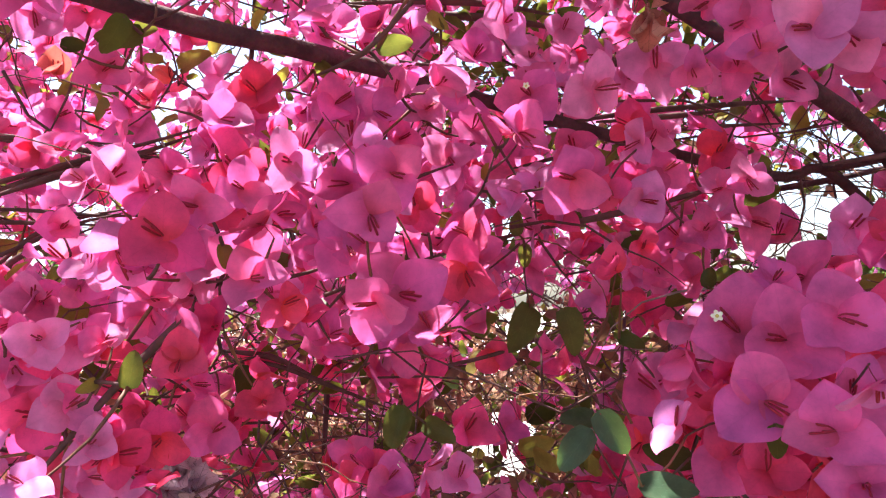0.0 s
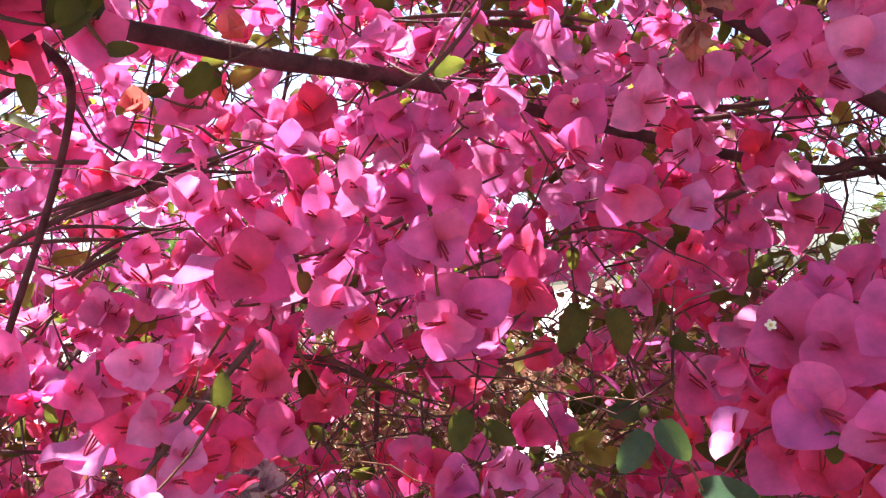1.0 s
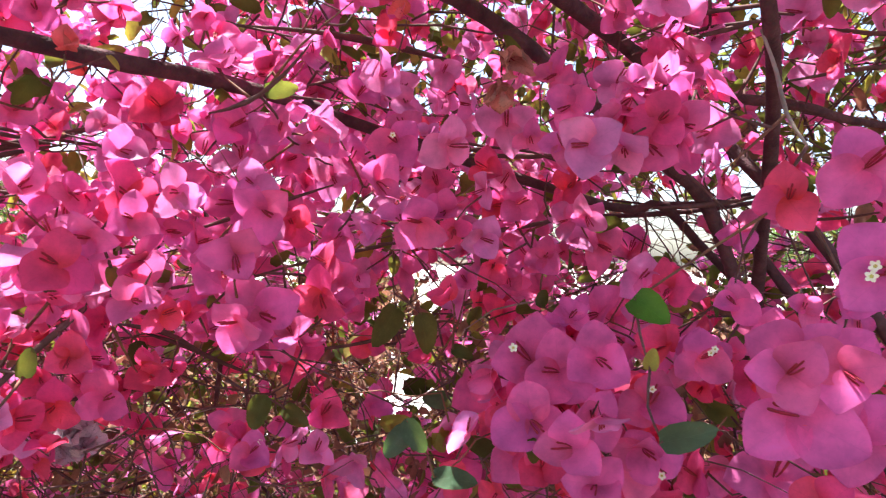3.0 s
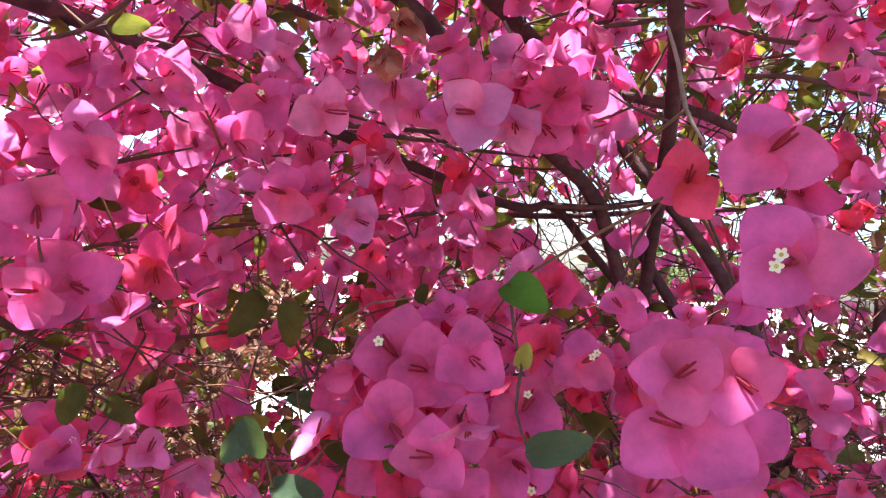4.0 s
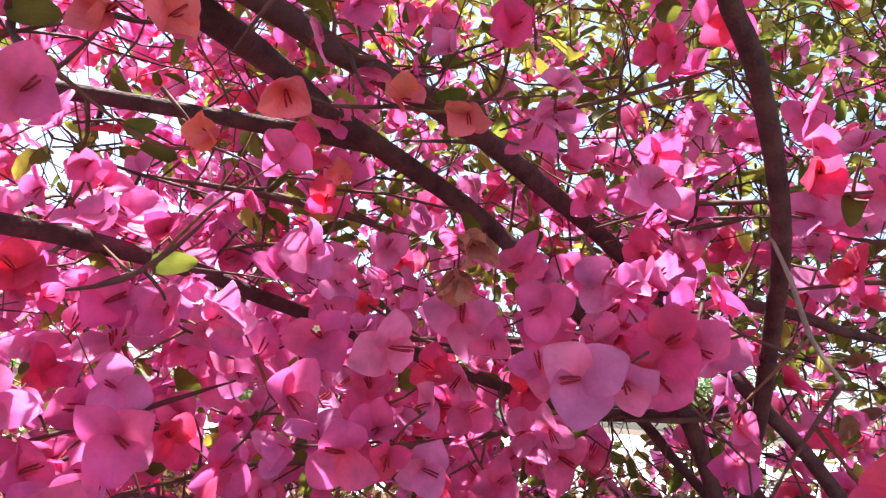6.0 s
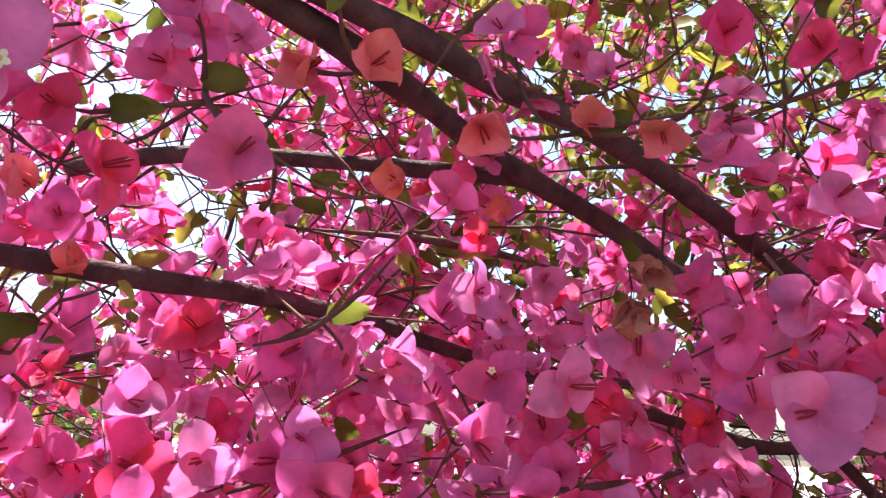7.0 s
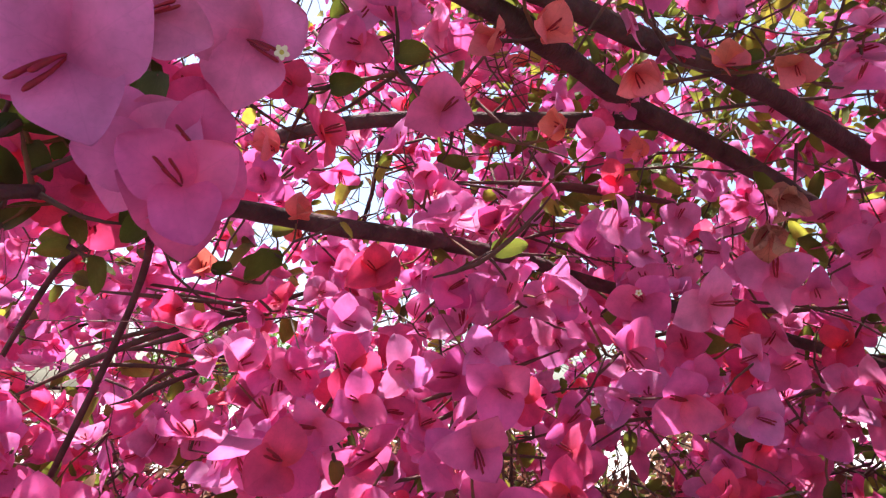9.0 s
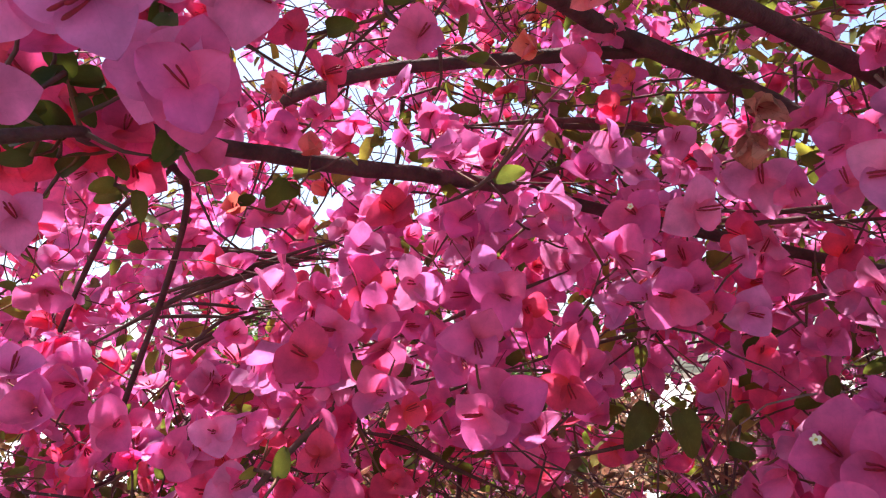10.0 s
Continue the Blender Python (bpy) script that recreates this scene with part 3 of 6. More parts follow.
def blossom(held, tone, x, y, z, size, roll, florets=0, tilt=0.48, fine=False, lift=0.0, tubes=None):
    """Three bracts round slim flower tubes. size: a bract's length in millimetres; roll: the way of the first bract, anticlockwise from the right."""
    rng = random.Random(int(x * 7919 + y * 104729 + z * 1299709 + 50000))
    root, base, tied = held
    inv = Matrix.Translation(root.location).inverted()
    n = (outward((x, y, z), rng, tilt) + Vector((0, 0, lift))).normalized()
    s = size / 1000
    if lift > 0 or (tilt > 0.1 and y > 0.36 and z > (1.50 if x < -0.13 else 1.60) and rng.random() < 0.55):
        p = Vector((x, y, z))
        if all((p - q - sun_way * (p - q).dot(sun_way)).length > 0.06 for q in SHADED):
            SUNNY.append(p)
    m = inv @ Matrix.Translation((x, y, z)) @ facing(n, roll) @ Matrix.Scale(s, 4)
    centre = rng.choice(CENTRES) if tubes is None else CENTRES[tubes]
    ob = part("blossom", centre, root, m)
    shapes = FINE_SHAPES[tone] if fine else BRACT_SHAPES[tone]
    pick = rng.random()
    open_up = rng.uniform(48, 72) if tone in ("orange", "withered", "papery") else rng.uniform(6, 28) if fine or pick < 0.6 else rng.uniform(26, 46) if pick < 0.9 else rng.uniform(50, 70)
    for k in range(3):
        a = 120 * k + rng.uniform(-14, 14)
        grow = rng.uniform(0.9, 1.1)
        b = pose(0, 0, 0, 0, 0, a - 90) @ pose(0, 0.02, 0.02 * k, open_up + rng.uniform(-12, 12), rng.uniform(-12, 12), 0) @ Matrix.Scale(grow, 4)
        part("bract", rng.choice(shapes), ob, b)
    for k in range(florets):
        part("floret", FLORET_MESH, ob, pose(*TUBE_TIPS[centre.name][k], rng.uniform(-15, 15), rng.uniform(-15, 15), rng.uniform(0, 70)), "small cream star-shaped floret")
    tied.append(Vector((x, y, z)) - n * s * 0.42)
    return ob


def leaf(held, tone, x, y, z, size, roll, tilt=0.35):
    """size: length in millimetres; roll: the way in which the tip points."""
    rng = random.Random(int(x * 7919 + y * 104729 + z * 1299709 + 90000))
    root, base, tied = held
    n = outward((x, y, z), rng, tilt)
    s = size / 1000
    m = Matrix.Translation((x, y, z)) @ facing(n, roll - 90) @ pose(0, -0.5 * s, 0) @ Matrix.Scale(s, 4)
    part("leaf", rng.choice(LEAF_SHAPES[tone]), root, Matrix.Translation(root.location).inverted() @ m)
    tied.append(m @ Vector((0, 0, 0)))


def tie(held):
    """Twigs from the wood to every blossom and leaf of a spray."""
    root, base, tied = held
    if not tied:
        return
    rng = random.Random(len(tied) * 31 + int(base.x * 1000))
    nodes = [base]
    for p in sorted(tied, key=lambda q: (q - base).length):
        near = min(nodes, key=lambda q: (q - p).length + 0.25 * (q - base).length)
        mid = (near + p) / 2 + Vector((rng.uniform(-1, 1), rng.uniform(0.2, 1.4), rng.uniform(-1, 0.6))) * 0.10 * (p - near).length
        far = (near - base).length
        r0 = max(0.0007, 0.0015 - far * 0.004)
        line = smooth_line([(*near, r0), (*mid, (r0 + 0.0006) / 2), (*p, 0.0005)], 0.02)
        v, f = tube([np.array((*(Vector(q[:3]) - root.location), q[3])) for q in line], 5, 0.0, 1)
        mesh_object("twig", v, f, GREEN_TWIG if rng.random() < 0.4 else TWIG, root)
        nodes += [Vector(q[:3]) for q in line[1:]]


held = spray("orange-red papery bougainvillea blossoms, green leaves on thin twigs", 0.180, 0.657, 1.434)
blossom(held, "orange", 0.178, 0.680, 1.329, 23, 90)
leaf(held, "teal", 0.126, 0.694, 1.386, 34, 180)
leaf(held, "green", 0.166, 0.667, 1.484, 25, 80)
leaf(held, "green", 0.212, 0.623, 1.498, 25, 200)
leaf(held, "green", 0.217, 0.621, 1.474, 22, 180)
held = spray("bright pink papery bougainvillea blossoms on thin twigs", 0.369, 0.347, 1.743)
blossom(held, "pink", 0.377, 0.401, 1.737, 24, 90)
blossom(held, "pink", 0.356, 0.312, 1.739, 24, 250)
blossom(held, "violet", 0.384, 0.312, 1.747, 24, 300)
blossom(held, "pink", 0.395, 0.297, 1.746, 18, 0)
blossom(held, "violet", 0.353, 0.376, 1.734, 19, 250)
leaf(held, "green", 0.361, 0.357, 1.733, 19, 270)
blossom(held, "rose", 0.354, 0.372, 1.761, 19, 200)
blossom(held, "pink", 0.421, 0.440, 1.737, 19, 64, tilt=0.75)
blossom(held, "violet", 0.458, 0.447, 1.783, 22, 3, tilt=0.75)
blossom(held, "violet", 0.400, 0.435, 1.733, 16, 153, tilt=0.75)
blossom(held, "rose", 0.371, 0.343, 1.760, 22, 16, tilt=0.75)
blossom(held, "violet", 0.359, 0.328, 1.735, 20, 252, tilt=0.75)
blossom(held, "pink", 0.374, 0.334, 1.744, 20, 159, tilt=0.75)
blossom(held, "violet", 0.353, 0.337, 1.764, 16, 116, tilt=0.75)
blossom(held, "violet", 0.444, 0.373, 1.765, 20, 85, tilt=0.75)
blossom(held, "pink", 0.429, 0.344, 1.787, 18, 30, tilt=0.75)
blossom(held, "pink", 0.449, 0.380, 1.818, 14, 104, tilt=0.75)
blossom(held, "violet", 0.460, 0.381, 1.763, 21, 28, tilt=0.75)
blossom(held, "pink", 0.463, 0.344, 1.762, 18, 346, tilt=0.75)
blossom(held, "pink", 0.437, 0.328, 1.765, 18, 290, tilt=0.75)
blossom(held, "pink", 0.451, 0.365, 1.775, 18, 75, tilt=0.75)
blossom(held, "pink", 0.426, 0.313, 1.760, 20, 197, tilt=0.75)
blossom(held, "violet", 0.393, 0.429, 1.763, 17, 359, tilt=0.75)
blossom(held, "rose", 0.404, 0.434, 1.773, 18, 13, tilt=0.75)
blossom(held, "pink", 0.389, 0.413, 1.828, 19, 11, tilt=0.75)
blossom(held, "pink", 0.380, 0.402, 1.792, 18, 94, tilt=0.75)
held = spray("bright pink papery bougainvillea blossoms, green leaves on thin twigs", -0.131, 0.351, 1.584)
blossom(held, "orange", -0.208, 0.373, 1.642, 14, 200)
blossom(held, "pink", -0.165, 0.338, 1.628, 14, 90)
blossom(held, "pink", -0.159, 0.353, 1.613, 14, 120)
blossom(held, "violet", -0.120, 0.381, 1.613, 18, 90)
blossom(held, "violet", -0.082, 0.383, 1.587, 22, 100)
blossom(held, "violet", -0.191, 0.400, 1.586, 25, 70, lift=1.7)
blossom(held, "pink", -0.147, 0.373, 1.583, 16, 60)
blossom(held, "rose", -0.123, 0.305, 1.539, 22, 210, fine=True, tilt=0.08)
blossom(held, "pink", -0.112, 0.320, 1.554, 17, 110)
blossom(held, "rose", -0.079, 0.308, 1.542, 19, 80, fine=True)
blossom(held, "pink", -0.100, 0.352, 1.567, 18, 90)
blossom(held, "pink", -0.089, 0.323, 1.519, 18, 0)
blossom(held, "rose", -0.131, 0.344, 1.482, 17, 200)
blossom(held, "rose", -0.084, 0.365, 1.507, 14, 90)
leaf(held, "green", -0.148, 0.319, 1.638, 21, 200)
leaf(held, "green", -0.168, 0.397, 1.674, 16, 0)
leaf(held, "green", -0.106, 0.337, 1.531, 12, 270)
leaf(held, "green", -0.086, 0.375, 1.531, 15, 0)
blossom(held, "orange", -0.136, 0.335, 1.666, 14, 330)
blossom(held, "rose", -0.157, 0.376, 1.624, 14, 200)
leaf(held, "yellow", -0.103, 0.322, 1.656, 10, 300)
leaf(held, "dark", -0.168, 0.317, 1.634, 12, 20)
blossom(held, "violet", -0.169, 0.333, 1.529, 14, 200, lift=1.2)
blossom(held, "violet", -0.107, 0.436, 1.515, 20, 270, tilt=0.08, lift=1.2)
leaf(held, "green", -0.144, 0.305, 1.632, 20, 250)
blossom(held, "pink", -0.173, 0.381, 1.624, 24, 145, tilt=0.75)
blossom(held, "pink", -0.235, 0.426, 1.612, 19, 33, tilt=0.75)
blossom(held, "pink", -0.143, 0.388, 1.584, 17, 236, tilt=0.75)
blossom(held, "violet", -0.225, 0.435, 1.593, 16, 289, tilt=0.75)
blossom(held, "violet", -0.163, 0.466, 1.643, 15, 350, tilt=0.75)
blossom(held, "violet", -0.160, 0.480, 1.621, 15, 349, tilt=0.75)
blossom(held, "pink", -0.135, 0.455, 1.628, 20, 269, tilt=0.75)
blossom(held, "pink", -0.155, 0.477, 1.628, 14, 316, tilt=0.75)
blossom(held, "pink", -0.076, 0.412, 1.553, 20, 316, tilt=0.75)
blossom(held, "violet", -0.102, 0.419, 1.572, 22, 170, tilt=0.75)
blossom(held, "violet", -0.095, 0.448, 1.592, 15, 202, tilt=0.75)
blossom(held, "pink", -0.093, 0.424, 1.583, 22, 188, tilt=0.75)
blossom(held, "pink", -0.179, 0.426, 1.554, 24, 163, tilt=0.75)
blossom(held, "pink", -0.187, 0.441, 1.587, 23, 144, tilt=0.75)
blossom(held, "rose", -0.124, 0.398, 1.565, 19, 156, tilt=0.75)
blossom(held, "pink", -0.186, 0.462, 1.581, 20, 335, tilt=0.75)
blossom(held, "pink", -0.130, 0.361, 1.554, 23, 63, tilt=0.75)
blossom(held, "violet", -0.158, 0.335, 1.537, 24, 2, tilt=0.75)
blossom(held, "pink", -0.145, 0.336, 1.528, 19, 258, tilt=0.75)
blossom(held, "violet", -0.136, 0.362, 1.542, 18, 276, tilt=0.75)
blossom(held, "violet", -0.177, 0.420, 1.529, 23, 196, tilt=0.75)
blossom(held, "violet", -0.146, 0.414, 1.525, 22, 221, tilt=0.75)
blossom(held, "rose", -0.111, 0.375, 1.583, 24, 122, tilt=0.75)
blossom(held, "violet", -0.161, 0.374, 1.533, 16, 325, tilt=0.75)
blossom(held, "violet", -0.114, 0.359, 1.529, 23, 28, tilt=0.75)
blossom(held, "violet", -0.087, 0.382, 1.526, 17, 108, tilt=0.75)
blossom(held, "pink", -0.033, 0.329, 1.547, 22, 291, tilt=0.75)
blossom(held, "pink", -0.096, 0.408, 1.561, 21, 357, tilt=0.75)
blossom(held, "pink", -0.051, 0.378, 1.538, 21, 243, tilt=0.75)
blossom(held, "pink", -0.159, 0.435, 1.540, 23, 248, tilt=0.75)
blossom(held, "pink", -0.131, 0.446, 1.594, 17, 83, tilt=0.75)
blossom(held, "pink", -0.168, 0.399, 1.515, 19, 349, tilt=0.75)
blossom(held, "violet", -0.132, 0.368, 1.524, 16, 194, tilt=0.75)
blossom(held, "rose", -0.132, 0.400, 1.496, 20, 56, tilt=0.75)
blossom(held, "pink", -0.033, 0.347, 1.505, 20, 112, tilt=0.75)
blossom(held, "pink", -0.099, 0.349, 1.531, 23, 280, tilt=0.75)
blossom(held, "pink", -0.143, 0.374, 1.495, 16, 285, tilt=0.75)
blossom(held, "rose", -0.217, 0.417, 1.451, 14, 88, tilt=0.75)
blossom(held, "pink", -0.152, 0.422, 1.517, 15, 22, tilt=0.75)
blossom(held, "pink", -0.186, 0.442, 1.506, 21, 236, tilt=0.75)
blossom(held, "rose", -0.116, 0.432, 1.464, 16, 148, tilt=0.75)
blossom(held, "pink", -0.181, 0.411, 1.655, 16, 315, tilt=0.75)
blossom(held, "pink", -0.227, 0.417, 1.540, 24, 100, tilt=0.75)
blossom(held, "pink", -0.222, 0.403, 1.559, 16, 305, tilt=0.75)
held = spray("rose-red papery bougainvillea blossoms on thin twigs", 0.250, 0.429, 1.848)
blossom(held, "violet", 0.273, 0.431, 1.757, 20, 90)
blossom(held, "rose", 0.299, 0.383, 1.860, 20, 90)
blossom(held, "rose", 0.245, 0.352, 1.808, 14, 0)
leaf(held, "dark", 0.300, 0.457, 1.915, 26, 10)
blossom(held, "pink", 0.132, 0.519, 1.898, 19, 90)
blossom(held, "pink", 0.318, 0.508, 1.819, 23, 192, tilt=0.75)
blossom(held, "pink", 0.283, 0.513, 1.803, 17, 62, tilt=0.75)
blossom(held, "pink", 0.340, 0.431, 1.919, 17, 233, tilt=0.75)
blossom(held, "pink", 0.342, 0.455, 1.909, 17, 309, tilt=0.75)
blossom(held, "pink", 0.320, 0.440, 1.945, 22, 30, tilt=0.75)
blossom(held, "pink", 0.314, 0.412, 1.891, 20, 190, tilt=0.75)
blossom(held, "pink", 0.143, 0.610, 1.963, 19, 196, tilt=0.75)
blossom(held, "pink", 0.143, 0.581, 1.952, 17, 217, tilt=0.75)
held = spray("lilac-pink papery bougainvillea blossoms, green leaves on thin twigs", -0.420, 0.630, 1.591)
blossom(held, "pink", -0.335, 0.601, 1.688, 21, 90)
blossom(held, "violet", -0.392, 0.641, 1.661, 25, 90)
blossom(held, "violet", -0.428, 0.766, 1.631, 29, 90)
blossom(held, "violet", -0.329, 0.557, 1.525, 26, 60)
leaf(held, "yellow", -0.471, 0.755, 1.592, 42, 0)
blossom(held, "rose", -0.427, 0.456, 1.560, 30, 30)
blossom(held, "violet", -0.411, 0.580, 1.522, 22, 90, lift=1.2)
blossom(held, "pink", -0.334, 0.573, 1.523, 22, 45)
blossom(held, "pink", -0.373, 0.620, 1.642, 24, 90)
blossom(held, "rose", -0.465, 0.500, 1.584, 20, 90)
blossom(held, "violet", -0.493, 0.560, 1.621, 20, 90)
leaf(held, "yellow", -0.579, 0.955, 1.540, 45, 0)
blossom(held, "violet", -0.360, 0.628, 1.718, 22, 26, tilt=0.75)
blossom(held, "pink", -0.363, 0.635, 1.749, 14, 251, tilt=0.75)
blossom(held, "violet", -0.412, 0.674, 1.702, 22, 107, tilt=0.75)
blossom(held, "pink", -0.426, 0.687, 1.665, 19, 23, tilt=0.75)
blossom(held, "violet", -0.489, 0.823, 1.634, 22, 254, tilt=0.75)
blossom(held, "pink", -0.455, 0.818, 1.639, 23, 99, tilt=0.75)
blossom(held, "rose", -0.401, 0.631, 1.538, 17, 223, tilt=0.75)
blossom(held, "pink", -0.357, 0.593, 1.523, 20, 243, tilt=0.75)
blossom(held, "pink", -0.384, 0.623, 1.509, 20, 252, tilt=0.75)
blossom(held, "violet", -0.384, 0.645, 1.535, 22, 232, tilt=0.75)
blossom(held, "pink", -0.455, 0.470, 1.553, 16, 304, tilt=0.75)
blossom(held, "violet", -0.430, 0.477, 1.556, 20, 54, tilt=0.75)
blossom(held, "pink", -0.524, 0.518, 1.500, 22, 288, tilt=0.75)
blossom(held, "violet", -0.485, 0.514, 1.589, 21, 277, tilt=0.75)
held = spray("bright pink papery bougainvillea blossoms, green leaves, cream florets on thin twigs", 0.176, 0.380, 1.455)
blossom(held, "violet", 0.259, 0.432, 1.537, 23, 80)
blossom(held, "rose", 0.107, 0.423, 1.518, 17, 90)
blossom(held, "pink", 0.160, 0.377, 1.479, 30, 200, 1, fine=True, tilt=0.08)
blossom(held, "pink", 0.174, 0.355, 1.475, 27, 100, fine=True, tilt=0.08)
blossom(held, "pink", 0.196, 0.344, 1.486, 25, 90, fine=True, tilt=0.08)
blossom(held, "pink", 0.151, 0.334, 1.448, 26, 90, fine=True, tilt=0.08)
blossom(held, "pink", 0.225, 0.427, 1.508, 26, 80, 1, fine=True)
blossom(held, "pink", 0.165, 0.413, 1.406, 29, 100, fine=True, tilt=0.08)
blossom(held, "pink", 0.171, 0.312, 1.437, 22, 330, fine=True, tilt=0.08)
blossom(held, "violet", 0.185, 0.300, 1.459, 20, 200, fine=True)
blossom(held, "pink", 0.193, 0.331, 1.408, 23, 180, fine=True, tilt=0.08)
blossom(held, "pink", 0.146, 0.490, 1.436, 29, 100, fine=True)
blossom(held, "pink", 0.136, 0.395, 1.467, 22, 90)
blossom(held, "rose", 0.149, 0.400, 1.440, 18, 90)
blossom(held, "rose", 0.209, 0.398, 1.394, 22, 90)
leaf(held, "teal", 0.079, 0.338, 1.436, 23, 300)
leaf(held, "green", 0.124, 0.459, 1.472, 18, 340)
leaf(held, "dark", 0.136, 0.450, 1.400, 34, 180)
leaf(held, "teal", 0.106, 0.342, 1.409, 28, 0)
leaf(held, "green", 0.151, 0.325, 1.430, 17, 270)
blossom(held, "pink", 0.272, 0.351, 1.484, 24, 90, 1, tilt=0.12)
blossom(held, "pink", 0.233, 0.347, 1.456, 25, 200, 1, tilt=0.12)
blossom(held, "pink", 0.189, 0.328, 1.450, 22, 45)
blossom(held, "pink", 0.232, 0.341, 1.418, 25, 250, 1, tilt=0.12)
blossom(held, "rose", 0.274, 0.412, 1.530, 23, 0)
blossom(held, "rose", 0.268, 0.456, 1.437, 29, 250)
blossom(held, "rose", 0.202, 0.423, 1.491, 23, 90)
leaf(held, "teal", 0.070, 0.400, 1.416, 28, 230)
blossom(held, "pink", 0.339, 0.526, 1.523, 21, 94, tilt=0.75)
blossom(held, "pink", 0.294, 0.524, 1.510, 22, 141, tilt=0.75)
blossom(held, "pink", 0.134, 0.524, 1.527, 16, 207, tilt=0.75)
blossom(held, "violet", 0.183, 0.401, 1.476, 16, 10, tilt=0.75)
blossom(held, "rose", 0.184, 0.398, 1.445, 14, 110, tilt=0.75)
blossom(held, "violet", 0.173, 0.442, 1.475, 20, 126, tilt=0.75)
blossom(held, "rose", 0.155, 0.382, 1.457, 16, 119, tilt=0.75)
blossom(held, "rose", 0.208, 0.422, 1.463, 24, 190, tilt=0.75)
blossom(held, "rose", 0.164, 0.388, 1.448, 21, 138, tilt=0.75)
blossom(held, "pink", 0.162, 0.392, 1.451, 16, 103, tilt=0.75)
blossom(held, "pink", 0.182, 0.409, 1.491, 21, 334, tilt=0.75)
blossom(held, "rose", 0.220, 0.430, 1.444, 17, 194, tilt=0.75)
blossom(held, "pink", 0.195, 0.406, 1.506, 19, 298, tilt=0.75)
blossom(held, "pink", 0.197, 0.368, 1.470, 15, 256, tilt=0.75)
blossom(held, "pink", 0.265, 0.410, 1.485, 21, 17, tilt=0.75)
blossom(held, "rose", 0.188, 0.421, 1.432, 19, 312, tilt=0.75)
blossom(held, "rose", 0.145, 0.370, 1.440, 17, 150, tilt=0.75)
blossom(held, "violet", 0.114, 0.353, 1.435, 18, 29, tilt=0.75)
blossom(held, "rose", 0.184, 0.387, 1.422, 16, 331, tilt=0.75)
blossom(held, "pink", 0.265, 0.509, 1.501, 24, 187, tilt=0.75)
blossom(held, "pink", 0.272, 0.476, 1.515, 21, 227, tilt=0.75)
blossom(held, "pink", 0.215, 0.475, 1.494, 15, 347, tilt=0.75)
blossom(held, "violet", 0.287, 0.506, 1.495, 17, 100, tilt=0.75)
blossom(held, "rose", 0.209, 0.479, 1.404, 14, 16, tilt=0.75)
blossom(held, "rose", 0.154, 0.453, 1.362, 22, 189, tilt=0.75)
blossom(held, "rose", 0.185, 0.475, 1.415, 24, 209, tilt=0.75)
blossom(held, "rose", 0.117, 0.433, 1.379, 21, 261, tilt=0.75)
blossom(held, "rose", 0.191, 0.404, 1.409, 24, 306, tilt=0.75)
blossom(held, "rose", 0.172, 0.385, 1.403, 21, 113, tilt=0.75)
blossom(held, "rose", 0.213, 0.397, 1.386, 15, 358, tilt=0.75)
blossom(held, "pink", 0.224, 0.332, 1.431, 21, 64, tilt=0.75)
blossom(held, "rose", 0.206, 0.389, 1.454, 16, 159, tilt=0.75)
blossom(held, "rose", 0.218, 0.374, 1.445, 15, 2, tilt=0.75)
blossom(held, "rose", 0.198, 0.395, 1.444, 18, 183, tilt=0.75)
blossom(held, "rose", 0.240, 0.386, 1.447, 20, 176, tilt=0.75)
blossom(held, "rose", 0.202, 0.419, 1.385, 18, 189, tilt=0.75)
blossom(held, "rose", 0.236, 0.405, 1.382, 21, 273, tilt=0.75)
blossom(held, "rose", 0.219, 0.415, 1.402, 21, 287, tilt=0.75)
blossom(held, "rose", 0.195, 0.374, 1.408, 18, 258, tilt=0.75)
blossom(held, "rose", 0.145, 0.584, 1.389, 22, 83, tilt=0.75)
blossom(held, "rose", 0.182, 0.553, 1.410, 15, 312, tilt=0.75)
blossom(held, "rose", 0.139, 0.510, 1.396, 21, 71, tilt=0.75)
blossom(held, "violet", 0.164, 0.442, 1.479, 23, 351, tilt=0.75)
blossom(held, "violet", 0.142, 0.455, 1.446, 21, 125, tilt=0.75)
blossom(held, "rose", 0.154, 0.457, 1.414, 21, 92, tilt=0.75)
blossom(held, "pink", 0.167, 0.467, 1.480, 22, 165, tilt=0.75)
blossom(held, "rose", 0.160, 0.476, 1.413, 22, 56, tilt=0.75)
blossom(held, "rose", 0.189, 0.486, 1.390, 21, 13, tilt=0.75)
blossom(held, "rose", 0.156, 0.428, 1.415, 15, 221, tilt=0.75)
blossom(held, "rose", 0.173, 0.433, 1.431, 14, 174, tilt=0.75)
blossom(held, "rose", 0.203, 0.443, 1.364, 21, 222, tilt=0.75)
blossom(held, "pink", 0.283, 0.436, 1.401, 18, 74, tilt=0.75)
blossom(held, "rose", 0.203, 0.435, 1.381, 22, 258, tilt=0.75)
blossom(held, "rose", 0.249, 0.422, 1.423, 18, 295, tilt=0.75)
blossom(held, "pink", 0.332, 0.425, 1.478, 20, 192, tilt=0.75)
blossom(held, "violet", 0.299, 0.426, 1.474, 18, 308, tilt=0.75)
blossom(held, "violet", 0.274, 0.375, 1.473, 17, 252, tilt=0.75)
blossom(held, "rose", 0.313, 0.415, 1.462, 22, 337, tilt=0.75)
blossom(held, "rose", 0.271, 0.426, 1.414, 16, 291, tilt=0.75)
blossom(held, "rose", 0.295, 0.396, 1.459, 14, 182, tilt=0.75)
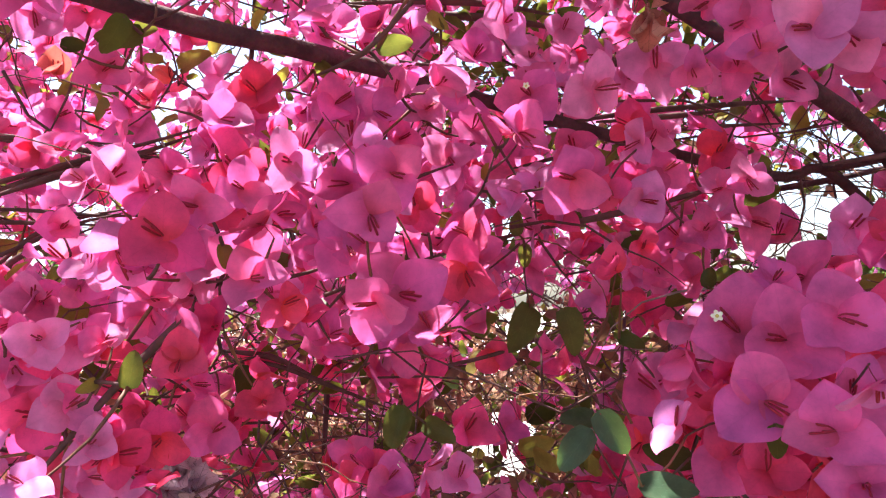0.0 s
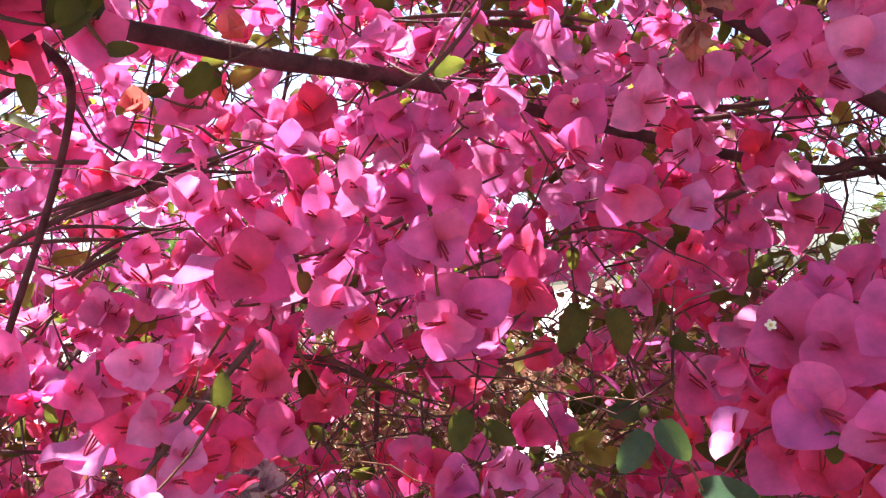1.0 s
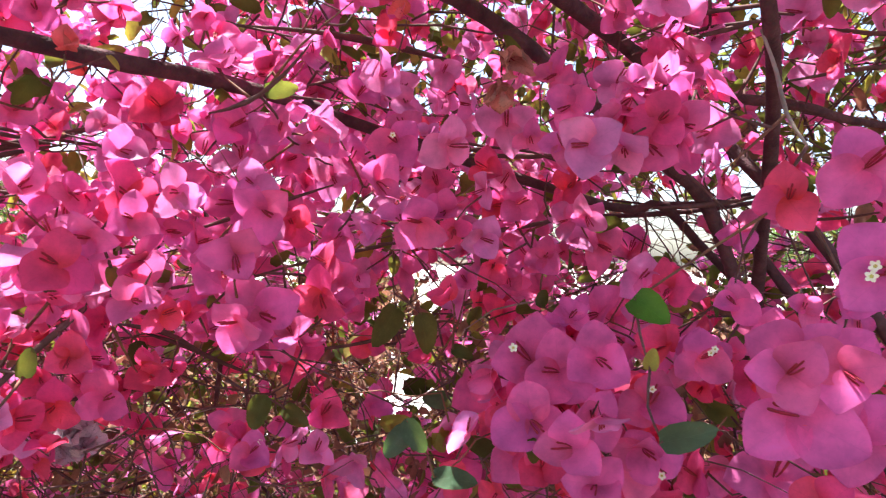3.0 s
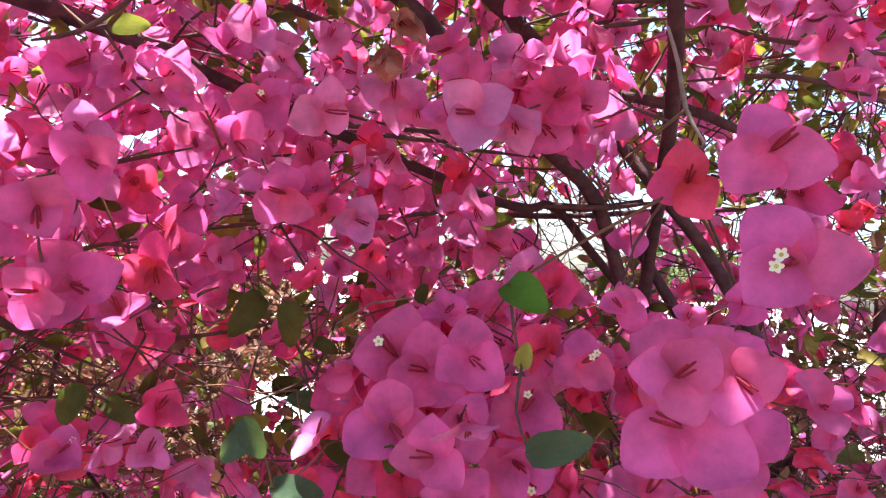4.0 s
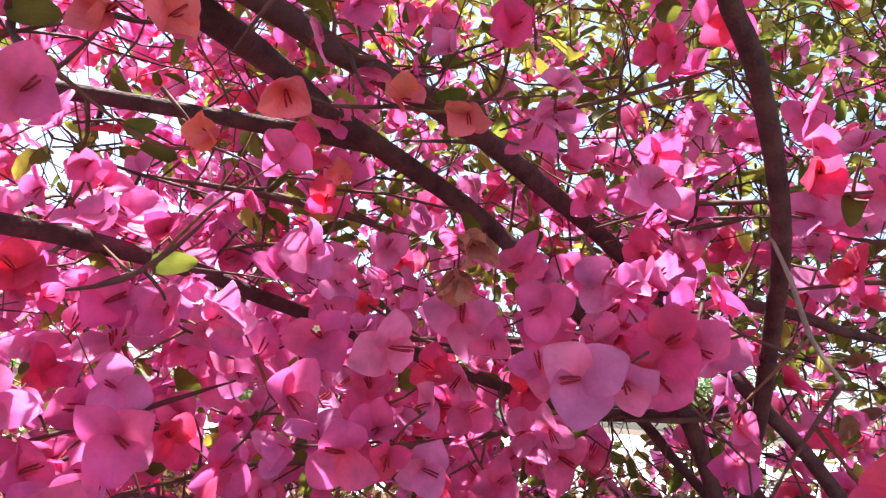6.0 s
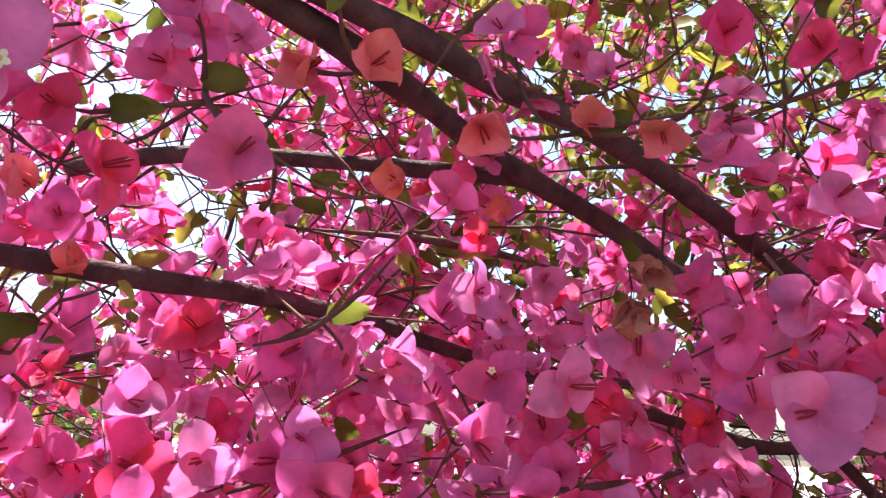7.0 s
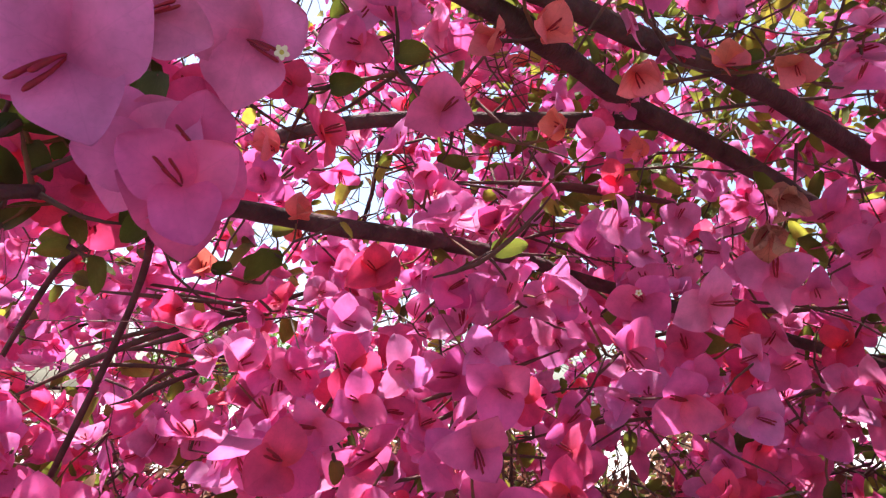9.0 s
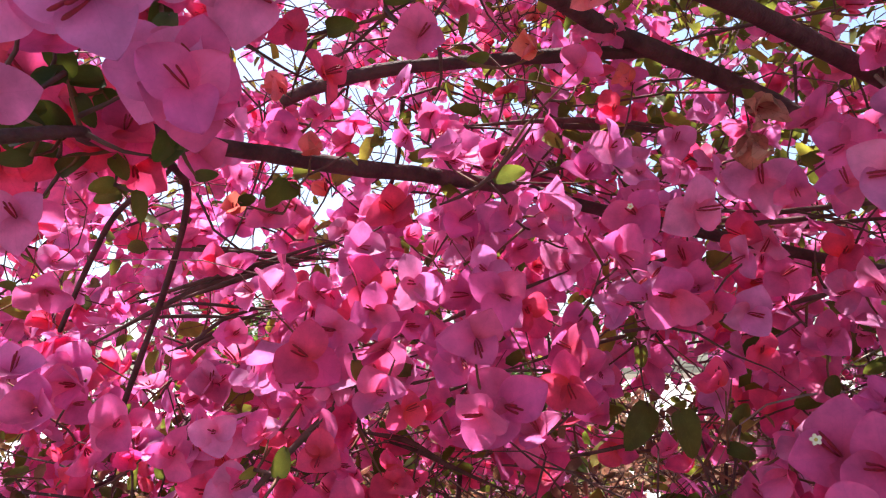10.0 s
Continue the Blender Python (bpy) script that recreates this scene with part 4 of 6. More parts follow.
blossom(held, "rose", 0.265, 0.404, 1.439, 22, 68, tilt=0.75)
blossom(held, "rose", 0.257, 0.415, 1.430, 18, 216, tilt=0.75)
blossom(held, "rose", 0.157, 0.359, 1.442, 21, 306, tilt=0.75)
blossom(held, "pink", 0.216, 0.384, 1.485, 17, 11, tilt=0.75)
blossom(held, "rose", 0.201, 0.362, 1.414, 20, 293, tilt=0.75)
blossom(held, "rose", 0.185, 0.391, 1.445, 23, 249, tilt=0.75)
blossom(held, "rose", 0.277, 0.403, 1.371, 21, 92, tilt=0.75)
blossom(held, "rose", 0.284, 0.379, 1.398, 19, 97, tilt=0.75)
blossom(held, "rose", 0.283, 0.402, 1.406, 19, 63, tilt=0.75)
blossom(held, "rose", 0.261, 0.375, 1.423, 16, 169, tilt=0.75)
blossom(held, "rose", 0.307, 0.482, 1.542, 16, 233, tilt=0.75)
blossom(held, "violet", 0.282, 0.487, 1.509, 16, 297, tilt=0.75)
blossom(held, "pink", 0.268, 0.432, 1.530, 15, 19, tilt=0.75)
blossom(held, "pink", 0.297, 0.487, 1.536, 18, 143, tilt=0.75)
blossom(held, "rose", 0.277, 0.475, 1.420, 22, 259, tilt=0.75)
blossom(held, "rose", 0.293, 0.546, 1.421, 22, 53, tilt=0.75)
blossom(held, "rose", 0.263, 0.522, 1.417, 21, 202, tilt=0.75)
blossom(held, "pink", 0.305, 0.544, 1.384, 14, 146, tilt=0.75)
blossom(held, "pink", 0.275, 0.483, 1.475, 15, 332, tilt=0.75)
blossom(held, "rose", 0.249, 0.522, 1.460, 23, 295, tilt=0.75)
blossom(held, "rose", 0.227, 0.514, 1.464, 16, 8, tilt=0.75)
blossom(held, "pink", 0.220, 0.470, 1.505, 20, 64, tilt=0.75)
held = spray("bright pink papery bougainvillea blossoms on thin twigs", 0.347, 0.770, 1.631)
blossom(held, "pink", 0.291, 0.778, 1.635, 35, 30)
blossom(held, "pink", 0.384, 0.779, 1.564, 32, 200)
blossom(held, "pink", 0.367, 0.752, 1.694, 24, 90)
blossom(held, "pink", 0.306, 0.870, 1.637, 15, 310, tilt=0.75)
blossom(held, "rose", 0.314, 0.821, 1.632, 18, 168, tilt=0.75)
blossom(held, "pink", 0.268, 0.851, 1.617, 19, 103, tilt=0.75)
blossom(held, "pink", 0.301, 0.827, 1.670, 21, 216, tilt=0.75)
held = spray("bright pink papery bougainvillea blossoms on thin twigs", 0.336, 0.552, 1.818)
blossom(held, "pink", 0.372, 0.539, 1.790, 25, 90)
blossom(held, "pink", 0.313, 0.545, 1.792, 25, 60)
blossom(held, "pink", 0.267, 0.528, 1.776, 19, 90)
blossom(held, "rose", 0.426, 0.577, 1.765, 21, 90)
blossom(held, "violet", 0.345, 0.485, 1.847, 21, 60)
blossom(held, "pink", 0.407, 0.520, 1.848, 22, 30)
blossom(held, "violet", 0.304, 0.467, 1.757, 22, 280)
blossom(held, "violet", 0.413, 0.593, 1.854, 29, 340)
blossom(held, "pink", 0.281, 0.554, 1.786, 19, 60)
leaf(held, "yellow", 0.231, 0.709, 1.964, 35, 60)
blossom(held, "violet", 0.415, 0.612, 1.844, 17, 117, tilt=0.75)
blossom(held, "pink", 0.379, 0.600, 1.845, 15, 84, tilt=0.75)
blossom(held, "pink", 0.350, 0.590, 1.818, 23, 104, tilt=0.75)
blossom(held, "pink", 0.354, 0.593, 1.842, 23, 321, tilt=0.75)
blossom(held, "pink", 0.389, 0.554, 1.840, 18, 77, tilt=0.75)
blossom(held, "pink", 0.358, 0.533, 1.851, 17, 218, tilt=0.75)
blossom(held, "pink", 0.407, 0.545, 1.874, 15, 184, tilt=0.75)
blossom(held, "violet", 0.450, 0.566, 1.891, 15, 183, tilt=0.75)
blossom(held, "violet", 0.346, 0.492, 1.752, 20, 175, tilt=0.75)
blossom(held, "pink", 0.306, 0.493, 1.749, 22, 346, tilt=0.75)
blossom(held, "violet", 0.342, 0.518, 1.745, 16, 62, tilt=0.75)
blossom(held, "pink", 0.355, 0.537, 1.779, 15, 11, tilt=0.75)
blossom(held, "pink", 0.414, 0.620, 1.863, 16, 239, tilt=0.75)
blossom(held, "pink", 0.445, 0.672, 1.846, 14, 184, tilt=0.75)
blossom(held, "pink", 0.403, 0.630, 1.885, 20, 219, tilt=0.75)
blossom(held, "pink", 0.439, 0.646, 1.862, 15, 50, tilt=0.75)
held = spray("bright pink papery bougainvillea blossoms on thin twigs", -0.036, 0.433, 1.669)
blossom(held, "violet", -0.066, 0.421, 1.684, 22, 95)
blossom(held, "rose", -0.034, 0.447, 1.691, 16, 270)
blossom(held, "violet", 0.004, 0.418, 1.639, 24, 100)
blossom(held, "pink", -0.069, 0.476, 1.648, 23, 100)
blossom(held, "pink", -0.023, 0.430, 1.639, 17, 100)
blossom(held, "violet", -0.056, 0.472, 1.620, 26, 90)
leaf(held, "green", -0.021, 0.425, 1.669, 24, 10)
blossom(held, "pink", 0.031, 0.393, 1.730, 17, 200)
blossom(held, "pink", -0.093, 0.414, 1.701, 15, 60)
blossom(held, "pink", -0.062, 0.523, 1.725, 14, 314, tilt=0.75)
blossom(held, "pink", -0.079, 0.466, 1.721, 19, 354, tilt=0.75)
blossom(held, "pink", -0.050, 0.490, 1.695, 19, 192, tilt=0.75)
blossom(held, "violet", -0.078, 0.477, 1.700, 18, 254, tilt=0.75)
blossom(held, "violet", -0.019, 0.521, 1.722, 18, 241, tilt=0.75)
blossom(held, "violet", -0.067, 0.507, 1.713, 17, 15, tilt=0.75)
blossom(held, "violet", -0.005, 0.457, 1.635, 17, 311, tilt=0.75)
blossom(held, "pink", -0.003, 0.469, 1.632, 16, 151, tilt=0.75)
blossom(held, "pink", 0.027, 0.471, 1.624, 21, 208, tilt=0.75)
blossom(held, "pink", 0.032, 0.490, 1.682, 21, 319, tilt=0.75)
blossom(held, "violet", -0.034, 0.530, 1.690, 20, 59, tilt=0.75)
blossom(held, "pink", -0.078, 0.564, 1.678, 16, 29, tilt=0.75)
blossom(held, "pink", -0.097, 0.570, 1.626, 18, 355, tilt=0.75)
blossom(held, "pink", -0.136, 0.569, 1.658, 15, 160, tilt=0.75)
blossom(held, "pink", -0.026, 0.505, 1.628, 17, 128, tilt=0.75)
blossom(held, "violet", -0.018, 0.467, 1.669, 16, 176, tilt=0.75)
blossom(held, "pink", -0.040, 0.529, 1.624, 16, 322, tilt=0.75)
blossom(held, "violet", -0.042, 0.493, 1.648, 24, 20, tilt=0.75)
blossom(held, "violet", -0.106, 0.547, 1.637, 20, 257, tilt=0.75)
blossom(held, "pink", -0.061, 0.518, 1.585, 16, 71, tilt=0.75)
blossom(held, "pink", 0.061, 0.489, 1.795, 15, 286, tilt=0.75)
blossom(held, "pink", 0.068, 0.482, 1.758, 17, 234, tilt=0.75)
blossom(held, "rose", 0.036, 0.444, 1.749, 22, 317, tilt=0.75)
blossom(held, "pink", 0.058, 0.445, 1.781, 17, 312, tilt=0.75)
blossom(held, "pink", -0.083, 0.441, 1.723, 16, 114, tilt=0.75)
blossom(held, "violet", -0.102, 0.438, 1.746, 20, 323, tilt=0.75)
held = spray("rose-red papery bougainvillea blossoms on thin twigs", 0.554, 1.086, 2.123)
blossom(held, "rose", 0.554, 1.086, 2.123, 30, 0)
held = spray("orange-red papery bougainvillea blossoms on thin twigs", -0.063, 0.913, 2.050)
blossom(held, "orange", -0.030, 0.939, 2.064, 24, 60)
leaf(held, "green", -0.095, 0.888, 2.036, 38, 40)
held = spray("bright pink papery bougainvillea blossoms on thin twigs", 0.502, 0.542, 1.439)
blossom(held, "pink", 0.413, 0.493, 1.361, 44, 200, fine=True, tilt=0.08)
blossom(held, "pink", 0.389, 0.565, 1.345, 27, 180)
leaf(held, "green", 0.388, 0.537, 1.405, 31, 330)
blossom(held, "rose", 0.479, 0.522, 1.469, 30, 200)
blossom(held, "rose", 0.604, 0.479, 1.446, 20, 90)
blossom(held, "pink", 0.636, 0.469, 1.511, 20, 90)
blossom(held, "rose", 0.603, 0.727, 1.538, 26, 90)
blossom(held, "rose", 0.420, 0.510, 1.384, 22, 260, tilt=0.75)
blossom(held, "rose", 0.463, 0.535, 1.342, 15, 143, tilt=0.75)
blossom(held, "rose", 0.478, 0.549, 1.317, 15, 299, tilt=0.75)
blossom(held, "rose", 0.446, 0.545, 1.351, 17, 173, tilt=0.75)
blossom(held, "rose", 0.445, 0.644, 1.296, 22, 88, tilt=0.75)
blossom(held, "rose", 0.431, 0.600, 1.355, 22, 4, tilt=0.75)
blossom(held, "pink", 0.530, 0.545, 1.487, 21, 47, tilt=0.75)
blossom(held, "pink", 0.509, 0.596, 1.471, 18, 335, tilt=0.75)
blossom(held, "rose", 0.508, 0.585, 1.450, 17, 148, tilt=0.75)
blossom(held, "pink", 0.537, 0.571, 1.438, 19, 5, tilt=0.75)
held = spray("lilac-pink papery bougainvillea blossoms, cream florets on thin twigs", 0.102, 0.468, 1.669)
blossom(held, "violet", 0.051, 0.446, 1.689, 23, 90)
blossom(held, "pink", 0.065, 0.444, 1.637, 22, 60, 1, tilt=0.12)
blossom(held, "violet", 0.040, 0.511, 1.699, 20, 90)
blossom(held, "violet", 0.104, 0.427, 1.634, 24, 100)
blossom(held, "violet", 0.155, 0.461, 1.657, 26, 45)
blossom(held, "rose", 0.111, 0.438, 1.571, 16, 20)
blossom(held, "orange", 0.067, 0.449, 1.740, 14, 90)
blossom(held, "violet", 0.108, 0.536, 1.718, 18, 20)
blossom(held, "violet", 0.138, 0.541, 1.741, 20, 100)
blossom(held, "pink", 0.100, 0.505, 1.597, 18, 200)
blossom(held, "withered", 0.148, 0.434, 1.706, 22, 100, lift=-0.9)
blossom(held, "withered", 0.144, 0.433, 1.684, 24, 280, lift=-0.9)
blossom(held, "violet", 0.069, 0.534, 1.698, 23, 284, tilt=0.75)
blossom(held, "violet", 0.108, 0.511, 1.691, 21, 171, tilt=0.75)
blossom(held, "violet", 0.065, 0.521, 1.666, 17, 116, tilt=0.75)
blossom(held, "pink", 0.071, 0.464, 1.652, 18, 270, tilt=0.75)
blossom(held, "pink", 0.071, 0.538, 1.665, 18, 230, tilt=0.75)
blossom(held, "pink", 0.020, 0.574, 1.683, 24, 264, tilt=0.75)
blossom(held, "rose", 0.064, 0.609, 1.666, 22, 181, tilt=0.75)
blossom(held, "violet", 0.167, 0.506, 1.626, 21, 177, tilt=0.75)
blossom(held, "violet", 0.072, 0.483, 1.677, 22, 240, tilt=0.75)
blossom(held, "violet", 0.090, 0.455, 1.645, 14, 165, tilt=0.75)
blossom(held, "violet", 0.136, 0.447, 1.604, 18, 276, tilt=0.75)
blossom(held, "rose", 0.145, 0.497, 1.627, 19, 221, tilt=0.75)
blossom(held, "violet", 0.194, 0.565, 1.636, 15, 296, tilt=0.75)
blossom(held, "pink", 0.162, 0.554, 1.666, 22, 231, tilt=0.75)
blossom(held, "violet", 0.153, 0.524, 1.672, 18, 72, tilt=0.75)
blossom(held, "violet", 0.126, 0.616, 1.726, 24, 46, tilt=0.75)
blossom(held, "rose", 0.129, 0.599, 1.721, 24, 214, tilt=0.75)
blossom(held, "violet", 0.193, 0.613, 1.740, 20, 181, tilt=0.75)
blossom(held, "pink", 0.154, 0.618, 1.781, 21, 273, tilt=0.75)
blossom(held, "pink", 0.088, 0.555, 1.589, 24, 176, tilt=0.75)
blossom(held, "rose", 0.101, 0.565, 1.576, 20, 76, tilt=0.75)
held = spray("bright pink papery bougainvillea blossoms, green leaves, cream florets on thin twigs", -0.039, 0.495, 1.422)
blossom(held, "pink", -0.096, 0.552, 1.480, 22, 80)
blossom(held, "pink", -0.082, 0.579, 1.385, 21, 30)
blossom(held, "pink", -0.040, 0.449, 1.394, 20, 90, 1, tilt=0.12)
blossom(held, "violet", -0.017, 0.463, 1.398, 21, 200)
blossom(held, "rose", 0.011, 0.483, 1.416, 22, 80)
blossom(held, "violet", 0.005, 0.512, 1.378, 20, 90)
leaf(held, "green", -0.093, 0.547, 1.497, 21, 270)
leaf(held, "green", -0.032, 0.434, 1.428, 26, 250)
leaf(held, "green", -0.006, 0.449, 1.422, 23, 330)
blossom(held, "rose", -0.101, 0.664, 1.342, 20, 197, tilt=0.75)
blossom(held, "rose", -0.050, 0.537, 1.368, 21, 234, tilt=0.75)
blossom(held, "rose", -0.062, 0.533, 1.382, 22, 257, tilt=0.75)
blossom(held, "rose", -0.022, 0.523, 1.374, 19, 10, tilt=0.75)
blossom(held, "rose", -0.075, 0.514, 1.379, 15, 232, tilt=0.75)
blossom(held, "pink", -0.024, 0.503, 1.406, 16, 187, tilt=0.75)
held = spray("bright pink papery bougainvillea blossoms, green leaves on thin twigs", -0.205, 0.521, 1.726)
blossom(held, "orange", -0.231, 0.598, 1.716, 18, 0)
leaf(held, "yellow", -0.213, 0.608, 1.737, 33, 20)
blossom(held, "pink", -0.196, 0.517, 1.771, 19, 90)
leaf(held, "green", -0.260, 0.568, 1.662, 16, 0)
blossom(held, "pink", -0.157, 0.476, 1.741, 18, 60)
blossom(held, "pink", -0.176, 0.440, 1.734, 21, 80)
blossom(held, "pink", -0.203, 0.440, 1.722, 20, 90)
blossom(held, "pink", -0.223, 0.482, 1.738, 21, 329, tilt=0.75)
blossom(held, "pink", -0.212, 0.499, 1.722, 17, 64, tilt=0.75)
blossom(held, "rose", -0.243, 0.476, 1.724, 19, 210, tilt=0.75)
blossom(held, "pink", -0.232, 0.490, 1.743, 22, 197, tilt=0.75)
held = spray("bright pink papery bougainvillea blossoms on thin twigs", -0.220, 0.527, 1.421)
blossom(held, "violet", -0.296, 0.479, 1.476, 24, 90)
blossom(held, "rose", -0.200, 0.487, 1.421, 24, 90)
blossom(held, "pink", -0.178, 0.530, 1.417, 27, 90)
blossom(held, "pink", -0.200, 0.536, 1.429, 20, 90)
blossom(held, "violet", -0.240, 0.467, 1.402, 20, 45)
blossom(held, "violet", -0.226, 0.479, 1.398, 21, 90)
blossom(held, "rose", -0.142, 0.538, 1.437, 22, 90)
leaf(held, "dark", -0.166, 0.578, 1.445, 32, 280)
blossom(held, "pink", -0.310, 0.504, 1.461, 22, 60)
blossom(held, "papery", -0.218, 0.575, 1.376, 30, 100, tilt=0.3)
blossom(held, "papery", -0.230, 0.570, 1.366, 26, 200, tilt=0.4)
blossom(held, "papery", -0.208, 0.572, 1.364, 24, 310, tilt=0.4)
blossom(held, "rose", -0.296, 0.521, 1.464, 16, 56, tilt=0.75)
blossom(held, "rose", -0.299, 0.556, 1.465, 21, 47, tilt=0.75)
blossom(held, "rose", -0.337, 0.550, 1.446, 20, 336, tilt=0.75)
blossom(held, "violet", -0.342, 0.541, 1.463, 16, 77, tilt=0.75)
blossom(held, "pink", -0.193, 0.530, 1.453, 20, 334, tilt=0.75)
blossom(held, "rose", -0.228, 0.523, 1.437, 18, 354, tilt=0.75)
blossom(held, "rose", -0.271, 0.579, 1.388, 16, 312, tilt=0.75)
blossom(held, "rose", -0.239, 0.530, 1.390, 21, 21, tilt=0.75)
blossom(held, "rose", -0.227, 0.624, 1.378, 19, 343, tilt=0.75)
blossom(held, "rose", -0.213, 0.593, 1.430, 21, 80, tilt=0.75)
blossom(held, "rose", -0.170, 0.553, 1.420, 17, 63, tilt=0.75)
blossom(held, "rose", -0.211, 0.608, 1.411, 22, 55, tilt=0.75)
blossom(held, "rose", -0.236, 0.633, 1.373, 18, 201, tilt=0.75)
blossom(held, "rose", -0.210, 0.580, 1.436, 15, 276, tilt=0.75)
blossom(held, "rose", -0.276, 0.526, 1.392, 20, 19, tilt=0.75)
blossom(held, "rose", -0.297, 0.542, 1.383, 21, 244, tilt=0.75)
blossom(held, "rose", -0.268, 0.501, 1.406, 19, 136, tilt=0.75)
blossom(held, "rose", -0.261, 0.531, 1.392, 23, 253, tilt=0.75)
blossom(held, "rose", -0.235, 0.541, 1.361, 17, 288, tilt=0.75)
blossom(held, "rose", -0.257, 0.531, 1.392, 20, 265, tilt=0.75)
blossom(held, "rose", -0.255, 0.531, 1.363, 22, 338, tilt=0.75)
blossom(held, "rose", -0.253, 0.518, 1.370, 15, 316, tilt=0.75)
blossom(held, "rose", -0.149, 0.602, 1.435, 21, 269, tilt=0.75)
blossom(held, "rose", -0.160, 0.576, 1.380, 21, 66, tilt=0.75)
blossom(held, "pink", -0.303, 0.524, 1.485, 18, 212, tilt=0.75)
blossom(held, "violet", -0.322, 0.541, 1.459, 17, 210, tilt=0.75)
held = spray("bright pink papery bougainvillea blossoms, green leaves on thin twigs", -0.074, 0.286, 1.732)
blossom(held, "pink", -0.044, 0.251, 1.690, 16, 90, fine=True, tilt=0.08)
blossom(held, "pink", -0.101, 0.317, 1.760, 17, 90)
blossom(held, "pink", -0.080, 0.301, 1.766, 14, 60)
blossom(held, "orange", 0.000, 0.236, 1.717, 14, 60)
blossom(held, "orange", -0.022, 0.245, 1.720, 14, 90)
blossom(held, "orange", 0.009, 0.302, 1.702, 14, 60)
leaf(held, "green", -0.102, 0.306, 1.732, 16, 0)
leaf(held, "green", -0.025, 0.322, 1.710, 13, 20)
leaf(held, "green", -0.058, 0.359, 1.709, 10, 90)
blossom(held, "pink", -0.073, 0.268, 1.758, 14, 60)
blossom(held, "rose", -0.123, 0.278, 1.718, 14, 60)
blossom(held, "violet", -0.114, 0.216, 1.734, 14, 250)
leaf(held, "green", -0.097, 0.265, 1.770, 13, 30)
leaf(held, "green", -0.097, 0.285, 1.721, 17, 0)
leaf(held, "green", -0.067, 0.301, 1.745, 21, 20)
leaf(held, "green", -0.135, 0.371, 1.816, 13, 250)
leaf(held, "green", -0.123, 0.305, 1.719, 12, 260)
leaf(held, "green", -0.010, 0.210, 1.725, 12, 280)
blossom(held, "orange", -0.137, 0.297, 1.691, 14, 250)
blossom(held, "pink", -0.138, 0.390, 1.803, 15, 184, tilt=0.75)
blossom(held, "rose", -0.123, 0.370, 1.785, 21, 149, tilt=0.75)
blossom(held, "violet", -0.125, 0.368, 1.795, 18, 68, tilt=0.75)
blossom(held, "violet", -0.106, 0.362, 1.815, 22, 253, tilt=0.75)
blossom(held, "violet", -0.091, 0.384, 1.816, 20, 5, tilt=0.75)
held = spray("bright pink papery bougainvillea blossoms, green leaves, cream florets on thin twigs", 0.253, 0.235, 1.519)
blossom(held, "pink", 0.240, 0.198, 1.483, 29, 90, fine=True, tilt=0.08)
blossom(held, "pink", 0.290, 0.246, 1.496, 27, 45, fine=True, tilt=0.08)
blossom(held, "pink", 0.308, 0.250, 1.463, 28, 30, fine=True, tilt=0.08)
blossom(held, "pink", 0.331, 0.375, 1.507, 22, 60)
leaf(held, "bright", 0.173, 0.203, 1.528, 21, 330)
leaf(held, "teal", 0.185, 0.188, 1.476, 23, 20)
blossom(held, "rose", 0.242, 0.212, 1.581, 17, 80, fine=True)
blossom(held, "pink", 0.260, 0.186, 1.593, 22, 110, fine=True, tilt=0.08)
blossom(held, "pink", 0.243, 0.148, 1.549, 22, 120, 2, fine=True, tilt=0.08)
blossom(held, "rose", 0.278, 0.189, 1.578, 14, 90)
blossom(held, "pink", 0.301, 0.364, 1.522, 18, 70)
blossom(held, "pink", 0.260, 0.330, 1.489, 21, 100, 2, tilt=0.12)
blossom(held, "pink", 0.318, 0.346, 1.504, 19, 90)
blossom(held, "pink", 0.209, 0.158, 1.508, 16, 60, fine=True, tilt=0.08)
blossom(held, "pink", 0.240, 0.169, 1.508, 18, 30, fine=True, tilt=0.08)
leaf(held, "yellow", 0.176, 0.208, 1.506, 10, 80)
blossom(held, "pink", 0.252, 0.216, 1.505, 24, 294, tilt=0.75)
blossom(held, "violet", 0.254, 0.224, 1.471, 18, 235, tilt=0.75)
blossom(held, "pink", 0.234, 0.217, 1.477, 14, 346, tilt=0.75)
blossom(held, "rose", 0.301, 0.262, 1.419, 20, 163, tilt=0.75)
blossom(held, "pink", 0.345, 0.311, 1.485, 18, 226, tilt=0.75)
blossom(held, "pink", 0.373, 0.270, 1.482, 20, 261, tilt=0.75)
blossom(held, "rose", 0.394, 0.323, 1.485, 19, 123, tilt=0.75)
blossom(held, "pink", 0.314, 0.264, 1.532, 14, 98, tilt=0.75)
blossom(held, "rose", 0.338, 0.266, 1.460, 14, 230, tilt=0.75)
blossom(held, "pink", 0.273, 0.265, 1.456, 17, 336, tilt=0.75)
blossom(held, "rose", 0.322, 0.274, 1.419, 20, 105, tilt=0.75)
blossom(held, "pink", 0.283, 0.268, 1.454, 20, 271, tilt=0.75)
blossom(held, "pink", 0.366, 0.438, 1.486, 15, 101, tilt=0.75)
blossom(held, "pink", 0.407, 0.448, 1.515, 17, 33, tilt=0.75)
blossom(held, "rose", 0.387, 0.435, 1.454, 20, 28, tilt=0.75)
blossom(held, "pink", 0.381, 0.449, 1.477, 14, 98, tilt=0.75)
blossom(held, "pink", 0.344, 0.438, 1.522, 18, 101, tilt=0.75)
blossom(held, "rose", 0.360, 0.418, 1.498, 16, 334, tilt=0.75)
blossom(held, "violet", 0.296, 0.404, 1.482, 19, 50, tilt=0.75)
